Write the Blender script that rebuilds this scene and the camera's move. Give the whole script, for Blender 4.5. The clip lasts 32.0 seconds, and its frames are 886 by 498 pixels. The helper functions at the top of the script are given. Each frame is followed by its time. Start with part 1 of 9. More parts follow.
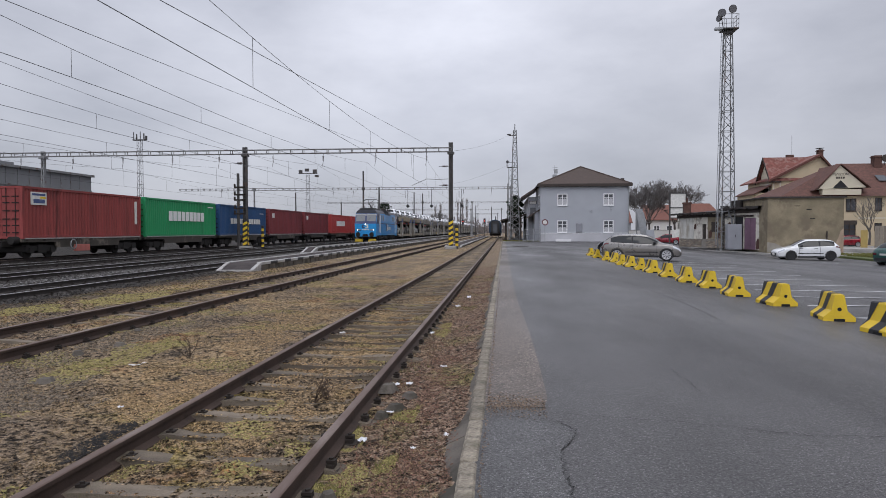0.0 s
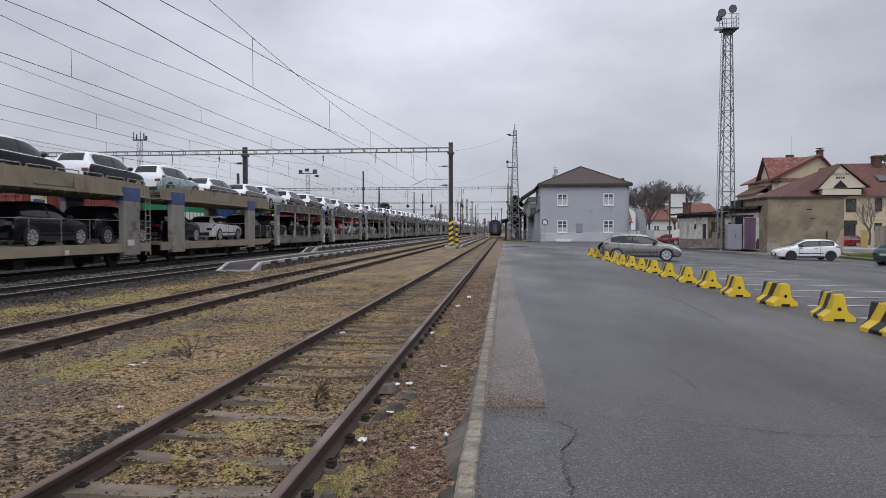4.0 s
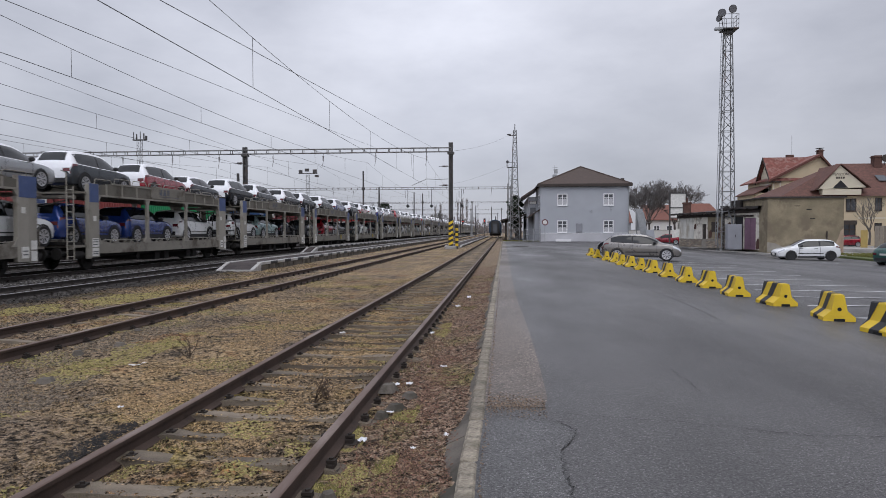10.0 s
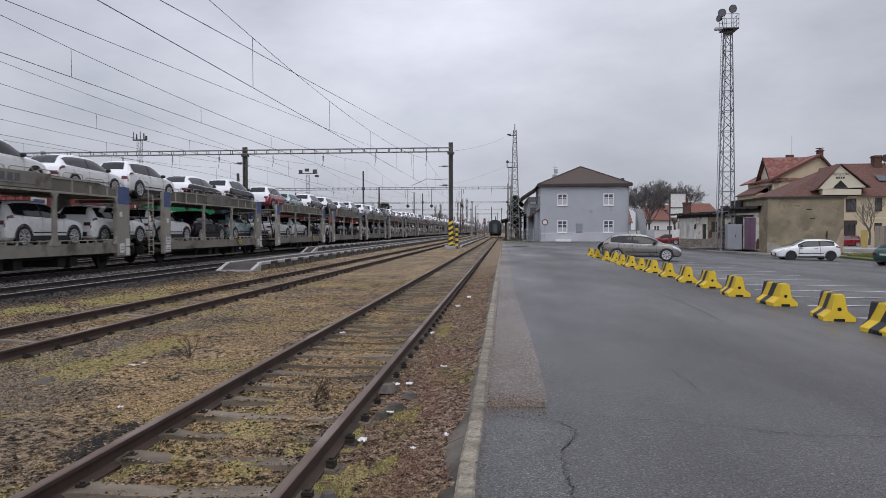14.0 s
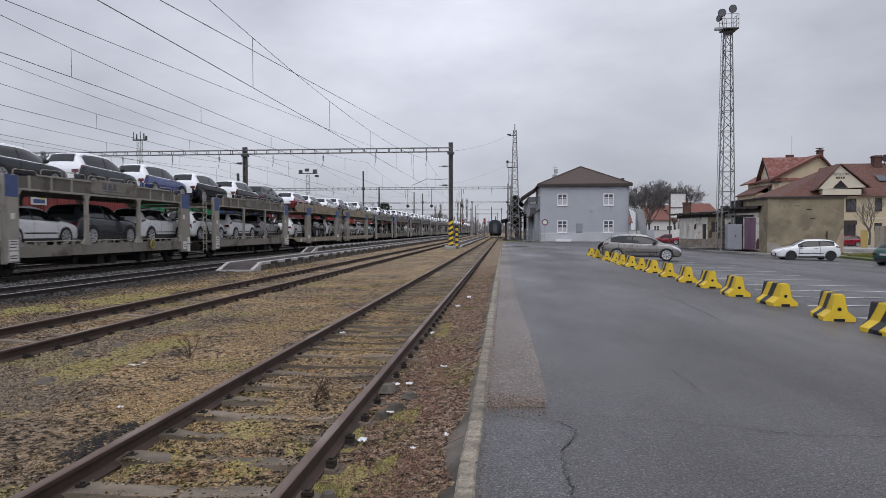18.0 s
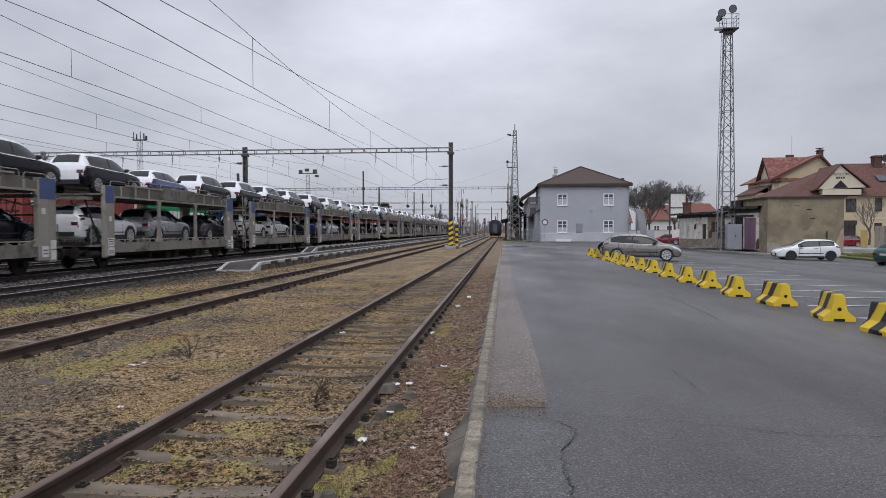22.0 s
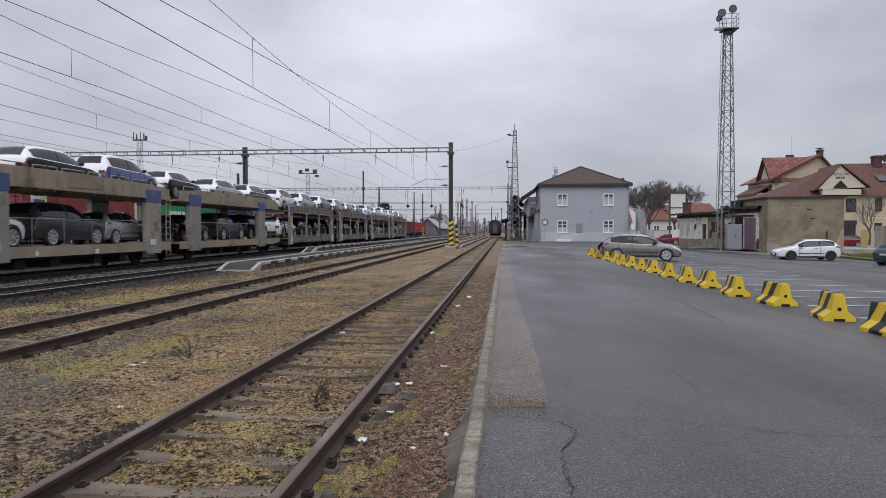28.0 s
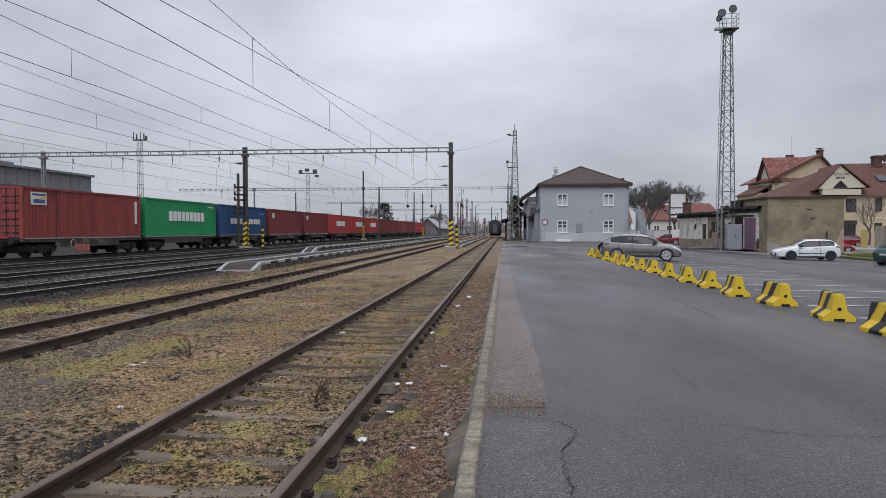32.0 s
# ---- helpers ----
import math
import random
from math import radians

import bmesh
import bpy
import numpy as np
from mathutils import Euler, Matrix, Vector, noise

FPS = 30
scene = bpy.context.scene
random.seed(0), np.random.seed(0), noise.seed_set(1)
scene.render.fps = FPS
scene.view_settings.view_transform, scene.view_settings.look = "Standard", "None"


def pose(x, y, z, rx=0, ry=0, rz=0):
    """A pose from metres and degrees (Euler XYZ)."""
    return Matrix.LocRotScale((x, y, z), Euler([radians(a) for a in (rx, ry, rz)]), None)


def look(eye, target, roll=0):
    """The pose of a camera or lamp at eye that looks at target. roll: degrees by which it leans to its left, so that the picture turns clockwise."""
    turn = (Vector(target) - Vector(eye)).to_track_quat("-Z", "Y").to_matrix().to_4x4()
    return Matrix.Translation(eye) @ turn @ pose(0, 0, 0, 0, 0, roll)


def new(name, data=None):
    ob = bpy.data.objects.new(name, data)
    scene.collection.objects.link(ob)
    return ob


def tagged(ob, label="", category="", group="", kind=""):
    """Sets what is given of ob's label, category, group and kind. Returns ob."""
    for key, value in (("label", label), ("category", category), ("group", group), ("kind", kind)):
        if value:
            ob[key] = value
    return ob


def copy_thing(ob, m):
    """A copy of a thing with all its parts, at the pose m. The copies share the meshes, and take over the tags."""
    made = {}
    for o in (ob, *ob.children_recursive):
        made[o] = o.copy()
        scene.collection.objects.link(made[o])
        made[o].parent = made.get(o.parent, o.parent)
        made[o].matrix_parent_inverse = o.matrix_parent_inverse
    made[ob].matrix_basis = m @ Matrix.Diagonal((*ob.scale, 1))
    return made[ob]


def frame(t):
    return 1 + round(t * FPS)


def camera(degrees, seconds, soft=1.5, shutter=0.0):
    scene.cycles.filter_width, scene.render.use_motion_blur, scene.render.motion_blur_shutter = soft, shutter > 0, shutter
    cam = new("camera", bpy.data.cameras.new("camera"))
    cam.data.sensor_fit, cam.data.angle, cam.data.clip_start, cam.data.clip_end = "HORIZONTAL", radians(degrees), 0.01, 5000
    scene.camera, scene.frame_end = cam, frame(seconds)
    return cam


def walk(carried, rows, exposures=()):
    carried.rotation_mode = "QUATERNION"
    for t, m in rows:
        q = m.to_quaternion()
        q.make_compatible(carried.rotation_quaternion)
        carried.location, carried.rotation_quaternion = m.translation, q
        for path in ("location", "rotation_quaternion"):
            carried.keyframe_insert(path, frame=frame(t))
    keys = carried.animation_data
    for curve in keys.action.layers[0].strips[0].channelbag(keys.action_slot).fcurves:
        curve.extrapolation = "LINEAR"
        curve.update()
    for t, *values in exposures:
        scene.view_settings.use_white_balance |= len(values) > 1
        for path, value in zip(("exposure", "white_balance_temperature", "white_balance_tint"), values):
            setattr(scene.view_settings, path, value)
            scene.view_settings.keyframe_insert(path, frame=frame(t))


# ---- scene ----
cam = camera(66.19, 32.0, soft=0.5, shutter=0.12)
EYE = Vector((0.0, 0.0, 1.556))
YAW, PITCH = radians(5.159), radians(-1.561)
AIM = EYE + 10 * Vector((-math.sin(YAW) * math.cos(PITCH), math.cos(YAW) * math.cos(PITCH), math.sin(PITCH)))
walk(cam, [(0, look(EYE, AIM, -0.11)), (32, look(EYE, AIM, -0.11))])

# ---- world, light ----
world = bpy.data.worlds.new("overcast_sky")
scene.world = world
world.use_nodes = True
wn, wl = world.node_tree.nodes, world.node_tree.links
wn.clear()
w_out = wn.new("ShaderNodeOutputWorld")
w_bg = wn.new("ShaderNodeBackground")
w_sky = wn.new("ShaderNodeTexSky")
w_sky.sky_type, w_sky.sun_disc = "NISHITA", False
w_sky.sun_elevation, w_sky.sun_rotation = radians(38), radians(150)
w_gain = wn.new("ShaderNodeMix")
w_gain.data_type, w_gain.blend_type = "RGBA", "MULTIPLY"
w_gain.inputs[0].default_value = 1.0
w_gain.inputs[7].default_value = (0.10, 0.10, 0.10, 1)
wl.new(w_sky.outputs[0], w_gain.inputs[6])
w_co = wn.new("ShaderNodeTexCoord")
w_map = wn.new("ShaderNodeMapping")
w_map.inputs["Scale"].default_value = (1.0, 1.0, 2.4)
wl.new(w_co.outputs["Generated"], w_map.inputs[0])
w_n = wn.new("ShaderNodeTexNoise")
w_n.inputs["Scale"].default_value, w_n.inputs["Detail"].default_value, w_n.inputs["Roughness"].default_value = 2.2, 6.0, 0.55
wl.new(w_map.outputs[0], w_n.inputs["Vector"])
w_r = wn.new("ShaderNodeValToRGB")
w_r.color_ramp.elements[0].position, w_r.color_ramp.elements[1].position = 0.30, 0.70
w_r.color_ramp.elements[0].color = (0.52, 0.54, 0.63, 1)
w_r.color_ramp.elements[1].color = (0.85, 0.87, 0.975, 1)
wl.new(w_n.outputs[0], w_r.inputs[0])
w_mix = wn.new("ShaderNodeMix")
w_mix.data_type = "RGBA"
w_mix.inputs[0].default_value = 0.93
wl.new(w_gain.outputs[2], w_mix.inputs[6])
w_sep = wn.new("ShaderNodeSeparateXYZ")
wl.new(w_co.outputs["Generated"], w_sep.inputs[0])
w_up = wn.new("ShaderNodeMapRange")  # an overcast sky is brighter overhead
w_up.inputs[1].default_value, w_up.inputs[2].default_value = 0.0, 0.75
w_up.inputs[3].default_value, w_up.inputs[4].default_value = 0.70, 1.42
wl.new(w_sep.outputs[2], w_up.inputs[0])
w_scale = wn.new("ShaderNodeVectorMath")
w_scale.operation = "SCALE"
wl.new(w_r.outputs[0], w_scale.inputs[0])
w_pos = wn.new("ShaderNodeMapRange")  # the cloud is thinnest straight along the tracks
w_pos.inputs[1].default_value, w_pos.inputs[2].default_value = -0.75, 0.75
wl.new(w_sep.outputs[0], w_pos.inputs[0])
w_side = wn.new("ShaderNodeValToRGB")
w_side.color_ramp.interpolation = "EASE"
for w_i, (w_p, w_v) in enumerate(((0.0, 0.88), (0.25, 1.0), (0.44, 1.13), (0.68, 0.92), (1.0, 0.66))):
    w_e = w_side.color_ramp.elements[w_i] if w_i in (0, 1) else w_side.color_ramp.elements.new(w_p)
    w_e.position, w_e.color = w_p, (w_v, w_v, w_v, 1)
wl.new(w_pos.outputs[0], w_side.inputs[0])
w_both = wn.new("ShaderNodeMath")
w_both.operation = "MULTIPLY"
wl.new(w_up.outputs[0], w_both.inputs[0])
wl.new(w_side.outputs[0], w_both.inputs[1])
w_back = wn.new("ShaderNodeMapRange")  # brighter on the sun's side of the sky, behind the eye
w_back.inputs[1].default_value, w_back.inputs[2].default_value = 0.30, -0.90
w_back.inputs[3].default_value, w_back.inputs[4].default_value = 1.0, 1.65
wl.new(w_sep.outputs[1], w_back.inputs[0])
w_all = wn.new("ShaderNodeMath")
w_all.operation = "MULTIPLY"
wl.new(w_both.outputs[0], w_all.inputs[0])
wl.new(w_back.outputs[0], w_all.inputs[1])
wl.new(w_all.outputs[0], w_scale.inputs["Scale"])
wl.new(w_scale.outputs[0], w_mix.inputs[7])
wl.new(w_mix.outputs[2], w_bg.inputs[0])
w_bg.inputs[1].default_value = 1.0
wl.new(w_bg.outputs[0], w_out.inputs[0])

sun = new("sun", bpy.data.lights.new("sun", "SUN"))
sun.data.energy, sun.data.angle, sun.data.color = 0.7, radians(35), (1.0, 0.97, 0.93)
sun.matrix_world = look((0, 0, 50), (-14, 30, 0))


# ---- mesh building ----
class Shape:
    """Collects vertices and faces for one mesh."""

    def __init__(self):
        self.v, self.f, self.m, self.mat = [], [], [], 0

    def add(self, verts, faces, mat=None):
        n = len(self.v)
        self.v += [tuple(p) for p in verts]
        self.f += [tuple(n + i for i in f) for f in faces]
        self.m += [self.mat if mat is None else mat] * len(faces)
        return self

    def box(self, x0, x1, y0, y1, z0, z1, mat=None, c=0.0):
        if c <= 0:
            v = [(x, y, z) for z in (z0, z1) for y in (y0, y1) for x in (x0, x1)]
            return self.add(v, [(0, 2, 3, 1), (4, 5, 7, 6), (0, 1, 5, 4), (2, 6, 7, 3), (0, 4, 6, 2), (1, 3, 7, 5)], mat)
        poly = [(x0 + c, y0), (x1 - c, y0), (x1, y0 + c), (x1, y1 - c), (x1 - c, y1), (x0 + c, y1), (x0, y1 - c), (x0, y0 + c)]
        inner = [(x0 + c, y0 + c), (x1 - c, y0 + c), (x1 - c, y0 + c), (x1 - c, y1 - c), (x1 - c, y1 - c), (x0 + c, y1 - c), (x0 + c, y1 - c), (x0 + c, y0 + c)]
        v = [(*p, z0 + c) for p in poly] + [(*p, z1 - c) for p in poly] + [(*p, z1) for p in inner] + [(*p, z0) for p in inner]
        f = [(i, (i + 1) % 8, 8 + (i + 1) % 8, 8 + i) for i in range(8)]
        f += [(8 + i, 8 + (i + 1) % 8, 16 + (i + 1) % 8, 16 + i) for i in range(8)]
        f += [(24 + i, 24 + (i + 1) % 8, (i + 1) % 8, i) for i in range(8)]
        f += [(16, 17, 19, 21), (24, 29, 27, 25)]
        return self.add(v, f, mat)

    def prism(self, poly, axis, a, b, mat=None):
        """Extrudes a polygon of 2D points along an axis from a to b."""
        def place(p, t):
            return {"x": (t, p[0], p[1]), "y": (p[0], t, p[1]), "z": (p[0], p[1], t)}[axis]
        n = len(poly)
        v = [place(p, a) for p in poly] + [place(p, b) for p in poly]
        f = [(i, (i + 1) % n, n + (i + 1) % n, n + i) for i in range(n)]
        return self.add(v, f + [tuple(range(n))[::-1], tuple(range(n, 2 * n))], mat)

    def tube(self, p0, p1, r, n=6, r1=None, mat=None, caps=True):
        p0, p1 = Vector(p0), Vector(p1)
        d = p1 - p0
        if d.length < 1e-6:
            return self
        d.normalize()
        a = d.orthogonal().normalized()
        b = d.cross(a)
        r1 = r if r1 is None else r1
        ring = [(math.cos(2 * math.pi * (i + 0.5) / n), math.sin(2 * math.pi * (i + 0.5) / n)) for i in range(n)]
        v = [p0 + r * (c * a + s * b) for c, s in ring] + [p1 + r1 * (c * a + s * b) for c, s in ring]
        f = [(i, (i + 1) % n, n + (i + 1) % n, n + i) for i in range(n)]
        if caps:
            f += [tuple(range(n))[::-1], tuple(range(n, 2 * n))]
        return self.add(v, f, mat)

    def path(self, pts, r, n=5, mat=None):
        """One unbroken round bar through the points."""
        pts = [Vector(p) for p in pts]
        a = (pts[-1] - pts[0]).orthogonal().normalized()
        v = []
        for i, p in enumerate(pts):
            d = (pts[min(i + 1, len(pts) - 1)] - pts[max(i - 1, 0)]).normalized()
            a = (a - d * a.dot(d)).normalized()
            b = d.cross(a)
            v += [p + r * (math.cos(2 * math.pi * k / n) * a + math.sin(2 * math.pi * k / n) * b) for k in range(n)]
        f = [(i * n + k, i * n + (k + 1) % n, (i + 1) * n + (k + 1) % n, (i + 1) * n + k) for i in range(len(pts) - 1) for k in range(n)]
        return self.add(v, f + [tuple(range(n))[::-1], tuple(range(len(v) - n, len(v)))], mat)

    def disc(self, c, axis, r, h, n=20, mat=None):
        a = Vector({"x": (1, 0, 0), "y": (0, 1, 0), "z": (0, 0, 1)}[axis]) * h / 2
        return self.tube(Vector(c) - a, Vector(c) + a, r, n, mat=mat)

    def moved(self, other, m):
        self.add([m @ Vector(p) for p in other.v], [], 0)
        n = len(self.v) - len(other.v)
        self.f += [tuple(n + i for i in f) for f in other.f]
        self.m += other.m
        return self

    def mesh(self, name, mats, smooth=False):
        me = bpy.data.meshes.new(name)
        me.from_pydata(self.v, [], self.f)
        for mt in (mats if isinstance(mats, (list, tuple)) else [mats]):
            me.materials.append(mt)
        if any(self.m):
            me.polygons.foreach_set("material_index", self.m)
        if smooth:
            me.polygons.foreach_set("use_smooth", [True] * len(self.f))
            me.set_sharp_from_angle(angle=radians(35))
        me.update()
        return me


def part(name, shape, mats, parent=None, label="", smooth=False, m=None):
    """One mesh object under a thing or a part (or at the top)."""
    me = shape if isinstance(shape, bpy.types.Mesh) else shape.mesh(name, mats, smooth)
    ob = new(name, me)
    if parent is not None:
        ob.parent = parent
    if m is not None:
        ob.matrix_basis = m
    if label:
        ob["label"] = label
    return ob


def thing(name, label, category, group="", kind="", m=None):
    """An empty that carries the parts of a thing."""
    ob = new(name)
    ob.empty_display_size = 0.2
    if m is not None:
        ob.matrix_basis = m
    return tagged(ob, label, category, group, kind)


# ---- materials ----
def material(name, col, rough=0.6, metal=0.0, vary=0.25, scale=3.0, fine=60.0, bump=0.15, spots=None, spot_scale=1.2,
             spot_at=0.62, island=0.0, rnd=0.0, coat=0.0, spec=0.4, streak=(1, 1, 1), bump_dist=0.01):
    """A surface with variation at two scales, optional stains of a second colour and relief."""
    mt = bpy.data.materials.new(name)
    mt.use_nodes = True
    nt = mt.node_tree
    nd, lk = nt.nodes, nt.links
    bs = nd["Principled BSDF"]
    bs.inputs["Metallic"].default_value = metal
    bs.inputs["Coat Weight"].default_value = coat
    bs.inputs["Coat Roughness"].default_value = 0.08
    bs.inputs["Specular IOR Level"].default_value = spec
    co = nd.new("ShaderNodeTexCoord")
    mp = nd.new("ShaderNodeMapping")
    mp.inputs["Scale"].default_value = streak
    lk.new(co.outputs["Object"], mp.inputs[0])
    n1 = nd.new("ShaderNodeTexNoise")
    n1.inputs["Scale"].default_value, n1.inputs["Detail"].default_value = scale, 5.0
    n2 = nd.new("ShaderNodeTexNoise")
    n2.inputs["Scale"].default_value, n2.inputs["Detail"].default_value = fine, 3.0
    lk.new(mp.outputs[0], n1.inputs["Vector"])
    lk.new(co.outputs["Object"], n2.inputs["Vector"])
    mid = nd.new("ShaderNodeMix")
    mid.inputs[0].default_value = 0.4
    lk.new(n1.outputs[0], mid.inputs[2])
    lk.new(n2.outputs[0], mid.inputs[3])
    ramp = nd.new("ShaderNodeValToRGB")
    ramp.color_ramp.elements[0].position, ramp.color_ramp.elements[1].position = 0.3, 0.7
    ramp.color_ramp.elements[0].color = (*[max(0.0, c * (1 - vary)) for c in col], 1)
    ramp.color_ramp.elements[1].color = (*[min(1.0, c * (1 + vary)) for c in col], 1)
    lk.new(mid.outputs[0], ramp.inputs[0])
    colour = ramp.outputs[0]
    if spots:
        n3 = nd.new("ShaderNodeTexNoise")
        n3.inputs["Scale"].default_value, n3.inputs["Detail"].default_value, n3.inputs["Roughness"].default_value = spot_scale, 7.0, 0.65
        lk.new(mp.outputs[0], n3.inputs["Vector"])
        cut = nd.new("ShaderNodeValToRGB")
        cut.color_ramp.elements[0].position, cut.color_ramp.elements[1].position = spot_at - 0.06, spot_at + 0.06
        lk.new(n3.outputs[0], cut.inputs[0])
        mx = nd.new("ShaderNodeMix")
        mx.data_type = "RGBA"
        lk.new(cut.outputs[0], mx.inputs[0])
        lk.new(colour, mx.inputs[6])
        mx.inputs[7].default_value = (*spots, 1)
        colour = mx.outputs[2]
    if rnd or island:
        hv = nd.new("ShaderNodeHueSaturation")
        mr = nd.new("ShaderNodeMapRange")
        amount = rnd or island
        mr.inputs[3].default_value, mr.inputs[4].default_value = 1 - amount, 1 + amount
        if rnd:
            lk.new(nd.new("ShaderNodeObjectInfo").outputs["Random"], mr.inputs[0])
        else:
            lk.new(nd.new("ShaderNodeNewGeometry").outputs["Random Per Island"], mr.inputs[0])
        lk.new(mr.outputs[0], hv.inputs["Value"])
        lk.new(colour, hv.inputs["Color"])
        colour = hv.outputs[0]
    lk.new(colour, bs.inputs["Base Color"])
    rr = nd.new("ShaderNodeMapRange")
    rr.inputs[3].default_value, rr.inputs[4].default_value = max(0.02, rough - 0.12), min(1.0, rough + 0.12)
    lk.new(n1.outputs[0], rr.inputs[0])
    lk.new(rr.outputs[0], bs.inputs["Roughness"])
    if bump:
        bp = nd.new("ShaderNodeBump")
        bp.inputs["Strength"].default_value, bp.inputs["Distance"].default_value = bump, bump_dist
        lk.new(mid.outputs[0], bp.inputs["Height"])
        lk.new(bp.outputs[0], bs.inputs["Normal"])
    return mt


def glowing(name, col, power):
    mt = bpy.data.materials.new(name)
    mt.use_nodes = True
    bs = mt.node_tree.nodes["Principled BSDF"]
    bs.inputs["Base Color"].default_value = (*col, 1)
    bs.inputs["Emission Color"].default_value = (*col, 1)
    bs.inputs["Emission Strength"].default_value = power
    return mt


def glass_material(name, tint, rough=0.03, spec=0.5):
    mt = bpy.data.materials.new(name)
    mt.use_nodes = True
    bs = mt.node_tree.nodes["Principled BSDF"]
    bs.inputs["Base Color"].default_value = (*tint, 1)
    bs.inputs["Roughness"].default_value = rough
    bs.inputs["Specular IOR Level"].default_value = spec
    return mt


def ground_material(crumbs=False):
    """Soil, gravel, moss and dead grass, in strips that follow the tracks."""
    mt = bpy.data.materials.new("trackside_crumbs" if crumbs else "trackside_ground")
    mt.use_nodes = True
    nd, lk = mt.node_tree.nodes, mt.node_tree.links
    bs = nd["Principled BSDF"]
    bs.inputs["Roughness"].default_value = 0.92
    bs.inputs["Specular IOR Level"].default_value = 0.2
    geo = nd.new("ShaderNodeNewGeometry")

    def tex(scale, detail=6.0, rough=0.6):
        n = nd.new("ShaderNodeTexNoise")
        n.inputs["Scale"].default_value, n.inputs["Detail"].default_value, n.inputs["Roughness"].default_value = scale, detail, rough
        lk.new(geo.outputs["Position"], n.inputs["Vector"])
        return n.outputs[0]

    def ramp(src, stops):
        r = nd.new("ShaderNodeValToRGB")
        els = r.color_ramp.elements
        while len(els) < len(stops):
            els.new(0.5)
        for e, (p, c) in zip(els, stops):
            e.position, e.color = p, (*c, 1)
        lk.new(src, r.inputs[0])
        return r.outputs[0]

    def mix(f, a, b):
        m = nd.new("ShaderNodeMix")
        m.data_type = "RGBA"
        lk.new(f, m.inputs[0])
        lk.new(a, m.inputs[6])
        if isinstance(b, tuple):
            m.inputs[7].default_value = (*b, 1)
        else:
            lk.new(b, m.inputs[7])
        return m.outputs[2]

    soil = ramp(tex(38, 8, 0.75), [(0.3, (0.035, 0.026, 0.019)), (0.5, (0.165, 0.122, 0.084)), (0.68, (0.38, 0.30, 0.21))])
    straw = ramp(tex(55, 6, 0.7), [(0.3, (0.085, 0.058, 0.033)), (0.55, (0.34, 0.245, 0.14)), (0.75, (0.56, 0.45, 0.28))])
    moss = ramp(tex(70, 6, 0.7), [(0.3, (0.08, 0.067, 0.024)), (0.6, (0.31, 0.245, 0.085)), (0.8, (0.46, 0.38, 0.15))])
    stone = ramp(tex(22, 8, 0.8), [(0.35, (0.010, 0.009, 0.008)), (0.54, (0.042, 0.037, 0.033)), (0.72, (0.13, 0.12, 0.11))])
    red = ramp(tex(48, 7, 0.75), [(0.3, (0.04, 0.024, 0.018)), (0.5, (0.215, 0.15, 0.108)), (0.7, (0.44, 0.355, 0.28))])
    c = mix(ramp(tex(0.42, 5), [(0.44, (0, 0, 0)), (0.60, (1, 1, 1))]), soil, straw)
    c = mix(ramp(tex(0.55, 6, 0.7), [(0.56, (0, 0, 0)), (0.66, (1, 1, 1))]), c, moss)
    rust = ramp(tex(50, 6, 0.7), [(0.3, (0.05, 0.028, 0.016)), (0.55, (0.26, 0.142, 0.07)), (0.75, (0.42, 0.26, 0.15))])
    c = mix(ramp(tex(0.8, 6, 0.7), [(0.56, (0, 0, 0)), (0.64, (0.8, 0.8, 0.8))]), c, rust)
    c = mix(ramp(tex(1.15, 6, 0.75), [(0.57, (0, 0, 0)), (0.65, (0.8, 0.8, 0.8))]), c, stone)
    sep = nd.new("ShaderNodeSeparateXYZ")
    lk.new(geo.outputs["Position"], sep.inputs[0])
    wob = nd.new("ShaderNodeMath")
    wob.operation = "MULTIPLY_ADD"
    wob.inputs[1].default_value = 1.1
    lk.new(tex(0.8), wob.inputs[0])
    lk.new(sep.outputs[0], wob.inputs[2])

    def band(lo, hi):
        r = nd.new("ShaderNodeMapRange")
        r.inputs[1].default_value, r.inputs[2].default_value = lo, hi
        lk.new(wob.outputs[0], r.inputs[0])
        return r.outputs[0]

    far_left = band(-9.6, -11.2)
    c = mix(far_left, c, stone)
    olive = ramp(tex(60, 6, 0.7), [(0.3, (0.05, 0.05, 0.022)), (0.55, (0.20, 0.175, 0.075)), (0.75, (0.34, 0.29, 0.14))])
    red = mix(ramp(tex(0.9, 6, 0.7), [(0.50, (0, 0, 0)), (0.62, (0.85, 0.85, 0.85))]), red, olive)
    c = mix(band(-0.95, -0.35), c, red)
    gaps = nd.new("ShaderNodeVectorMath")  # shade of hollows between the clumps, painted into the colour by noise
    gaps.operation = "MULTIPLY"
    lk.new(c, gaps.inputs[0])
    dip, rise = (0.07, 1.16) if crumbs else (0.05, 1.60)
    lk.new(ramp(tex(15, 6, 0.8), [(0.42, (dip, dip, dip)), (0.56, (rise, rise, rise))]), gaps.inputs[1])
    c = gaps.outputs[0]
    if crumbs:
        hv = nd.new("ShaderNodeHueSaturation")
        mr = nd.new("ShaderNodeMapRange")
        mr.inputs[3].default_value, mr.inputs[4].default_value = 0.18, 1.75
        lk.new(geo.outputs["Random Per Island"], mr.inputs[0])
        lk.new(mr.outputs[0], hv.inputs["Value"])
        lk.new(c, hv.inputs["Color"])
        hv.inputs["Saturation"].default_value = 1.12
        lk.new(hv.outputs[0], bs.inputs["Base Color"])
        return mt
    lk.new(c, bs.inputs["Base Color"])
    bp = nd.new("ShaderNodeBump")
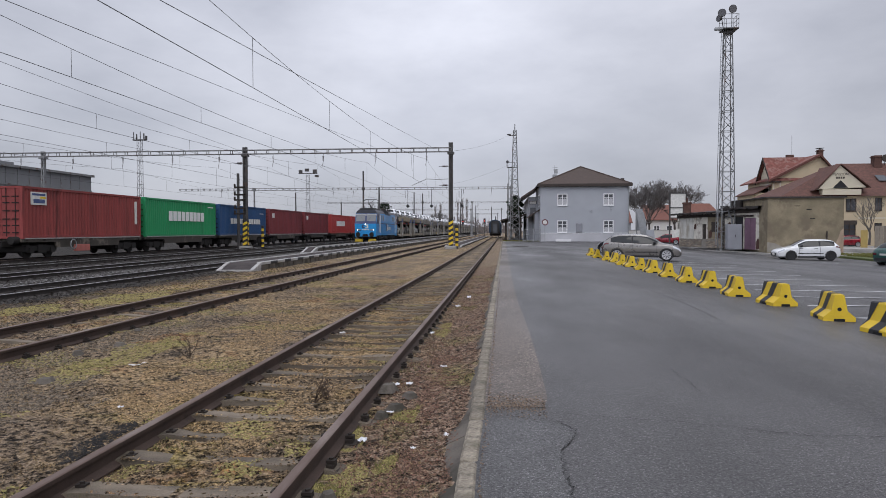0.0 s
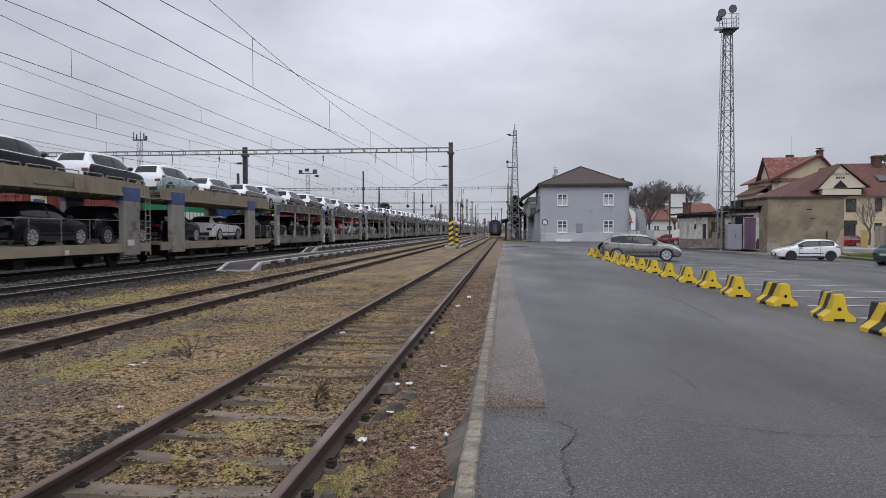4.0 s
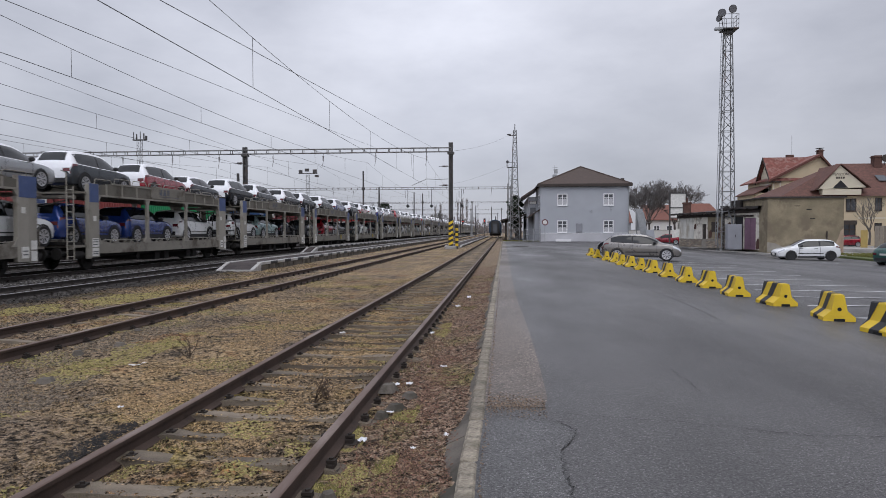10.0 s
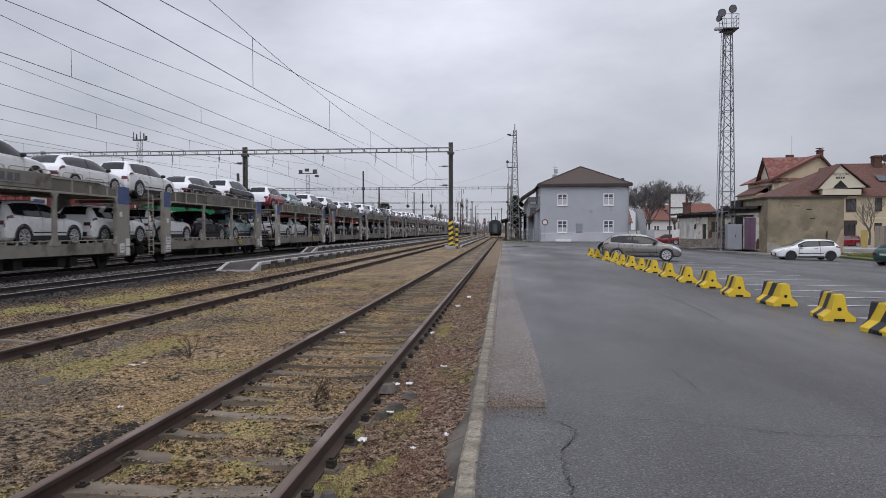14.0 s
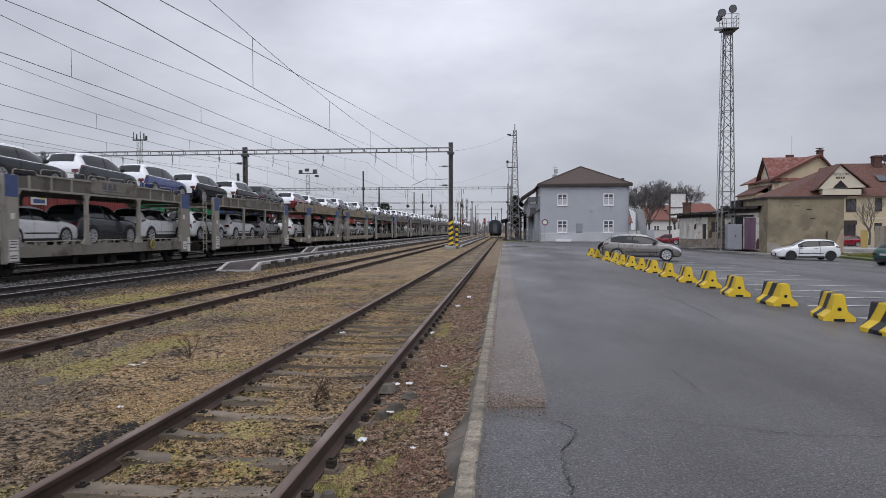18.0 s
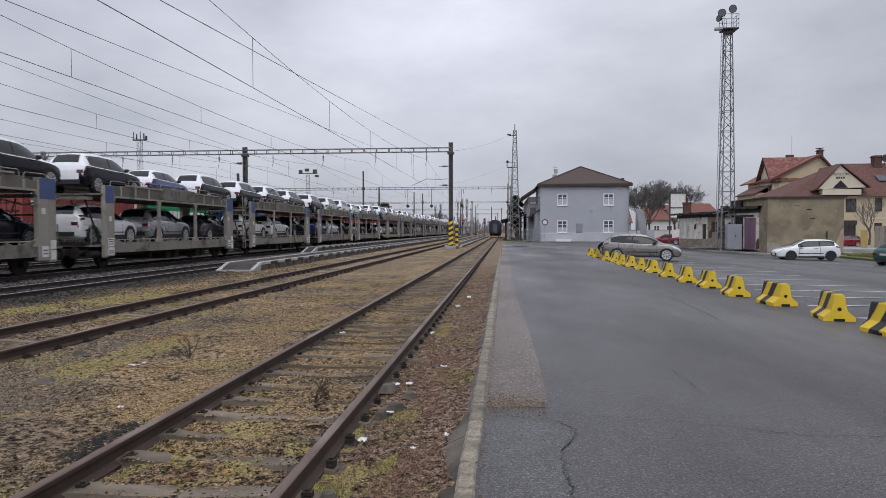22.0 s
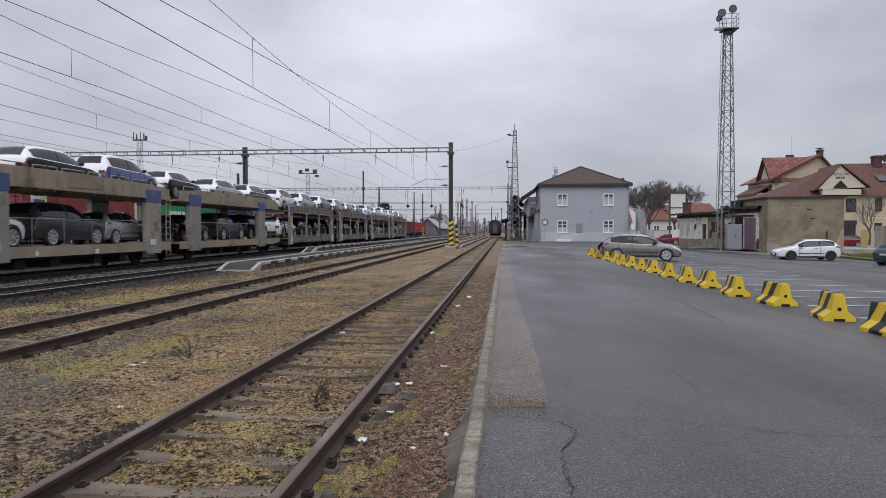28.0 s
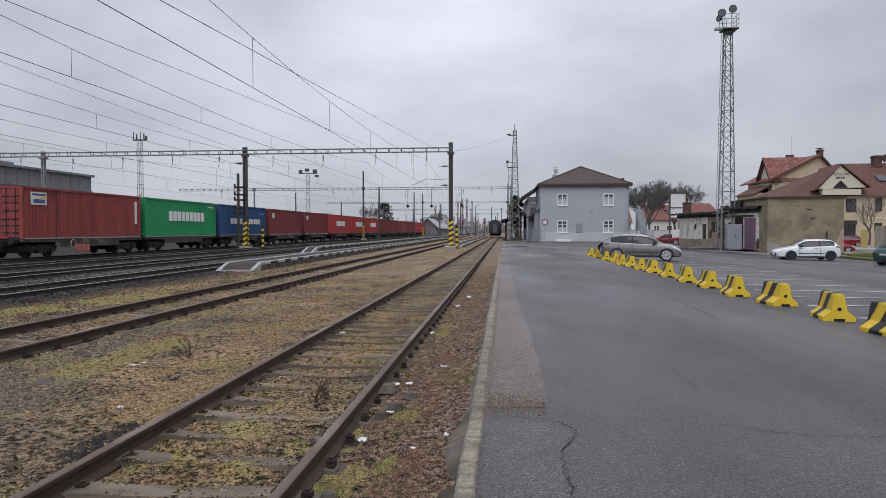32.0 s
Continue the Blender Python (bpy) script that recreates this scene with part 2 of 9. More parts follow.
    bp.inputs["Strength"].default_value, bp.inputs["Distance"].default_value = 0.9, 0.03
    lk.new(tex(45, 8, 0.75), bp.inputs["Height"])
    lk.new(bp.outputs[0], bs.inputs["Normal"])
    return mt


def asphalt_material(name="worn_asphalt", dark=(0.030, 0.0288, 0.0295), pale=(0.172, 0.165, 0.165), cells=85):
    mt = bpy.data.materials.new(name)
    mt.use_nodes = True
    nd, lk = mt.node_tree.nodes, mt.node_tree.links
    bs = nd["Principled BSDF"]
    geo = nd.new("ShaderNodeNewGeometry")

    def tex(scale, detail=6.0, rough=0.6, stretch=None):
        n = nd.new("ShaderNodeTexNoise")
        n.inputs["Scale"].default_value, n.inputs["Detail"].default_value, n.inputs["Roughness"].default_value = scale, detail, rough
        if stretch:
            mp = nd.new("ShaderNodeMapping")
            mp.inputs["Scale"].default_value = stretch
            lk.new(geo.outputs["Position"], mp.inputs[0])
            lk.new(mp.outputs[0], n.inputs["Vector"])
        else:
            lk.new(geo.outputs["Position"], n.inputs["Vector"])
        return n.outputs[0]

    vo = nd.new("ShaderNodeTexVoronoi")
    vo.inputs["Scale"].default_value = cells
    lk.new(geo.outputs["Position"], vo.inputs["Vector"])
    base = nd.new("ShaderNodeValToRGB")
    els = base.color_ramp.elements
    els[0].position, els[0].color = 0.40, (*[0.5 * d for d in dark], 1)
    els[1].position, els[1].color = 0.59, (*[0.56 * (d + p) for d, p in zip(dark, pale)], 1)
    lk.new(tex(cells * 0.55, 6, 0.85), base.inputs[0])
    # small stones of the mix: round, of uneven size and brightness
    sx = nd.new("ShaderNodeSeparateColor")
    lk.new(vo.outputs["Color"], sx.inputs[0])
    size = nd.new("ShaderNodeMath")
    size.operation = "MULTIPLY_ADD"
    size.inputs[1].default_value, size.inputs[2].default_value = 0.85, -0.22
    lk.new(sx.outputs[0], size.inputs[0])
    inside = nd.new("ShaderNodeMath")
    inside.operation = "LESS_THAN"
    lk.new(vo.outputs["Distance"], inside.inputs[0])
    lk.new(size.outputs[0], inside.inputs[1])
    stone = nd.new("ShaderNodeValToRGB")
    stone.color_ramp.elements[0].color = (*[0.22 * (d + p) for d, p in zip(dark, pale)], 1)
    stone.color_ramp.elements[1].color = (*[1.30 * p for p in pale], 1)
    lk.new(sx.outputs[1], stone.inputs[0])
    speck = nd.new("ShaderNodeMix")
    speck.data_type = "RGBA"
    lk.new(inside.outputs[0], speck.inputs[0])
    lk.new(base.outputs[0], speck.inputs[6])
    lk.new(stone.outputs[0], speck.inputs[7])
    big = nd.new("ShaderNodeMapRange")
    big.inputs[1].default_value, big.inputs[2].default_value = 0.30, 0.70
    big.inputs[3].default_value, big.inputs[4].default_value = 0.60, 1.22
    lk.new(tex(0.42, 8, 0.62, (1, 0.40, 1)), big.inputs[0])
    mul = nd.new("ShaderNodeVectorMath")
    mul.operation = "SCALE"
    lk.new(speck.outputs[2], mul.inputs[0])
    lk.new(big.outputs[0], mul.inputs["Scale"])
    lk.new(mul.outputs[0], bs.inputs["Base Color"])
    damp = nd.new("ShaderNodeMapRange")
    damp.inputs[1].default_value, damp.inputs[2].default_value = 0.40, 0.66
    damp.inputs[3].default_value, damp.inputs[4].default_value = 0.66, 0.33
    lk.new(tex(0.22, 5, 0.55, (1, 0.3, 1)), damp.inputs[0])
    lk.new(damp.outputs[0], bs.inputs["Roughness"])
    bp = nd.new("ShaderNodeBump")
    bp.inputs["Strength"].default_value, bp.inputs["Distance"].default_value = 0.5, 0.006
    lk.new(vo.outputs["Distance"], bp.inputs["Height"])
    lk.new(bp.outputs[0], bs.inputs["Normal"])
    return mt


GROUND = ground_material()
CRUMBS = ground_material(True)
ASPHALT = asphalt_material()
OLD_STRIP = asphalt_material("old_gritty_asphalt", (0.038, 0.030, 0.025), (0.295, 0.240, 0.200), 55)
PALE_PATCH = asphalt_material("paler_asphalt_patch", (0.034, 0.0335, 0.034), (0.186, 0.181, 0.182), 85)
PLATFORM_TOP = material("dark_gritty_platform_top", (0.066, 0.057, 0.056), 0.96, vary=0.35, scale=1.2, fine=40, bump=0.3, spots=(0.05, 0.045, 0.045), spot_scale=0.9, spec=0.1)
RED_SOIL = material("red_brown_leaf_mould", (0.17, 0.10, 0.07), 0.95, vary=0.5, scale=9, fine=90, bump=0.6, island=0.8)
DARK_SOIL = material("oily_black_soil", (0.022, 0.020, 0.019), 0.9, vary=0.5, scale=9, fine=90, bump=0.6, island=0.8)
GREY_SOIL = material("grey_stony_soil", (0.15, 0.122, 0.092), 0.93, vary=0.5, scale=6, fine=70, bump=0.5, island=0.75)
STRAW = material("orange_brown_straw_moss", (0.27, 0.185, 0.098), 0.95, vary=0.4, scale=12, fine=90, bump=0.4, island=0.7)
GRIT = material("brown_grit", (0.17, 0.125, 0.09), 0.95, vary=0.4, scale=9, bump=0.2, island=0.7)
CRACK = material("crack_filling", (0.032, 0.031, 0.030), 0.95, vary=0.4)
KERB = material("kerb_concrete", (0.215, 0.188, 0.148), 0.9, vary=0.75, scale=9, fine=45, bump=1.0, bump_dist=0.03, spots=(0.09, 0.078, 0.055), spot_scale=2.2, rnd=0.18)
CONCRETE = material("weathered_concrete", (0.30, 0.29, 0.275), 0.88, vary=0.25, scale=1.5, fine=60, bump=0.35, spots=(0.17, 0.16, 0.14), spot_scale=0.8, rnd=0.1)
OLD_CONCRETE = material("stained_dark_concrete", (0.115, 0.10, 0.085), 0.92, vary=0.4, scale=2.5, fine=60, bump=0.6, spots=(0.05, 0.045, 0.035), spot_scale=1.6, spot_at=0.55)
SLEEPER = material("weathered_sleeper", (0.150, 0.122, 0.092), 0.93, vary=0.7, scale=6, fine=110, bump=1.0, spots=(0.30, 0.29, 0.27), spot_scale=9.0, spot_at=0.68, rnd=0.25, streak=(0.4, 1, 1))
SLEEPER_DARK = material("oily_sleeper", (0.052, 0.046, 0.042), 0.9, vary=0.4, scale=4, fine=50, bump=0.5, rnd=0.25)
RAIL_SIDE = material("rusty_rail", (0.060, 0.040, 0.032), 0.85, 0.15, vary=0.45, scale=3, fine=90, bump=0.4, spots=(0.026, 0.020, 0.018), spot_scale=1.3)
RAIL_TOP = material("worn_rail_head", (0.20, 0.155, 0.135), 0.62, 0.25, vary=0.3, scale=2, fine=40, bump=0.1, streak=(1, 0.15, 1), spots=(0.11, 0.07, 0.055), spot_scale=1.4, spot_at=0.5)
RAIL_BRIGHT = material("bright_rail_head", (0.29, 0.28, 0.28), 0.46, 0.6, vary=0.15, scale=2, fine=40, bump=0.05)
DARK_RAIL = material("dark_brown_rail", (0.036, 0.030, 0.027), 0.8, 0.1, vary=0.4, bump=0.3)
IRON = material("dark_iron", (0.034, 0.027, 0.023), 0.8, 0.3, vary=0.4, bump=0.3)
DARK_GRAVEL = material("oily_ballast", (0.055, 0.050, 0.047), 0.9, vary=0.3, bump=0.3, island=0.6)
PALE_GRAVEL = material("pale_gravel", (0.13, 0.125, 0.12), 0.9, vary=0.3, bump=0.3, island=0.4)
DEAD_GRASS = material("dead_grass", (0.21, 0.145, 0.068), 0.9, vary=0.3, bump=0, island=0.5)
MOSS = material("yellow_moss", (0.26, 0.222, 0.085), 0.95, vary=0.35, scale=20, fine=120, bump=0.6, island=0.4)
GREEN_GRASS = material("grass_blades", (0.13, 0.13, 0.035), 0.9, vary=0.3, bump=0, island=0.4)
LEAF_LITTER = material("dead_leaves", (0.155, 0.082, 0.056), 0.85, vary=0.35, bump=0.2, island=0.55)
LITTER = material("white_litter", (0.72, 0.73, 0.76), 0.5, vary=0.12, bump=0.2)
WEED = material("dry_weed", (0.075, 0.052, 0.036), 0.9, vary=0.3, bump=0)

GALV = material("galvanised_steel", (0.30, 0.31, 0.32), 0.55, 0.5, vary=0.25, scale=2, fine=40, bump=0.1)
MAST_DARK = material("dark_painted_steel", (0.075, 0.072, 0.072), 0.65, 0.3, vary=0.3, scale=2, bump=0.2, spots=(0.10, 0.06, 0.045), spot_scale=1.5)
BEAM_GREY = material("dull_grey_beam_paint", (0.23, 0.228, 0.23), 0.7, 0.15, vary=0.3, bump=0.15, spots=(0.10, 0.075, 0.065), spot_scale=1.2, spot_at=0.6)
MAST_GREY = material("grey_lattice_paint", (0.23, 0.235, 0.24), 0.6, 0.3, vary=0.25, bump=0.15, spots=(0.14, 0.10, 0.085), spot_scale=1.2, spot_at=0.6)
WIRE = material("wire", (0.09, 0.09, 0.097), 0.6, 0.4, vary=0.2, bump=0)
INSUL = material("brown_insulator", (0.05, 0.03, 0.025), 0.25, vary=0.2, bump=0)
YELLOW = material("yellow_paint", (0.66, 0.455, 0.030), 0.6, vary=0.16, scale=3, fine=60, bump=0.2, spots=(0.45, 0.36, 0.10), spot_scale=3.0, spot_at=0.66)
BLACK_PAINT = material("black_paint", (0.025, 0.025, 0.027), 0.6, vary=0.4, scale=3, bump=0.2)
WHITE_PAINT = material("white_paint", (0.74, 0.74, 0.73), 0.7, vary=0.12, scale=4, fine=70, bump=0.2)
LINE_PAINT = material("worn_line_paint", (0.60, 0.60, 0.61), 0.75, vary=0.2, scale=5, fine=90, bump=0.3, spots=(0.13, 0.13, 0.14), spot_scale=4.0, spot_at=0.62)
HOLE = material("dark_hole", (0.012, 0.012, 0.012), 0.9, vary=0.2, bump=0)
DARK = material("shadowed_interior", (0.02, 0.02, 0.022), 0.9, vary=0.3, bump=0)

WAGON_GREY = material("dusty_wagon_grey", (0.205, 0.190, 0.163), 0.7, 0.1, vary=0.22, scale=1.3, fine=40, bump=0.2, spots=(0.085, 0.07, 0.055), spot_scale=0.9, spot_at=0.58, rnd=0.12)
# fascia panels behind the ribs: a darker tone of the wagon grey
FASCIA = material("darker_recessed_panel", (0.135, 0.125, 0.106), 0.75, 0.1, vary=0.25, scale=1.3, fine=40, bump=0.2, spots=(0.075, 0.065, 0.052), spot_scale=0.9, spot_at=0.6, rnd=0.12)
WAGON_TAN = material("tan_wagon_paint", (0.29, 0.245, 0.18), 0.68, 0.1, vary=0.2, scale=1.2, fine=40, bump=0.2, spots=(0.15, 0.12, 0.09), spot_scale=0.8, spot_at=0.6, rnd=0.1)
POST_GREY = material("light_grey_post", (0.275, 0.258, 0.225), 0.65, 0.1, vary=0.2, scale=1.5, bump=0.15, spots=(0.12, 0.10, 0.08), spot_scale=1.1, spot_at=0.62, rnd=0.12)
POST_BLUE = material("blue_post_plate", (0.055, 0.085, 0.20), 0.5, vary=0.2, scale=2, bump=0.1, spots=(0.12, 0.15, 0.25), spot_scale=1.6, spot_at=0.64)
UNDER = material("grimy_running_gear", (0.020, 0.018, 0.017), 0.85, 0.15, vary=0.4, scale=3, bump=0.3)
PLACARD = material("white_placard", (0.62, 0.61, 0.58), 0.6, vary=0.2, scale=5, bump=0.05)
BAR_INK = material("printed_bars", (0.07, 0.07, 0.075), 0.6, vary=0.2, bump=0)

FADED_INK = material("faded_ink", (0.085, 0.092, 0.12), 0.7, vary=0.3, scale=6, bump=0.05, spots=(0.14, 0.128, 0.105), spot_scale=5.0, spot_at=0.55)
FADED_YELLOW = material("faded_yellow_enamel", (0.42, 0.33, 0.08), 0.6, vary=0.25, scale=6, bump=0.1)

CAR_PAINT = {
    "k": material("black_car_paint", (0.005, 0.0065, 0.011), 0.14, 0.0, vary=0.15, bump=0, coat=0.18, spec=0.2),
    "g": material("graphite_car_paint", (0.040, 0.046, 0.054), 0.22, 0.3, vary=0.12, bump=0, coat=0.3),
    "s": material("silver_car_paint", (0.36, 0.37, 0.385), 0.3, 0.6, vary=0.1, bump=0, coat=1.0),
    "w": material("white_car_paint", (0.70, 0.71, 0.72), 0.3, 0.0, vary=0.06, bump=0, coat=1.0),
    "b": material("blue_car_paint", (0.012, 0.04, 0.20), 0.25, 0.3, vary=0.12, bump=0, coat=1.0),
    "r": material("red_car_paint", (0.26, 0.008, 0.020), 0.28, 0.15, vary=0.12, bump=0, coat=1.0),
    "t": material("pale_teal_car_paint", (0.30, 0.42, 0.42), 0.28, 0.4, vary=0.1, bump=0, coat=1.0),
    "m": material("bronze_grey_car_paint", (0.20, 0.188, 0.176), 0.3, 0.6, vary=0.1, bump=0, coat=1.0),
    "n": material("dark_green_car_paint", (0.012, 0.075, 0.065), 0.3, 0.3, vary=0.1, bump=0, coat=1.0),
}
FILM = material("white_protective_film", (0.78, 0.79, 0.82), 0.55, vary=0.06, scale=2.5, fine=12, bump=0.2)
CAR_GLASS = glass_material("tinted_car_glass", (0.008, 0.010, 0.012), 0.04, 0.38)
# cab windscreen: sky reflection and pale blinds painted in as a pale tint
CAB_GLASS = glass_material("pale_reflection_cab_glass", (0.17, 0.18, 0.19), 0.03)
TYRE = material("tyre_rubber", (0.018, 0.018, 0.019), 0.85, vary=0.25, bump=0.1)
RIM = material("alloy_rim", (0.48, 0.48, 0.50), 0.35, 0.7, vary=0.15, bump=0)
PLASTIC = material("black_plastic_cladding", (0.022, 0.022, 0.024), 0.7, vary=0.2, bump=0.05)
TAIL_RED = material("red_tail_light", (0.10, 0.008, 0.012), 0.2, vary=0.1, bump=0, coat=1.0)
LAMP_CLEAR = material("clear_headlight", (0.55, 0.57, 0.60), 0.12, 0.3, vary=0.1, bump=0, coat=1.0)
LIT = glowing("lit_headlight", (1.0, 0.98, 0.92), 2.0)


# ---- ground, asphalt, tracks ----
def ground_height(x, y):
    near = max(0.0, 1.0 - max(0.0, math.hypot(x, y) - 25) / 30)
    h = -0.165 + 0.045 * near * (noise.noise((x * 0.9, y * 0.9, 0.3)) + 0.6 * noise.noise((x * 3.1, y * 3.1, 2.0)) + 0.35 * noise.noise((x * 8.0, y * 8.0, 5.0)))
    if -4.0 < x < -0.6 and abs(x + 2.1) < 0.62:
        h += 0.012
    for c in (-2.1, -7.3):
        h += 0.035 * max(0.0, 1 - abs(abs(x - c) - 1.12) / 0.22)
    if -0.95 < x < -0.28:
        h += 0.10 * (x + 0.95) / 0.67
    return h


def build_ground():
    def axis(dense, lo, hi):
        vals = list(dense)
        d = 1.0
        while vals[-1] < hi:
            vals.append(vals[-1] + d)
            d *= 1.5
        d = 1.0
        while vals[0] > lo:
            vals.insert(0, vals[0] - d)
            d *= 1.5
        return vals
    xs = axis(list(np.arange(-30, -13, 0.5)) + list(np.arange(-13, 0.01, 0.09)), -3000, 3000)
    ys = axis(list(np.arange(1.5, 14, 0.10)) + list(np.arange(14, 30, 0.25)) + list(np.arange(30, 60, 1.0)), -400, 4800)
    sh = Shape()
    sh.v = [(x, y, ground_height(x, y) if x < 0.2 else -0.95 if x > 0.6 else -0.4) for y in ys for x in xs]
    n = len(xs)
    sh.f = [(j * n + i, j * n + i + 1, (j + 1) * n + i + 1, (j + 1) * n + i) for j in range(len(ys) - 1) for i in range(n - 1)]
    sh.m = [0] * len(sh.f)
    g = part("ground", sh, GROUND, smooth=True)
    tagged(g, "brown gravel and soil with moss and dead grass between the tracks", "ground", kind="structure")


def lot_height(x, y):
    """The yard falls gently away from the kerb and is level in front of the station."""
    z = max(-0.6, min(0.0, -0.03 * (x - 3.0)))
    t = min(1.0, max(0.0, (y - 70) / 22)) * min(1.0, max(0.0, (24 - x) / 6))
    return z * (1 - t)


def build_asphalt():
    sh = Shape()
    xs = [-0.21, 1.0, 3.0] + list(np.arange(5.0, 26, 1.5)) + [28, 34, 45, 70]
    ys = [-12, 0, 5, 10, 15, 20, 30, 40, 50, 60, 65, 70, 75, 80, 85, 90, 95, 99, 110, 150]
    sh.v = [(x, y, lot_height(x, y)) for y in ys for x in xs]
    n = len(xs)
    sh.f = [(j * n + i, j * n + i + 1, (j + 1) * n + i + 1, (j + 1) * n + i) for j in range(len(ys) - 1) for i in range(n - 1) if not (ys[j] >= 99 and xs[i] < 1) and not (ys[j] >= 60 and xs[i] >= 28)]
    sh.f += [(j * n, (j + 1) * n, len(sh.v) + j + 1, len(sh.v) + j) for j in range(17)]
    sh.v += [(-0.21, y, -0.3) for y in ys[:18]]
    sh.m = [0] * len(sh.f)
    lot = part("pavement", sh, ASPHALT, smooth=True)
    tagged(lot, "grey worn asphalt of the station yard, damp in places", "pavement", kind="structure")
    sh = Shape()
    edge = [(0.36, 5.98), (0.395, 6.3), (0.40, 8.1), (0.36, 11), (0.30, 15), (0.26, 20.4), (0.23, 30), (0.20, 45), (0.16, 70), (0.14, 97)]
    sh.add([(-0.205, y, 0.006) for x, y in edge] + [(x + 0.012 * math.sin(7 * y), y, 0.006) for x, y in edge], [(i, i + 10, i + 11, i + 1) for i in range(9)])
    strip = part("pavement_strip", sh, OLD_STRIP)
    tagged(strip, "brownish older gritty asphalt strip along the kerb", "pavement", kind="structure")
    sh = Shape()
    rim = [(-0.16, 2.0), (0.37, 2.0), (0.38, 3.2), (0.39, 3.96), (0.40, 4.11), (0.385, 4.4), (0.40, 4.67), (0.41, 4.83), (0.48, 4.99), (0.54, 5.2), (0.545, 5.32), (0.48, 5.42), (0.40, 5.50), (0.20, 5.56), (-0.02, 5.50), (-0.16, 5.40)]
    sh.add([(x, y, 0.004) for x, y in rim], [tuple(range(len(rim)))])
    tagged(part("pavement_patch", sh, PALE_PATCH), "paler patched asphalt beside the kerb", "pavement", kind="structure")
    lines = [((0.43, 5.57), (0.48, 5.42), (0.55, 5.32), (0.54, 5.2), (0.48, 4.99), (0.41, 4.83), (0.4, 4.67), (0.39, 4.4), (0.39, 4.25), (0.4, 4.11), (0.39, 3.96), (0.38, 3.2), (0.37, 2.4)),
             ((0.37, 5.79), (0.88, 5.7), (1.35, 5.62), (1.51, 5.57), (1.73, 5.51), (2.03, 5.38), (2.28, 5.32), (2.84, 5.31), (3.6, 5.24), (4.6, 5.3)),
             ((-0.16, 5.60), (0.02, 5.66), (0.2, 5.62), (0.43, 5.57)),
             ((1.85, 7.72), (1.86, 7.4), (1.88, 7.21), (1.88, 6.71)),
             ((3.6, 21.33), (3.83, 17.59), (3.86, 14.51), (3.78, 13.0), (3.72, 11.87)),
             ((0.27, 17.08), (1.5, 17.3), (2.6, 17.4), (3.83, 17.59), (5.02, 17.45)),
             ((0.5, 23.5), (1.6, 23.2), (2.6, 23.4), (3.9, 23.0), (5.1, 23.3))]
    rnd = random.Random(4)
    for pl in lines:
        sh = Shape()
        pts = []
        for (x0, y0), (x1, y1) in zip(pl[:-1], pl[1:]):
            for k in range(9):
                t = k / 9
                pts.append((x0 + (x1 - x0) * t + rnd.uniform(-0.022, 0.022), y0 + (y1 - y0) * t + rnd.uniform(-0.022, 0.022)))
        pts.append(pl[-1])
        v, f = [], []
        for i, (x, y) in enumerate(pts):
            w = rnd.uniform(0.0008, 0.0062) * (0.8 + max(0.0, y - 8) * 0.04)
            q = pts[min(i + 1, len(pts) - 1)]
            p = pts[max(i - 1, 0)]
            d = Vector((q[0] - p[0], q[1] - p[1], 0)).normalized()
            v += [(x - d.y * w, y + d.x * w, 0.008 + lot_height(x, y)), (x + d.y * w, y - d.x * w, 0.008 + lot_height(x, y))]
        f = [(2 * i, 2 * i + 1, 2 * i + 3, 2 * i + 2) for i in range(len(pts) - 1)]
        sh.add(v, f)
        tagged(part("pavement_crack", sh, CRACK), "dark irregular crack in the asphalt", "crack", kind="structure")
    for i, y in enumerate([13.3, 15.5, 17.5, 19.55, 21.6, 24.2, 26.8, 29.4, 32.0, 34.6, 37.2]):
        sh = Shape()
        x0 = 6.45 + 0.16 * i
        x1, tilt = 11.4 + 0.04 * i, 0.26
        z0, z1 = lot_height(x0, y) + 0.012, lot_height(x1, y) + 0.012
        sh.add([(x0, y - 0.055, z0), (x1, y - 0.055 + tilt * (x1 - x0), z1), (x1, y + 0.055 + tilt * (x1 - x0), z1), (x0, y + 0.055, z0)], [(0, 1, 2, 3)])
        tagged(part("road_marking", sh, LINE_PAINT), "worn white parking bay line on the asphalt", "road marking", "parking bay lines", "structure")
    sh = Shape()
    sh.disc((1.55, 66, 0.012), "z", 0.75, 0.02, 24)
    tagged(part("manhole_cover", sh, IRON), "dark round iron manhole cover in the asphalt", "manhole")
    # kerb stones
    kerb = thing("kerb", "row of worn grey concrete kerb stones beside the siding", "kerb", kind="structure")
    st = Shape().box(-0.062, 0.062, -0.486, 0.486, -0.27, 0.022, c=0.018)
    me = st.mesh("kerb_stone", KERB)
    rk = random.Random(8)
    for i in range(98):
        o = part("kerb_stone", me, None, kerb)
        y = 1.02 + i
        o.matrix_basis = pose(-0.226 - 0.0012 * i + rk.uniform(-0.006, 0.006), y, rk.uniform(-0.008, 0.006), rk.uniform(-0.6, 0.6), rk.uniform(-2.2, 2.2), rk.uniform(-0.8, 0.8))
    sh = Shape()
    for i in range(34):
        y0 = 2.2 + i * 1.02
        a, b = rk.uniform(0.12, 0.19), rk.uniform(0.12, 0.19)
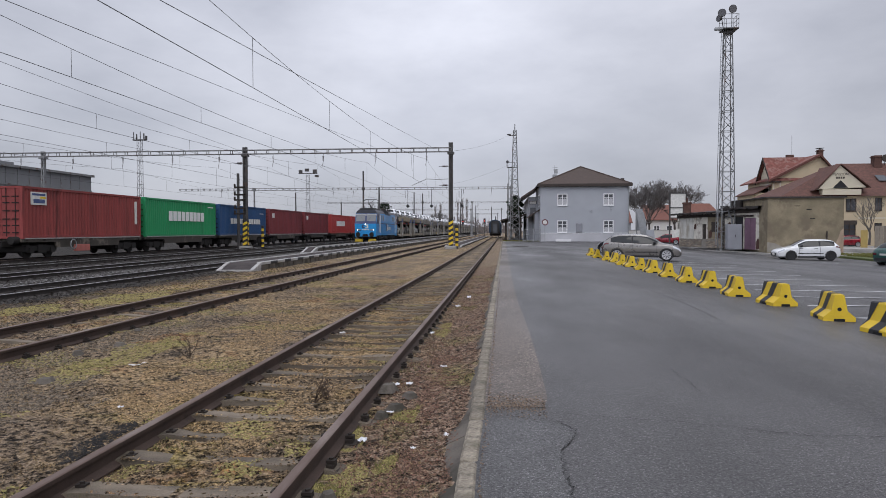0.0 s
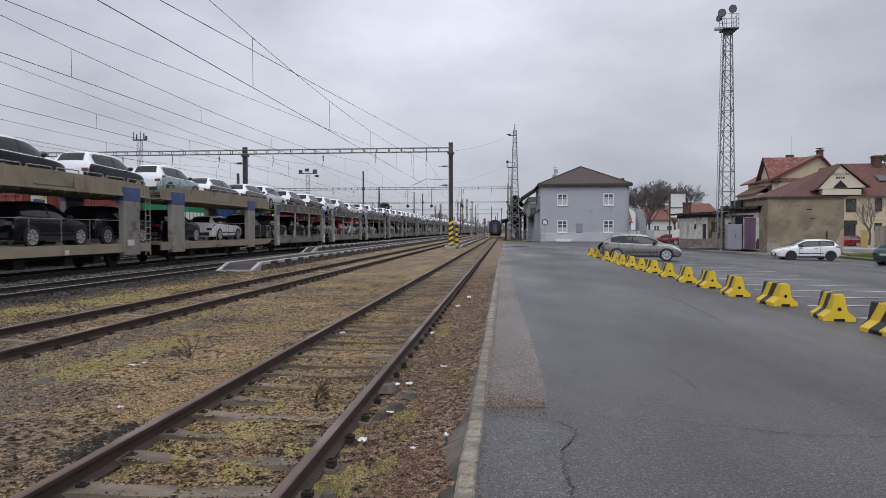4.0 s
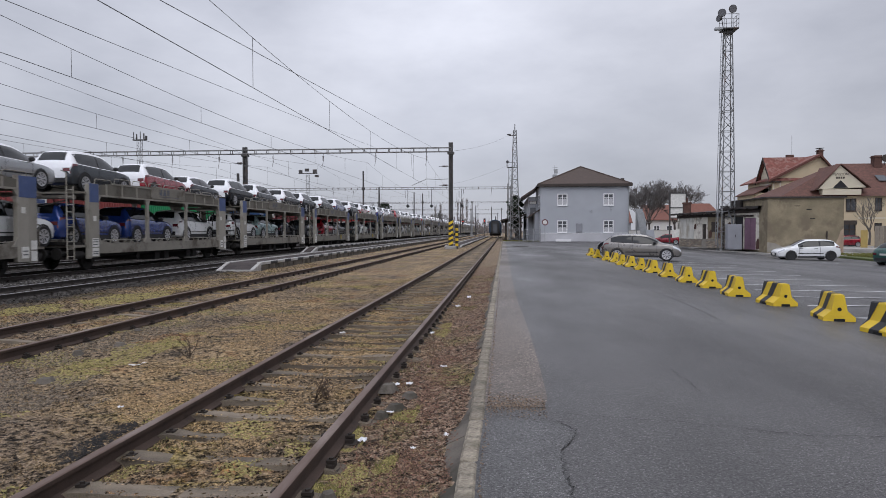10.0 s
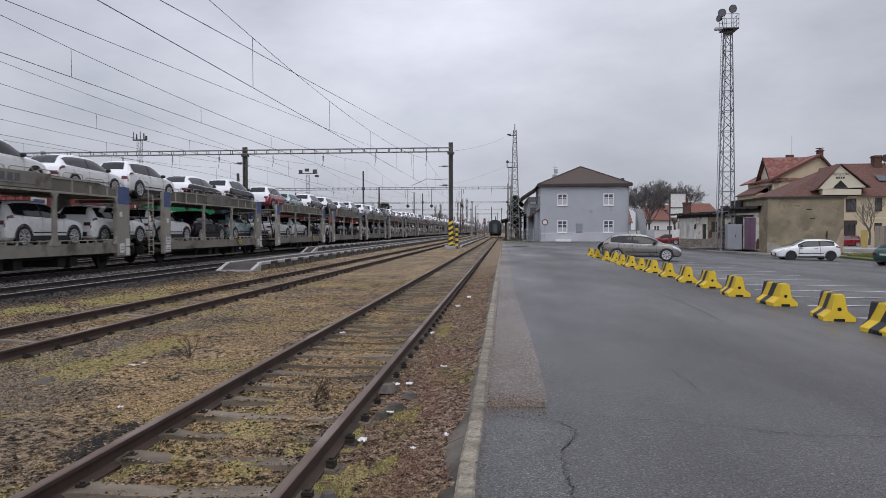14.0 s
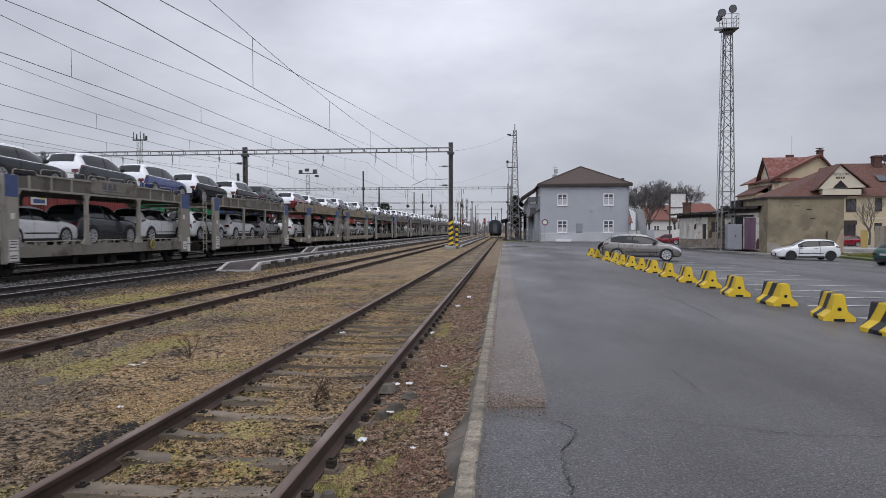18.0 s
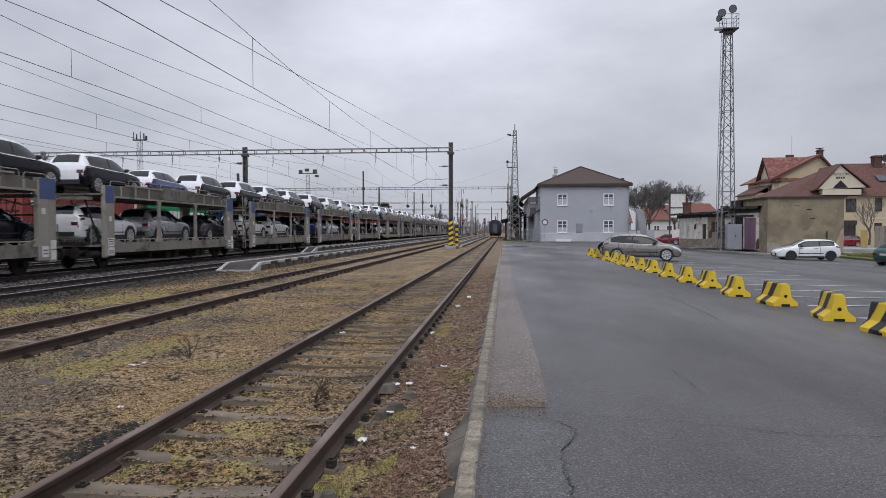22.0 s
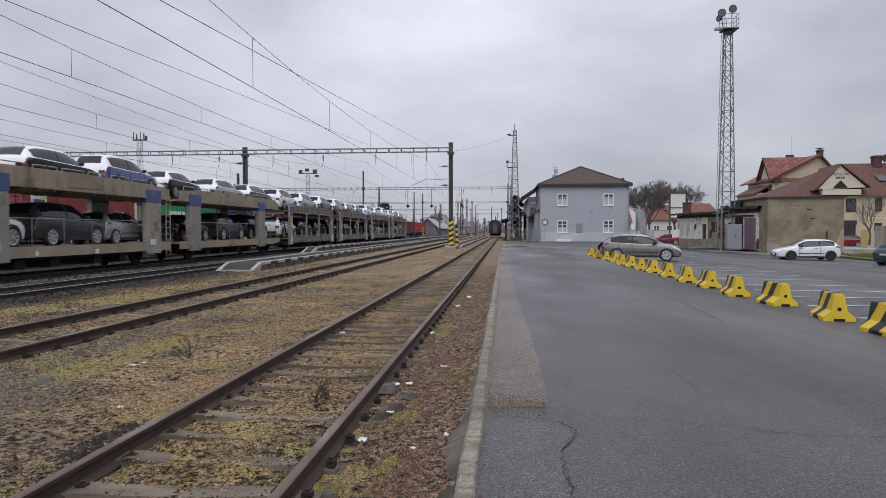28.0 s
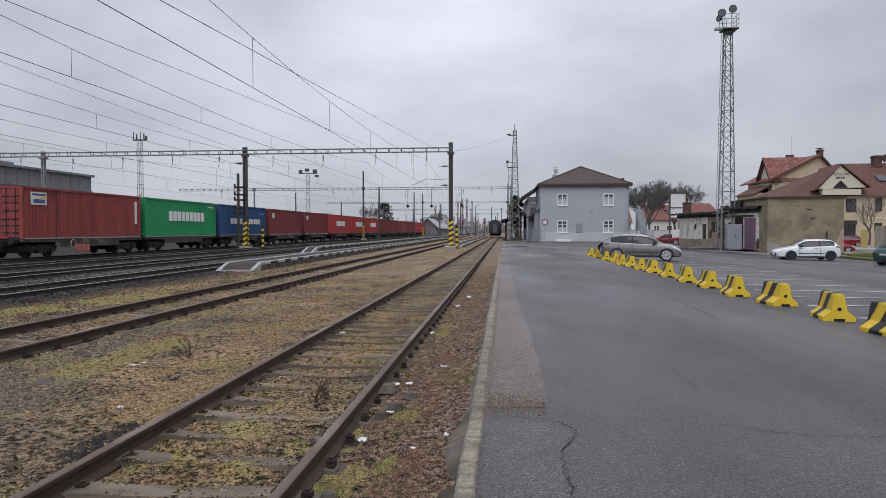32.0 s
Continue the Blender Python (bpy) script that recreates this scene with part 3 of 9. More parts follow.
        sh.add([(-0.275, y0, -0.03), (-0.275, y0 + 1.0, -0.03), (-0.275 - b, y0 + 1.0, -0.115), (-0.275 - a, y0, -0.12),
                (-0.275, y0, -0.3), (-0.275, y0 + 1.0, -0.3), (-0.36 - b, y0 + 1.0, -0.3), (-0.36 - a, y0, -0.3)],
               [(0, 1, 2, 3), (3, 2, 6, 7), (0, 3, 7, 4), (1, 5, 6, 2)])
    part("kerb_footing", sh, OLD_CONCRETE, kerb, "crumbling concrete footing sloping away from the kerb")


RAIL_POLY = [(-0.07, -0.16), (0.07, -0.16), (0.07, -0.148), (0.012, -0.12), (0.009, -0.045), (0.036, -0.032), (0.036, -0.006), (0.028, 0.0), (-0.028, 0.0), (-0.036, -0.006), (-0.036, -0.032), (-0.009, -0.045), (-0.012, -0.12), (-0.07, -0.148)]


def rail_shape(y0, y1):
    sh = Shape()
    n = len(RAIL_POLY)
    ys = [y0 + (y1 - y0) * (i / 24) ** 2 for i in range(25)]
    for y in ys:
        sh.v += [(p[0], y, p[1]) for p in RAIL_POLY]
    for j in range(24):
        for i in range(n):
            sh.f.append((j * n + i, j * n + (i + 1) % n, (j + 1) * n + (i + 1) % n, (j + 1) * n + i))
            sh.m.append(1 if i in (6, 7, 8) else 0)
    sh.add([], [])
    sh.f.append(tuple(range(n)))
    sh.m.append(0)
    return sh


def build_track(x, y0, y1, pitch, count, mats, sleeper_mat, sleeper_z, label, seed):
    tr = thing("railway_track", label, "railway track", "station tracks", "structure")
    me = rail_shape(y0, y1).mesh("rail", mats)
    for s in (-0.755, 0.755):
        part("rail", me, None, tr, m=pose(x + s, 0, 0))
    rk = random.Random(seed)
    shapes = []
    for k in range(4):
        sh = Shape()
        n = 8
        for j in range(n + 1):
            t = -1.25 + 2.5 * j / n
            wob = [rk.uniform(-0.010, 0.010) for _ in range(4)]
            sag = -0.032 * math.cos(t * 2.0) - 0.13 * max(0.0, abs(t) - 0.72) / 0.45
            sh.v += [(t, -0.125 + wob[0], -0.16), (t, -0.085 + 2.0 * wob[1], sag + wob[3] * 0.6), (t, 0.085 + 2.0 * wob[2], sag + wob[3] * 0.6), (t, 0.125 + wob[0], -0.16)]
        for j in range(n):
            for i in range(3):
                sh.f.append((4 * j + i, 4 * j + i + 1, 4 * j + 5 + i, 4 * j + 4 + i))
        sh.f += [(0, 1, 2, 3), (4 * n + 3, 4 * n + 2, 4 * n + 1, 4 * n)]
        sh.m = [0] * len(sh.f)
        shapes.append(sh.mesh("sleeper", sleeper_mat))
    for i in range(count):
        o = part("sleeper", shapes[rk.randrange(4)], None, tr)
        sunk = min(0.010, 0.001 * max(0.0, i * pitch - 6))
        o.matrix_basis = pose(x + rk.uniform(-0.04, 0.04), max(y0, 0.4) + i * pitch, sleeper_z - sunk + rk.uniform(-0.008, 0.006), rk.uniform(-1.5, 1.5), rk.uniform(-0.6, 0.6), rk.uniform(-1.3, 1.3))
    sh = Shape()
    for i in range(count):
        y = max(y0, 0.4) + i * pitch
        for s in (-0.755, 0.755):
            sh.box(x + s - 0.165, x + s + 0.165, y - 0.075, y + 0.075, -0.178, -0.156)
            for e in (-0.100, 0.100):
                cx = x + s + e
                sh.box(cx - 0.030, cx + 0.030, y - 0.045, y + 0.045, -0.157, -0.125)
                sh.tube((cx, y, -0.125), (cx, y, -0.082), 0.017, 6)
                sh.box(cx - 0.034, cx + 0.034, y - 0.028, y + 0.028, -0.118, -0.098)
    f = part("rail_fastenings", sh, IRON, tr, "rusty bolts and clamps of the rails")
    f["kind"] = "stuff"
    return tr


PALE_EDGE = material("worn_white_edge", (0.36, 0.35, 0.34), 0.85, vary=0.25, scale=2.5, fine=60, bump=0.3, spots=(0.26, 0.25, 0.24), spot_scale=1.5, spot_at=0.55, rnd=0.15)


def build_platform(x0, x1, y0, y1, ramp, h, label):
    """A low island platform with a sloped end and black and white edge blocks."""
    pf = thing("platform", label, "railway platform", kind="structure")
    sh = Shape()
    sh.add([(x0 + 0.10, y0, -0.10), (x1 - 0.10, y0, -0.10), (x1 - 0.2, y0 + ramp, h - 0.03), (x0 + 0.2, y0 + ramp, h - 0.03), (x1 - 0.2, y1, h - 0.03), (x0 + 0.2, y1, h - 0.03)], [(0, 1, 2, 3), (3, 2, 4, 5)])
    part("platform_surface", sh, PLATFORM_TOP, pf, "dark grey asphalt top")
    ramp_edge = Shape()
    for x in (x0, x1 - 0.16):
        ramp_edge.add([(x, y0 - 0.1, -0.085), (x + 0.16, y0 - 0.1, -0.085), (x + 0.16, y0 + ramp, h), (x, y0 + ramp, h), (x, y0 + ramp, -0.3), (x + 0.16, y0 + ramp, -0.3), (x, y0 - 0.1, -0.3), (x + 0.16, y0 - 0.1, -0.3)],
                      [(0, 1, 2, 3), (0, 3, 4, 6), (1, 7, 5, 2)])
    ramp_edge.box(x0, x1, y0 - 0.2, y0 - 0.1, -0.3, -0.08)
    part("ramp_edging", ramp_edge, PALE_EDGE, pf, "worn white painted concrete edging of the ramp")
    light = Shape().box(-0.14, 0.14, -0.49, 0.49, -0.13, 0.0, c=0.02).mesh("edge_block", PALE_EDGE)
    dark_shape = Shape().box(-0.14, 0.14, -0.49, 0.49, -0.13, 0.0, c=0.02)
    dark_shape.m[2] = dark_shape.m[10] = dark_shape.m[18] = 1  # the face towards the siding is painted black
    dark = dark_shape.mesh("edge_block", [PALE_EDGE, BLACK_PAINT])
    rk = random.Random(3)
    n = int(min(y1 - y0 - ramp, 95))
    for i in range(n):
        y = y0 + ramp + 0.5 + i
        o = part("edge_block", dark if i % 2 else light, None, pf)
        o.matrix_basis = pose(x1 - 0.1 + rk.uniform(-0.01, 0.01), y, h + rk.uniform(-0.006, 0.006))
    rest = Shape()
    for i in range(n, int(y1 - y0 - ramp)):
        y = y0 + ramp + 0.5 + i
        rest.box(x1 - 0.24, x1 + 0.04, y - 0.49, y + 0.49, h - 0.13, h)
    for i in range(int(y1 - y0 - ramp)):
        y = y0 + ramp + 0.5 + i
        rest.box(x0 - 0.04, x0 + 0.24, y - 0.49, y + 0.49, h - 0.13, h)
    o = part("far_edge_blocks", rest, CONCRETE, pf, "pale concrete edge blocks")
    o["kind"] = "stuff"
    wall = Shape()
    for i in range(int((y1 - y0 - ramp) / 1.5)):
        y = y0 + ramp + i * 1.5
        for x in (x0 + 0.06, x1 - 0.06):
            wall.box(x - 0.05, x + 0.05, y + 0.03, y + 1.46, -0.3, h - 0.13)
            wall.box(x - 0.09, x + 0.09, y - 0.08, y + 0.08, -0.3, h - 0.13)
    part("platform_wall", wall, OLD_CONCRETE, pf, "dark grey concrete blocks under the edge")


build_ground()
build_asphalt()
RUSTY = [RAIL_SIDE, RAIL_TOP]
SIDING_Y0, SIDING_PITCH = 0.60, 0.597
build_track(-2.1, SIDING_Y0, 152, SIDING_PITCH, 170, RUSTY, SLEEPER, -0.102, "disused siding with brown rusty rails and mossy sleepers", 1)
build_track(-7.3, 4.0, 330, 0.66, 150, RUSTY, SLEEPER, -0.130, "track with brown rusty rails and sleepers sunk in moss", 2)
build_track(-13.06, 9.0, 700, 0.64, 150, [DARK_RAIL, RAIL_BRIGHT], SLEEPER_DARK, -0.135, "main line track with dark rails polished on top", 3)
build_track(-17.6, 12.0, 900, 0.64, 90, [DARK_RAIL, RAIL_BRIGHT], SLEEPER_DARK, -0.135, "main line track that the car train runs on", 4)
build_track(-22.5, 16.0, 700, 0.66, 60, [DARK_RAIL, RAIL_BRIGHT], SLEEPER_DARK, -0.135, "main line track with dark oily sleepers", 5)
build_track(-27.5, 20.0, 700, 0.66, 40, [DARK_RAIL, RAIL_TOP], SLEEPER_DARK, -0.135, "track under the parked container wagons", 6)
build_platform(-12.1, -10.5, 27.8, 190, 0.9, 0.20, "low asphalt island platform with black and white edge blocks and a sloped end")
build_platform(-5.95, -4.25, 67.5, 185, 1.2, 0.06, "low gravel platform beside the siding with worn pale edge blocks")
build_platform(-15.35, -14.45, 50.3, 190, 1.6, 0.30, "narrow low platform between the main tracks with white edge blocks")


# ---- overhead line ----
def lattice_beam(sh, x0, x1, y, z0, z1, w=0.45, step=1.15):
    for yy in (y - w / 2, y + w / 2):
        for z in (z0, z1):
            sh.box(x0, x1, yy - 0.035, yy + 0.035, z - 0.032, z + 0.032)
        n = max(1, int((x1 - x0) / step))
        for i in range(n + 1):
            x = x0 + (x1 - x0) * i / n
            sh.box(x - 0.035, x + 0.035, yy - 0.015, yy + 0.015, z0, z1)
    n = max(1, int((x1 - x0) / step))
    for i in range(n):
        a, b = x0 + (x1 - x0) * i / n, x0 + (x1 - x0) * (i + 1) / n
        for z in (z0, z1):
            sh.tube((a, y - w / 2, z), (b, y + w / 2, z), 0.02, 4)


def build_gantry(y, posts, x_lo, x_hi, z0, z1, tops, striped, hangers, round_post):
    g = thing("catenary_gantry", "dark steel lattice gantry spanning the tracks", "gantry", "overhead line gantries")
    for k, x in enumerate(posts):
        sh = Shape()
        if round_post:
            sh.tube((x, y, -0.1), (x, y, tops[k]), 0.19, 10, 0.14)
            sh.disc((x, y, z0 + 0.2), "z", 0.34, 0.5, 10)
        else:
            wide = 0.8 if striped[k] else 0.62
            for sx in (-0.17 * wide, 0.17 * wide):
                sh.box(x + sx - 0.06, x + sx + 0.06, y - 0.16, y + 0.16, -0.1, tops[k])
            for i in range(int(tops[k] / 0.8)):
                sh.box(x - 0.15, x + 0.15, y - 0.165, y - 0.145, 0.4 + i * 0.8, 0.62 + i * 0.8)
                sh.box(x - 0.15, x + 0.15, y + 0.145, y + 0.165, 0.4 + i * 0.8, 0.62 + i * 0.8)
            sh.box(x - 0.16 * wide, x + 0.16 * wide, y - 0.03, y + 0.03, -0.1, tops[k])
            sh.box(x - 0.3, x + 0.3, y - 0.32, y + 0.32, z0 - 0.25, z0 - 0.05)
        part("post", sh, MAST_DARK if striped[k] else MAST_GREY, g)
        base = Shape().box(x - 0.5, x + 0.5, y - 0.5, y + 0.5, -0.4, 0.12, c=0.05)
        part("footing", base, CONCRETE, g)
        if striped[k]:
            stripes = Shape()
            for i in range(10):
                z = 0.14 + i * 0.24
                m = i % 2
                for face in (-1, 1):
                    yy = y + face * 0.175
                    stripes.add([(x - 0.20, yy, z), (x + 0.20, yy, z + 0.2), (x + 0.20, yy, z + 0.44), (x - 0.20, yy, z + 0.24)], [(0, 1, 2, 3)], m)
                    xx = x + face * 0.25
                    stripes.add([(xx, y - 0.175, z + (0.16 if face > 0 else 0)), (xx, y + 0.175, z + (0.16 if face < 0 else 0) * 0 + (0.0 if face > 0 else 0.16)), (xx, y + 0.175, z + 0.24 + (0.0 if face > 0 else 0.16)), (xx, y - 0.175, z + 0.24 + (0.16 if face > 0 else 0))], [(0, 1, 2, 3)], m)
            part("warning_stripes", stripes, [YELLOW, BLACK_PAINT], g, "yellow and black diagonal warning stripes")
    beam = Shape()
    lattice_beam(beam, x_lo, x_hi, y, z0, z1)
    part("beam", beam, BEAM_GREY, g, "riveted grey lattice cross beam")
    for x in hangers:
        sh = Shape()
        sh.tube((x, y, z0), (x, y, z0 - 0.25), 0.025, 5)
        for i in range(5):
            sh.disc((x, y, z0 - 0.3 - i * 0.1), "z", 0.085 - 0.006 * i, 0.05, 8)
        sh.tube((x, y, z0 - 0.75), (x - 0.1, y, z0 - 1.25), 0.018, 5)
        part("insulator", sh, INSUL, g)
    return g


H1 = [-47.3, -41.9, -36.8, -31.8, -27.15, -21.85, -17.0, -12.0, -7.2]
build_gantry(63.0, [-44.97, -24.6, -4.94], -75, -4.9, 8.86, 9.22, [9.35, 9.5, 9.7], [0, 1, 1], H1, False)
H2 = [-52, -38, -31, -27.3, -17.3, -13.0, -7.3, -2.3]
build_gantry(121.6, [-45.8, -25.45, 1.2], -60, 1.2, 8.95, 9.3, [9.4, 12.3, 9.4], [0, 1, 0], H2, True)
build_gantry(182.0, [-34.0, -21.9, -8.6, 0.9], -48, 0.9, 8.9, 9.2, [9.3, 11.5, 9.3, 14], [0, 1, 0, 0], [-13, -7], True)
build_gantry(245.0, [-33.0, -12.0, -1.0], -46, -1.0, 8.9, 9.2, [9.3, 9.3, 9.6], [0, 0, 0], [], True)
build_gantry(310.0, [-30.0, -12.0, -3.0], -42, -3.0, 8.9, 9.2, [9.3, 9.3, 9.6], [0, 0, 0], [], True)

# striped short post beside the first gantry and a thinner post on it
gp = thing("signal_post", "short dark post with yellow and black warning stripes", "post")
part("pole", Shape().tube((-4.42, 63.3, -0.2), (-4.42, 63.3, 2.05), 0.14, 10), MAST_DARK, gp)
for i in range(8):
    part("band", Shape().tube((-4.42, 63.3, 0.1 + i * 0.24), (-4.42, 63.3, 0.1 + (i + 1) * 0.24), 0.15, 10), (YELLOW, BLACK_PAINT)[i % 2], gp, ("yellow band", "black band")[i % 2])
gp = thing("signal_post", "short striped marker post in front of the container wagons", "post")
part("pole", Shape().tube((-24.4, 67, -0.1), (-24.4, 67, 2.1), 0.12, 10), MAST_DARK, gp)
for i in range(8):
    part("band", Shape().tube((-24.4, 67, -0.1 + i * 0.27), (-24.4, 67, -0.1 + (i + 1) * 0.27), 0.13, 10), (YELLOW, BLACK_PAINT)[i % 2], gp, ("yellow band", "black band")[i % 2])
gp = thing("insulator_mast", "dark switch pole with insulators beside a gantry post", "pole")
part("pole", Shape().tube((-25.15, 62.6, -0.2), (-25.15, 62.6, 7.0), 0.13, 8), MAST_DARK, gp)
sh = Shape()
for z in (3.1, 3.6, 4.4, 4.9, 5.6):
    sh.box(-25.5, -24.4, 62.45, 62.55, z, z + 0.16)
    sh.disc((-25.45, 62.5, z + 0.25), "z", 0.09, 0.3, 8)
part("bracket", sh, IRON, gp)
for (x, z, s) in ((-24.6, 8.0, -1), (-4.94, 7.5, -1), (-4.94, 5.75, -1)):
    br = thing("cantilever_arm", "steel cantilever arm with brown insulators", "bracket", "cantilever arms")
    sh = Shape().tube((x, 63, z), (x + s * 1.1, 63, z), 0.03, 6)
    part("tube", sh, GALV, br)
    sh = Shape()
    for i in range(6):
        sh.disc((x + s * (0.35 + 0.08 * i), 63, z), "x", 0.09, 0.05, 8)
    part("insulator", sh, INSUL, br)
sh = Shape().path([(-4.94, 63, 6.35), (-6.0, 63, 6.3), (-7.2, 63, 6.35), (-8.6, 63, 5.75)], 0.03)
tagged(part("registration_arm", sh, GALV), "bent steel registration arm holding the contact wire", "bracket")


def build_catenary(name, x, zc, zm, y_sup, mats, droppers=True, zig=0.06, sag=1.15):
    """Contact wire and sagging messenger wire over one track."""
    w = thing(name, "overhead contact line of two sagging wires over a track", "overhead wire", "overhead lines")
    contact, mess, drop = [], [], Shape()
    for k, (a, b) in enumerate(zip(y_sup[:-1], y_sup[1:])):
        n = 14
        sgn = zig if k % 2 else -zig
        for i in range(n):
            t0, t1 = i / n, (i + 1) / n
            p = [(x + sgn * (1 - 2 * t), a + (b - a) * t) for t in (t0, t1)]
            zz = [zm - sag * 4 * t * (1 - t) * ((b - a) / 60) ** 2 for t in (t0, t1)]
            contact.append((*p[0], zc))
            mess.append((*p[0], zz[0]))
            if droppers and i % 2 == 0 and b < 190:
                drop.tube((*p[0], zc), (*p[0], zz[0]), 0.008, 4, caps=False)
    part("contact_wire", Shape().path(contact, 0.0095, 5), mats, w)
    part("messenger_wire", Shape().path(mess, 0.0085, 5), mats, w)
    if droppers:
        part("dropper", drop, mats, w, "thin dropper wires")["kind"] = "stuff"


SUP = [2.0, 63.0, 121.6, 182.0, 245.0, 310.0, 380.0]
build_catenary("overhead_line", -7.3, 5.74, 8.22, SUP, WIRE, sag=1.22)
build_catenary("overhead_line", -12.9, 6.17, 7.95, SUP, WIRE, sag=1.1)
build_catenary("overhead_line", -17.6, 6.0, 7.75, SUP, WIRE, sag=1.1)
build_catenary("overhead_line", -22.5, 5.9, 7.6, SUP, WIRE, sag=1.0)
build_catenary("overhead_line", -27.5, 5.9, 7.6, SUP, WIRE, sag=1.0)
build_catenary("overhead_line", -36.8, 5.9, 7.6, SUP, WIRE, sag=1.0)
feeder = Shape()
for (a, b, sag) in (((-4.94, 63, 8.9), (1.5, 99, 15.8), 0.5), ((-13.0, 121.6, 9.2), (1.2, 121.6, 13.4), 0.6), ((-7.05, 10, 6.08), (-6.78, 63, 9.33), 0.02), ((-12.0, 10, 6.9), (-12.2, 63, 9.4), 0.05), ((-20.5, 20, 8.7), (-20.0, 63, 7.4), 0.1), ((-6.2, 45, 7.05), (-8.5, 63, 7.2), 0.55)):
    a, b = Vector(a), Vector(b)
    pts = [a.lerp(b, i / 16) - Vector((0, 0, sag * 4 * (i / 16) * (1 - i / 16))) for i in range(17)]
    feeder = Shape().path(pts, 0.009, 5)
    tagged(part("feeder_wire", feeder, WIRE), "thin dark feeder wire sagging between masts", "wire", "feeder wires")


# ---- lattice masts ----
def lattice_mast(x, y, z0, w0, w1, h, mats, name, label, panels=16, category="mast", rot=0.0):
    t = thing(name, label, category, m=pose(x, y, z0, rz=rot))
    def half(z):
        k = z / h
        return (w0 + (w1 - w0) * k) / 2
    legs = []
    for sx in (-1, 1):
        for sy in (-1, 1):
            sh = Shape().tube((sx * half(0), sy * half(0), 0), (sx * half(h), sy * half(h), h), 0.05 * max(0.6, w0 / 1.2), 4)
            part("leg", sh, mats, t)
    br = Shape()
    for i in range(panels):
        za, zb = h * i / panels, h * (i + 1) / panels
        a, b = half(za), half(zb)
        r = 0.028 * max(0.6, w0 / 1.2)
        for c0, c1 in (((-1, -1), (1, -1)), ((1, -1), (1, 1)), ((1, 1), (-1, 1)), ((-1, 1), (-1, -1))):
            if i % 2 == 0:
                c0, c1 = c1, c0
            br.tube((c0[0] * a, c0[1] * a, za), (c1[0] * b, c1[1] * b, zb), r, 4)
            if i % 2 == 0:
                br.tube((c0[0] * a, c0[1] * a, za), (c1[0] * a, c1[1] * a, za), r, 4)
    part("bracing", br, mats, t, "zigzag steel bracing")["kind"] = "stuff"
    return t


def round_flood(parent, c, d, r, mats=GALV):
    d = Vector(d).normalized()
    c = Vector(c)
    sh = Shape().tube(c - d * 0.24, c, r * 0.45, 12, r).tube(c, c + d * 0.07, r * 1.02, 14)
    o = part("floodlight", sh, MAST_DARK, parent, "round dark floodlight")
    part("lens", Shape().tube(c + d * 0.072, c + d * 0.078, r * 0.9, 14), glassy, o)
    return o


glassy = glass_material("lamp_glass", (0.10, 0.10, 0.11), 0.1)
mast = lattice_mast(17.05, 54.2, -0.1, 1.05, 0.47, 16.9, MAST_GREY, "light_mast", "tall grey lattice floodlight mast with a railed platform on top", 22, "light mast")
sh = Shape().box(-0.50, 0.62, -0.6, 0.6, 16.9, 16.98).box(-0.3, 0.3, -0.3, 0.3, 16.6, 16.9)
part("platform", sh, MAST_DARK, mast, "small steel platform")
sh = Shape()
for (sx, sy) in ((-0.48, -0.58), (0.06, -0.58), (0.60, -0.58), (0.60, 0.0), (0.60, 0.58), (0.06, 0.58), (-0.48, 0.58)):
    sh.tube((sx, sy, 16.98), (sx, sy, 18.0), 0.024, 5)
for z in (17.3, 17.65, 18.0):
    sh.path([(-0.48, -0.58, z), (0.60, -0.58, z), (0.60, 0.58, z), (-0.48, 0.58, z)], 0.022)
part("railing", sh, GALV, mast, "thin pale platform railing")
round_flood(mast, (0.12, -0.62, 18.35), (0.15, -1, -0.15), 0.30)
round_flood(mast, (-0.62, -0.5, 18.1), (-0.35, -0.9, -0.1), 0.30)
round_flood(mast, (-0.78, -0.3, 17.75), (-0.9, -0.4, -0.1), 0.24)
part("lamp_pole", Shape().tube((0.12, -0.45, 16.98), (0.12, -0.45, 18.3), 0.035, 6).tube((-0.5, -0.4, 16.98), (-0.62, -0.35, 18.0), 0.035, 6).tube((-0.55, -0.3, 17.7), (-0.7, -0.25, 17.75), 0.03, 5), MAST_DARK, mast)
sh = Shape().box(-1.15, -0.65, -0.6, -0.3, 16.82, 17.02, c=0.03).box(-0.7, -0.45, -0.5, -0.42, 16.9, 16.96)
part("floodlight", sh, GALV, mast, "pale box floodlight")
sh = Shape()
for i in range(52):
    z = 0.8 + i * 0.32
    sh.tube((-0.75 + 0.0062 * i, -0.2, z), (-0.75 + 0.0062 * i, 0.2, z), 0.014, 4)
for sy in (-0.2, 0.2):
    sh.tube((-0.755, sy, 0.5), (-0.43, sy, 17.2), 0.022, 5)
part("ladder", sh, GALV, mast, "narrow access ladder")

m2 = lattice_mast(1.5, 99.0, 0, 1.45, 0.4, 16.0, MAST_GREY, "lattice_tower", "tapered grey lattice tower beside the platform", 18, "lattice tower")
part("head", Shape().box(-0.9, 0.1, -0.1, 0.1, 15.2, 15.3).box(-1.1, -0.6, -0.2, 0.2, 15.3, 15.45).tube((0, 0, 15.8), (0, 0, 16.9), 0.06, 6), MAST_DARK, m2, "dark lamp bracket at the top")
m3 = lattice_mast(1.0, 110.0, 0, 0.8, 0.6, 11.6, MAST_GREY, "light_mast", "slim grey lattice light mast beside the platform", 14, "light mast")
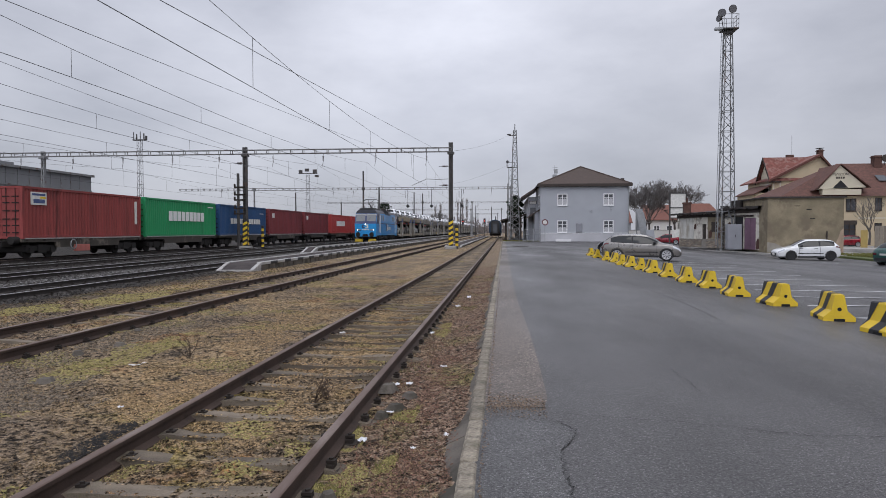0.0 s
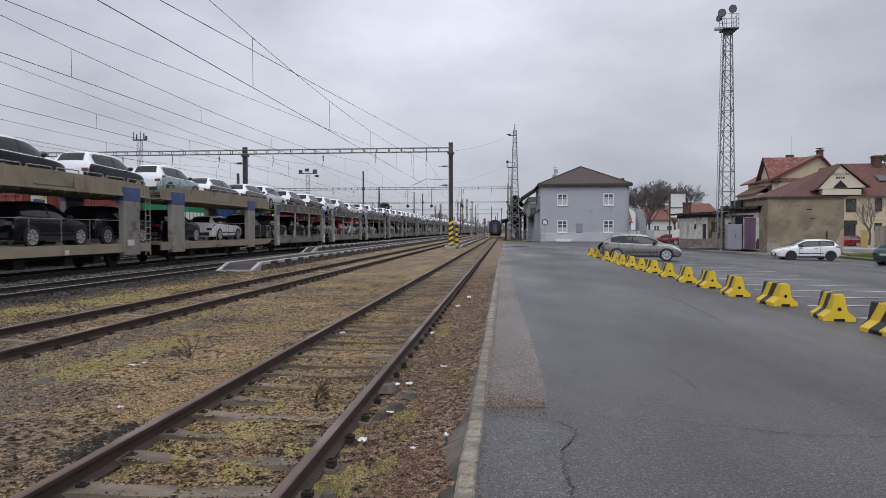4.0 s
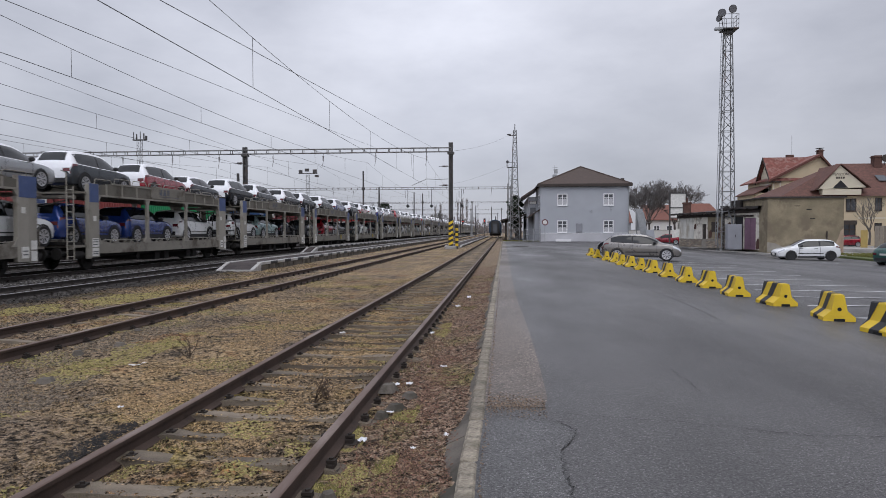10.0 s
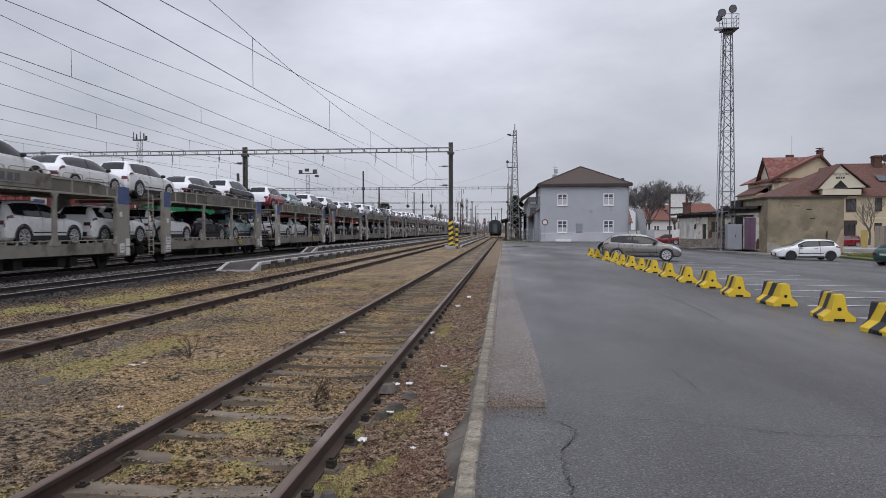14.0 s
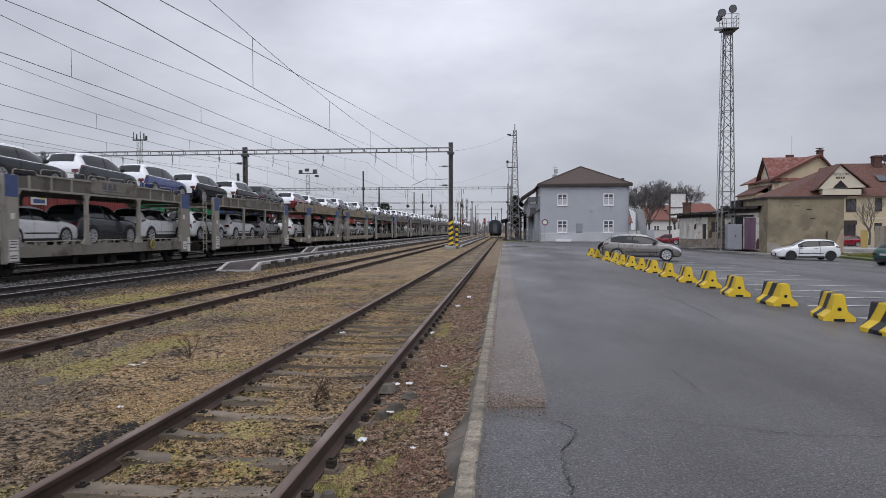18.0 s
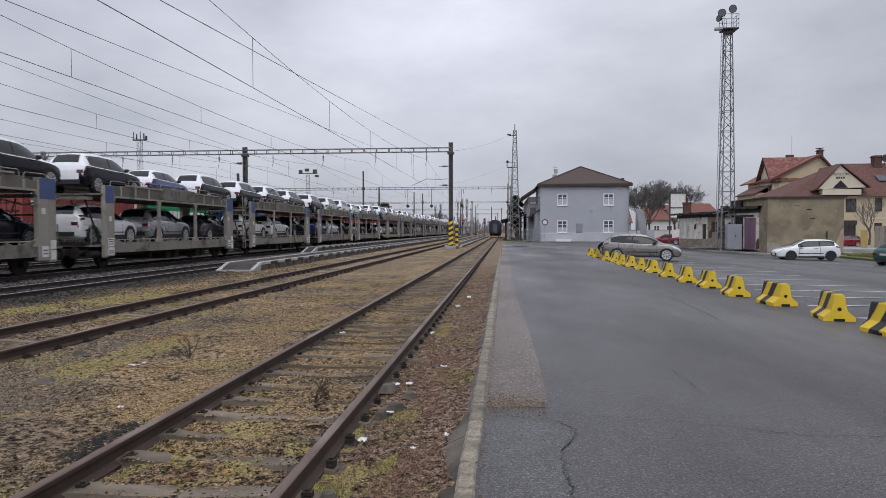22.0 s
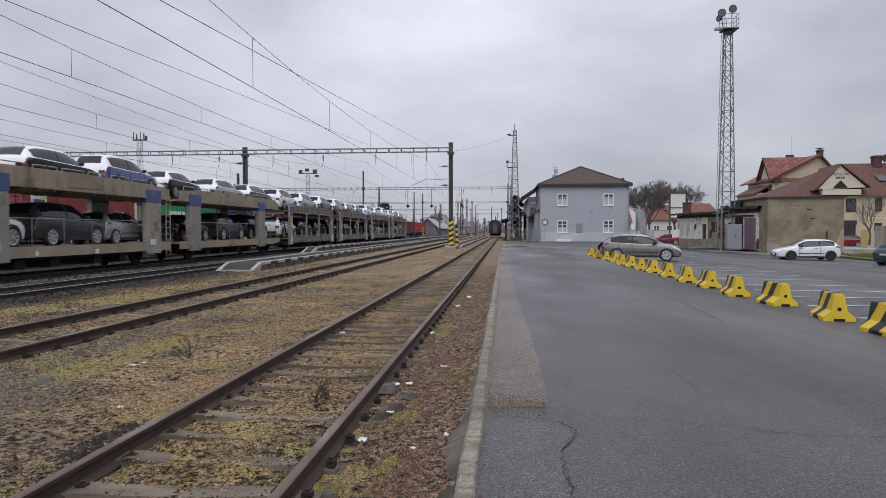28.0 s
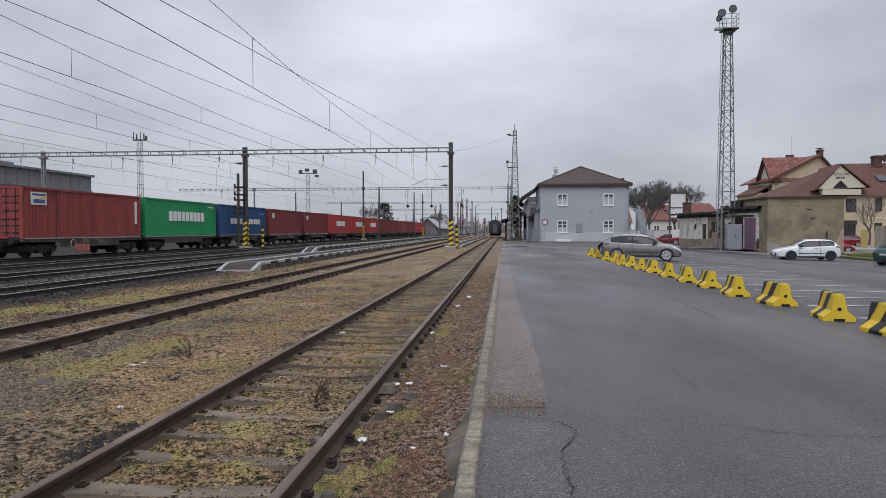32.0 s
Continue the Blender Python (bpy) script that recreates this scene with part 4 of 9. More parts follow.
part("platform", Shape().box(-0.6, 0.6, -0.6, 0.6, 11.6, 11.7).tube((-0.6, -0.6, 11.7), (-0.6, -0.6, 12.5), 0.03, 5).tube((0.6, -0.6, 11.7), (0.6, -0.6, 12.5), 0.03, 5).tube((-0.6, -0.6, 12.4), (0.6, -0.6, 12.4), 0.03, 5), MAST_DARK, m3)
round_flood(m3, (-0.5, -0.45, 12.5), (-0.5, -0.8, -0.1), 0.24)
part("lamp_pole", Shape().tube((-0.45, -0.4, 11.7), (-0.45, -0.4, 12.5), 0.04, 6), MAST_DARK, m3)
m4 = lattice_mast(-57.9, 104.0, 0, 0.7, 0.6, 16.2, MAST_DARK, "light_mast", "grey lattice light mast behind the container wagons", 18, "light mast")
part("head", Shape().box(-1.1, 1.1, -0.3, 0.3, 16.0, 16.12).tube((-1.0, 0, 16.1), (-1.0, 0, 17.3), 0.07, 6).tube((-0.5, 0, 16.1), (-0.5, 0, 17.0), 0.1, 6).tube((0.1, 0, 16.1), (0.1, 0, 17.4), 0.06, 6).tube((0.7, 0, 16.1), (0.7, 0, 17.1), 0.1, 6).box(0.95, 1.2, -0.15, 0.15, 16.1, 16.7), MAST_DARK, m4, "top platform with aerials and lamps")
m5 = lattice_mast(-41.1, 140.0, 0, 0.75, 0.6, 13.4, MAST_GREY, "light_mast", "slim distant lattice light mast", 14, "light mast")
part("head", Shape().box(-2.0, 2.0, -0.1, 0.1, 13.5, 13.65).box(-1.9, -1.2, -0.2, 0.2, 13.65, 14.3).box(-0.6, 0.2, -0.2, 0.2, 14.0, 14.6).box(1.1, 1.9, -0.2, 0.2, 13.65, 14.4).box(1.5, 2.3, -0.2, 0.2, 12.8, 13.2), MAST_DARK, m5, "cluster of floodlights")
for (x, y, h) in ((-47.5, 152, 10.2), (-22.9, 172, 11.3), (-23.0, 124, 9.6), (-43.0, 177, 9.2), (-16.7, 176, 6.6), (-12.8, 200, 10), (-9.6, 230, 10), (-4.0, 215, 9)):
    tagged(part("line_pole", Shape().tube((x, y, -0.2), (x, y, h), 0.2, 8, 0.13), MAST_DARK), "dark steel overhead line pole", "pole", "overhead line poles")
# hanging square signals on the second gantry
for x in (-17.3, -13.0, -7.6):
    sg = thing("hanging_signal", "dark diamond shaped sign hanging from the gantry", "sign", "gantry signs")
    part("rod", Shape().tube((x, 121.4, 8.9), (x, 121.4, 6.3), 0.04, 5).box(x - 0.5, x - 0.42, 121.3, 121.4, 7.4, 8.6), MAST_DARK, sg)
    part("plate", Shape().add([(x - 0.36, 121.35, 5.95), (x, 121.35, 5.6), (x + 0.36, 121.35, 5.95), (x, 121.35, 6.3), (x - 0.36, 121.42, 5.95), (x, 121.42, 5.6), (x + 0.36, 121.42, 5.95), (x, 121.42, 6.3)], [(0, 1, 2, 3), (7, 6, 5, 4), (0, 4, 5, 1), (1, 5, 6, 2), (2, 6, 7, 3), (3, 7, 4, 0)]), BLACK_PAINT, sg)


# ---- cars ----
CAR_TABLES = {
    # y, half width, belt, top, half width of the roof; then glass: rear window, windscreen, side panes
    "suv": (4.45, 0.92, 0.355, (0.85, 3.60), 0.24,
            [(0.0, .83, .70, .84, .70), (.04, .88, .94, 1.06, .71), (.11, .905, 1.08, 1.20, .70), (.34, .92, 1.10, 1.53, .63), (.60, .92, 1.09, 1.615, .64), (1.4, .92, 1.06, 1.66, .65), (2.2, .92, 1.035, 1.63, .65),
             (2.6, .92, 1.025, 1.55, .63), (3.0, .92, 1.01, 1.32, .66), (3.42, .915, .99, 1.075, .74), (3.9, .895, .93, 1.01, .72), (4.22, .85, .84, .92, .66), (4.40, .78, .70, .78, .60), (4.45, .70, .50, .58, .56)],
            (.12, .37), (2.58, 3.34), ((.40, 1.78), (1.86, 3.06))),
    "estate": (4.68, 0.91, 0.335, (0.95, 3.65), 0.20,
               [(0.0, .82, .60, .70, .68), (.05, .87, .80, .88, .74), (.16, .90, .95, 1.02, .74), (.62, .91, .985, 1.37, .60), (.98, .91, .97, 1.44, .61), (1.7, .91, .95, 1.47, .62), (2.4, .91, .925, 1.45, .62),
                (2.8, .91, .91, 1.38, .60), (3.2, .91, .90, 1.18, .64), (3.62, .905, .885, .95, .74), (4.15, .88, .81, .88, .73), (4.45, .84, .72, .79, .68), (4.62, .77, .60, .68, .62), (4.68, .70, .46, .54, .58)],
               (.18, .66), (2.76, 3.52), ((.48, 1.86), (1.94, 3.26))),
    "hatch": (4.05, 0.88, 0.315, (0.66, 3.17), 0.20,
              [(0.0, .78, .60, .70, .66), (.04, .83, .80, .90, .70), (.14, .86, .96, 1.04, .72), (.46, .88, .99, 1.34, .59), (.74, .88, .975, 1.41, .60), (1.25, .88, .95, 1.435, .61), (1.9, .88, .92, 1.42, .61),
               (2.25, .88, .905, 1.36, .59), (2.65, .88, .885, 1.15, .62), (3.05, .875, .865, .93, .70), (3.5, .855, .79, .85, .68), (3.8, .81, .69, .75, .63), (3.99, .74, .58, .65, .58), (4.05, .66, .46, .54, .54)],
              (.15, .50), (2.22, 2.96), ((.40, 1.30), (1.38, 2.70))),
    "van": (4.45, 0.90, 0.33, (0.85, 3.55), 0.22,
            [(0.0, .84, .80, 1.0, .76), (.04, .88, 1.02, 1.5, .74), (.12, .90, 1.08, 1.76, .70), (.6, .91, 1.08, 1.84, .70), (1.5, .91, 1.06, 1.86, .70), (2.3, .91, 1.03, 1.83, .69), (2.7, .91, 1.02, 1.72, .67),
             (3.1, .91, 1.0, 1.46, .68), (3.5, .905, .98, 1.14, .74), (3.9, .89, .92, 1.02, .72), (4.22, .84, .83, .92, .66), (4.40, .77, .70, .79, .60), (4.45, .70, .50, .58, .56)],
            (.05, .13), (2.66, 3.42), ((.40, 1.80), (1.88, 3.14))),
    "compact": (4.26, 0.895, 0.325, (0.80, 3.45), 0.20,
                [(0.0, .80, .62, .72, .68), (.04, .85, .82, .92, .72), (.15, .88, .99, 1.06, .74), (.58, .895, 1.01, 1.36, .60), (.92, .895, .99, 1.44, .61), (1.5, .895, .96, 1.47, .62), (2.1, .895, .93, 1.45, .61),
                 (2.5, .895, .91, 1.38, .59), (2.9, .895, .895, 1.18, .63), (3.32, .89, .88, .95, .72), (3.8, .87, .80, .87, .70), (4.05, .82, .70, .77, .65), (4.2, .75, .58, .66, .60), (4.26, .68, .46, .54, .56)],
                (.16, .62), (2.46, 3.22), ((.46, 1.60), (1.68, 2.98))),
}


def smooth_table(st, y):
    """Values of a station table at y, by a curve that never overshoots."""
    ys = [r[0] for r in st]
    k = max(0, min(len(st) - 2, sum(1 for v in ys if v <= y) - 1))
    h = ys[k + 1] - ys[k]
    t = (y - ys[k]) / h
    out = []
    for c in range(1, 5):
        def slope(i):
            if i <= 0 or i >= len(st) - 1:
                return 0.0 if c < 4 else (st[1][c] - st[0][c]) / (ys[1] - ys[0]) * (i <= 0)
            a = (st[i][c] - st[i - 1][c]) / (ys[i] - ys[i - 1])
            b = (st[i + 1][c] - st[i][c]) / (ys[i + 1] - ys[i])
            return 0.0 if a * b <= 0 else 2 * a * b / (a + b)
        m0, m1 = slope(k) * h, slope(k + 1) * h
        p0, p1 = st[k][c], st[k + 1][c]
        out.append((2 * t ** 3 - 3 * t * t + 1) * p0 + (t ** 3 - 2 * t * t + t) * m0 + (3 * t * t - 2 * t ** 3) * p1 + (t ** 3 - t * t) * m1)
    return out


def car_shapes(kind):
    """Meshes of one car model; its rear end is at y = 0, it faces +y and stands on z = 0."""
    L, W, wheel_r, axles, zb, st, rear, front, sides = CAR_TABLES[kind]

    def half(y):
        w, belt, top, wr = smooth_table(st, y)
        low = zb + 0.10 * max(0.0, 1 - y / 0.12, 1 - (L - y) / 0.15)
        g = top - belt
        return [(0, low), (.86 * w, low), (.965 * w, low + .07), (.985 * w, low + .2), (w, min(.60, belt - .16)), (.992 * w, belt - .10), (.975 * w, belt - .03), (.945 * w, belt + .006),
                (.945 * w + (wr - .945 * w) * .30, belt + g * .30), (.945 * w + (wr - .945 * w) * .62, belt + g * .62), (wr, top - .16 * g - .015), (.93 * wr, top - .05 * g - .01), (.72 * wr, top - .004), (.38 * wr, top + .006), (0, top + .012)]

    def at(y, a, out=0.0, s=1):
        """A point of the side's surface: y along the car, a the place on the section; out lifts it off."""
        def p(yy, aa):
            h = half(max(0.0, min(L, yy)))
            i = max(0, min(len(h) - 2, int(aa)))
            f = aa - i
            return Vector((h[i][0] + (h[i + 1][0] - h[i][0]) * f, yy, h[i][1] + (h[i + 1][1] - h[i][1]) * f))
        q = p(y, a)
        n = (p(y + .03, a) - p(y - .03, a)).cross(p(y, a + .2) - p(y, a - .2))
        n.normalize()
        if n.x * q.x + n.z * (q.z - .7) < 0:
            n = -n
        q = q + n * out
        return (q.x * s, q.y, q.z)

    def sheet(ys, cells, out, s, mirror=False):
        """A patch on the surface; ys are stations, cells the places on the section."""
        sh = Shape()
        sh.v = [at(y, a, out, s) for y in ys for a in cells]
        m = len(cells)
        sh.f = [((j * m + i, j * m + i + 1, (j + 1) * m + i + 1, (j + 1) * m + i) if s > 0 else (j * m + i, (j + 1) * m + i, (j + 1) * m + i + 1, j * m + i + 1))[::-1] for j in range(len(ys) - 1) for i in range(m - 1)]
        sh.m = [0] * len(sh.f)
        return sh

    ys = sorted({round(r[0], 3) for r in st} | {round((a[0] + b[0]) / 2, 3) for a, b in zip(st[:-1], st[1:])})
    n2 = 28
    rings = []
    for y in ys:
        h = half(y)
        rings.append([(x, y, z) for x, z in h] + [(-x, y, z) for x, z in h[-2:0:-1]])
    body = Shape()
    body.v = [p for r in rings for p in r]
    body.f = [(i * n2 + j, i * n2 + (j + 1) % n2, (i + 1) * n2 + (j + 1) % n2, (i + 1) * n2 + j)[::-1] for i in range(len(ys) - 1) for j in range(n2)]
    body.f += [tuple(range(n2)), tuple(range((len(ys) - 1) * n2, len(ys) * n2))[::-1]]
    body.m = [0] * len(body.f)
    film = Shape()
    cover = [y for y in ys if y < L - .12]
    for s in (1, -1):
        film.moved(sheet(cover, [6.0, 6.6, 7, 8, 9, 10, 11, 12, 13, 14], .006, s), Matrix.Identity(4))
    film.box(-.70 * W, .70 * W, -.013, -.004, .52, half(.02)[10][1], c=.003)
    glass = []
    steps = lambda a, b, n: [a + (b - a) * i / n for i in range(n + 1)]
    for name, (a, b) in (("rear_window", rear), ("windscreen", front)):
        sh = Shape()
        cells = [11.6, 12, 13, 14]
        for s in (1, -1):
            sh.moved(sheet(steps(a, b, 5), cells, .013, s), Matrix.Identity(4))
        glass.append((name, sh.mesh(name, CAR_GLASS, True)))
    for s in (1, -1):
        for (a, b) in sides:
            glass.append(("side_window", sheet(steps(a, b, 6), [7.12, 8, 9, 9.9], .012, s).mesh("side_window", CAR_GLASS, True)))
    lights = {}
    for s in (1, -1):
        tail = sheet(steps(0.01, .36, 4), [5.0, 5.5, 6.0, 6.35], .012, s)
        zt = half(.05)[6][1]
        tail.box(*sorted((s * .60 * W, s * .90 * W)), -.016, .02, zt - .17, zt - .03, c=.004)
        lights["tail_light", s] = tail.mesh("tail_light", TAIL_RED, True)
        lights["headlight", s] = sheet(steps(L - .46, L - .06, 4), [5.1, 5.8, 6.7], .012, s).mesh("headlight", LAMP_CLEAR, True)
    clad = Shape()
    for s in (-1, 1):
        for ya in axles:
            ring, N = [], 14
            for k in range(N + 1):
                a = radians(-22 + 224 * k / N)
                ring.append((ya + math.cos(a) * (wheel_r + .035), wheel_r + math.sin(a) * (wheel_r + .035)))
            wide = 1.15 if kind == "suv" else 1.05
            outer = [(ya + (y - ya) * wide, wheel_r + (z - wheel_r) * wide) for y, z in ring]
            x = s * (W + .004)
            vs = [(x, y, z) for y, z in ring] + [(x, y, z) for y, z in outer] + [(s * (W - .12), y, z) for y, z in ring]
            fs = []
            for k in range(N):
                fs.append((k, k + 1, N + 2 + k, N + 1 + k) if s > 0 else (k, N + 1 + k, N + 2 + k, k + 1))
                fs.append((k, 2 * N + 2 + k, 2 * N + 3 + k, k + 1) if s > 0 else (k, k + 1, 2 * N + 3 + k, 2 * N + 2 + k))
            clad.add(vs, fs)
            well = [(s * (W + .001), ya + math.cos(2 * math.pi * k / 16) * (wheel_r + .03), wheel_r + math.sin(2 * math.pi * k / 16) * (wheel_r + .03)) for k in range(16)]
            clad.add(well, [tuple(range(16)) if s > 0 else tuple(range(16))[::-1]])
        clad.box(min(s * (W - .05), s * (W + .003)), max(s * (W - .05), s * (W + .003)), axles[0] + .42, axles[1] - .42, zb - .02, zb + (.15 if kind == "suv" else .09))
        xm = sorted((s * (W - .03), s * (W + .15)))
        ym = sides[1][1] - .14
        clad.box(xm[0], xm[1], ym - .12, ym + .06, half(ym)[7][1] + .01, half(ym)[7][1] + .15, c=.04)
    whole = Matrix.Identity(4)
    for s in (-1, 1):
        seams = [sides[0][1] + .02, sides[1][1] - .05] + ([sides[0][0] + .42] if L > 4.2 else [])
        for y in seams:  # door gaps
            clad.moved(sheet([y, y + .014], [2.3, 3, 4, 5, 6, 6.9], .005, s), whole)
        y0, y1 = sides[0][0] + .06, sides[1][1] + .04
        n = 8
        run_y = [y0 + (y1 - y0) * i / n for i in range(n + 1)]
        clad.moved(sheet(run_y, [6.86, 7.10], .011, s), whole)  # strip under the side windows
        clad.moved(sheet([sides[0][1] - .005, sides[1][0] + .005], [7.1, 8, 9, 9.9], .013, s), whole)  # middle pillar
        clad.moved(sheet([axles[0] + .46 + (axles[1] - axles[0] - .92) * i / 4 for i in range(5)], [3.25, 3.5], .008, s), whole)  # rubbing strip
    clad.box(-.74 * W, .74 * W, -.014, .10, zb + .10, zb + .28, c=.004)
    clad.box(-.62 * W, .62 * W, L - .10, L + .012, zb + .10, zb + .28, c=.004)
    wheel = Shape()  # one turned piece: tread, tyre wall, rim and ten spokes round the hub
    N = 24
    prof = [(-.10, .18), (-.08, .70), (-.11, .78), (-.11, .95), (-.085, 1.0), (.085, 1.0), (.11, .95), (.115, .78), (.113, .71), (.105, .66), (.107, .22), (.116, .17), (.118, .06)]
    kinds = [2, 1, 0, 0, 0, 0, 0, 1, 1, None, 1, 1]
    for px, pr in prof:
        wheel.v += [(px, pr * wheel_r * math.cos(2 * math.pi * k / N), pr * wheel_r * math.sin(2 * math.pi * k / N)) for k in range(N)]
    for i, mk in enumerate(kinds):
        for k in range(N):
            wheel.f.append((i * N + k, i * N + (k + 1) % N, (i + 1) * N + (k + 1) % N, (i + 1) * N + k))
            wheel.m.append((1 if k % 6 in (0, 1, 3, 4) else 2) if mk is None else mk)
    wheel.f += [tuple(range(N)), tuple(range((len(prof) - 1) * N, len(prof) * N))[::-1]]
    wheel.m += [2, 1]
    return dict(L=L, W=W, r=wheel_r, axles=axles, body=body.mesh("body", CAR_PAINT["k"], True), glass=glass, film=film.mesh("protective_film", FILM, True),
                clad=clad.mesh("cladding", PLASTIC), wheel=wheel.mesh("wheel", [TYRE, RIM, HOLE]), lights=lights)


CAR_KINDS = {k: car_shapes(k) for k in CAR_TABLES}
COLOUR_WORD = {"k": "black", "g": "dark grey", "s": "silver", "w": "white", "b": "dark blue", "r": "red", "t": "pale teal", "m": "bronze grey", "n": "dark green"}
KIND_WORD = {"suv": "sport utility car", "estate": "estate car", "hatch": "small hatchback", "van": "people carrier", "compact": "hatchback"}


def make_car(kind, colour, film, label, group="", name="car", lamps=False):
    c = CAR_KINDS[kind]
    car = thing(name, label, "car", group)
    b = part("body", c["body"], None, car)
    b.material_slots[0].link = "OBJECT"
    b.material_slots[0].material = CAR_PAINT[colour]
    for pane_name, pane in c["glass"]:
        part(pane_name, pane, None, car, "dark tinted glass")
    if film:
        part("protective_film", c["film"], None, car, "white protective transport film")
    part("cladding", c["clad"], None, car, "black plastic trim")
    for s in (-1, 1):
        for ya in c["axles"]:
            part("wheel", c["wheel"], None, car, m=pose(s * (c["W"] - .092), ya, c["r"], rz=0 if s > 0 else 180))
        part("tail_light", c["lights"]["tail_light", s], None, car, "red tail light")
        if lamps:
            part("headlight", c["lights"]["headlight", s], None, car, "clear headlight")
    return car


# ---- wagons of the car train; y runs along the wagon, x = 0 is the track's centre ----
def enclosed_shapes():
    """A two-deck car wagon unit with three openings a side; 13.4 m between the outer faces of its end posts."""
    d = {}
    sill = Shape()
    for s in (-1, 1):
        xs = sorted((s * 1.30, s * 1.395))
        sill.prism([(0.6, 1.16), (0.6, 0.66), (1.6, 0.63), (12.0, 0.63), (12.8, 0.66), (12.8, 1.2), (12.3, 1.2), (11.6, 1.06), (1.9, 1.02), (1.2, 1.12)], "x", xs[0], xs[1])
        for y in (2.2, 3.4, 5.9, 7.2, 9.7, 11.0):
            sill.box(xs[0] - 0.004 * (s < 0), xs[1] + 0.004 * (s > 0), y - 0.14, y + 0.14, 0.99, 1.10)
    d["sill"] = (sill, WAGON_GREY, "")
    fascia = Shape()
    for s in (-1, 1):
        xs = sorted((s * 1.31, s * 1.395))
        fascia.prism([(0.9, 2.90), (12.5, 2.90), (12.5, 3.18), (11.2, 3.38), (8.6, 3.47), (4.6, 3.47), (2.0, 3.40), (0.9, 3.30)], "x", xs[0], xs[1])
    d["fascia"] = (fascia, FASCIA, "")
    ribs = Shape()
    for s in (-1, 1):
        xs = sorted((s * 1.385, s * 1.43))
        ribs.box(xs[0], xs[1], 1.9, 11.3, 3.37, 3.43)
        for k in range(10):
            y = 1.5 + k * 1.14
            if 4.9 < y < 8.4:
                continue
            ribs.box(xs[0], xs[1], y - 0.045, y + 0.045, 2.92, 3.36 - 0.12 * (y > 10.6))
        ribs.box(xs[0], xs[1], 0.95, 12.45, 2.86, 2.93)
        x = s * 1.365
        for (a, b) in ((1.3, 4.4), (5.0, 8.2), (8.8, 12.1)):  # wheel guide rail on short posts along the lower deck
            ribs.tube((x, a, 1.16), (x, b, 1.16), 0.020, 5)
            for k in range(7):
                y = a + (b - a) * k / 6
                ribs.box(x - 0.02, x + 0.02, y - 0.035, y + 0.035, 1.02, 1.16)
    d["rib"] = (ribs, POST_GREY, "")
    panel = Shape()
    for s in (-1, 1):
        xs = sorted((s * 1.392, s * 1.44))
        panel.box(xs[0], xs[1], 5.0, 8.3, 2.95, 3.50, c=0.012)
    d["name_panel"] = (panel, WAGON_GREY, "grey steel panel with a faint worn mark")
    letters = Shape()
    for y in (5.75, 6.1, 6.45):
        letters.box(1.4405, 1.447, y, y + 0.24, 3.14, 3.40, c=0.003)
    letters.box(1.4405, 1.446, 5.75, 7.6, 3.06, 3.09)
    d["worn_mark"] = (letters, FADED_INK, "faint blue-grey worn lettering blocks")
    post = Shape()
    for s in (-1, 1):
        xs = sorted((s * 1.24, s * 1.43))
        for (a, b) in ((0.42, 0.96), (12.44, 12.98)):
            post.box(xs[0], xs[1], a, b, 0.50, 3.34, c=0.015)
            post.box(xs[0] - 0.002, xs[1] - 0.01, a - 0.12 if a < 5 else b, a if a < 5 else b + 0.42, 0.46, 3.30, c=0.015)
    d["end_post"] = (post, POST_GREY, "")
    mids = Shape()
    for s in (-1, 1):
        xs = sorted((s * 1.33, s * 1.415))
        for y in (4.72, 8.5):
            mids.prism([(y - 0.28, 1.0), (y - 0.12, 1.26), (y - 0.10, 2.66), (y - 0.24, 2.92), (y + 0.24, 2.92), (y + 0.10, 2.66), (y + 0.12, 1.26), (y + 0.28, 1.0)], "x", xs[0], xs[1])
        for (y, e) in ((0.96, 1), (12.44, -1)):
            mids.prism([(y, 2.92), (y + e * 0.22, 2.92), (y, 2.66)], "x", xs[0], xs[1])
            mids.prism([(y, 1.0), (y + e * 0.26, 1.0), (y, 1.3)], "x", xs[0], xs[1])
    d["middle_post"] = (mids, POST_GREY, "")
    blue = Shape()
    for s in (-1, 1):
        x = s * 1.434
        for (a, b) in ((0.33, 0.92), (12.50, 13.36)):
            xs = sorted((s * 1.40, x))
            blue.box(xs[0], xs[1], a, b, 2.62, 3.33)
    d["blue_plate"] = (blue, POST_BLUE, "faded blue upper post plate")
    cards = Shape()
    for (y0, y1, z0, z1) in ((0.46, 0.90, 0.55, 0.86), (0.46, 0.9, 0.90, 1.24), (12.6, 12.95, 0.62, 1.0), (13.05, 13.35, 0.52, 0.85), (13.05, 13.35, 0.9, 1.2), (0.55, 0.75, 1.9, 2.1), (12.6, 12.8, 2.1, 2.3)):
        cards.box(1.43, 1.437, y0, y1, z0, z1)
        cards.box(-1.437, -1.43, y0, y1, z0, z1)
    d["placard"] = (cards, PLACARD, "pale stencilled placards")
    ink = Shape()
    for (y0, y1, z0) in ((0.5, 0.84, 0.62), (0.5, 0.84, 0.70), (0.5, 0.8, 0.98), (0.5, 0.84, 1.08), (0.5, 0.84, 1.16), (12.64, 12.9, 0.72), (12.64, 12.9, 0.84)):
        ink.box(1.4375, 1.441, y0, y1, z0, z0 + 0.035)
    d["stencil_bars"] = (ink, BAR_INK, "")
    decks = Shape().box(-1.3, 1.3, -0.5, 13.9, 0.90, 0.98).box(-1.31, 1.31, 0.2, 13.2, 2.94, 3.015)
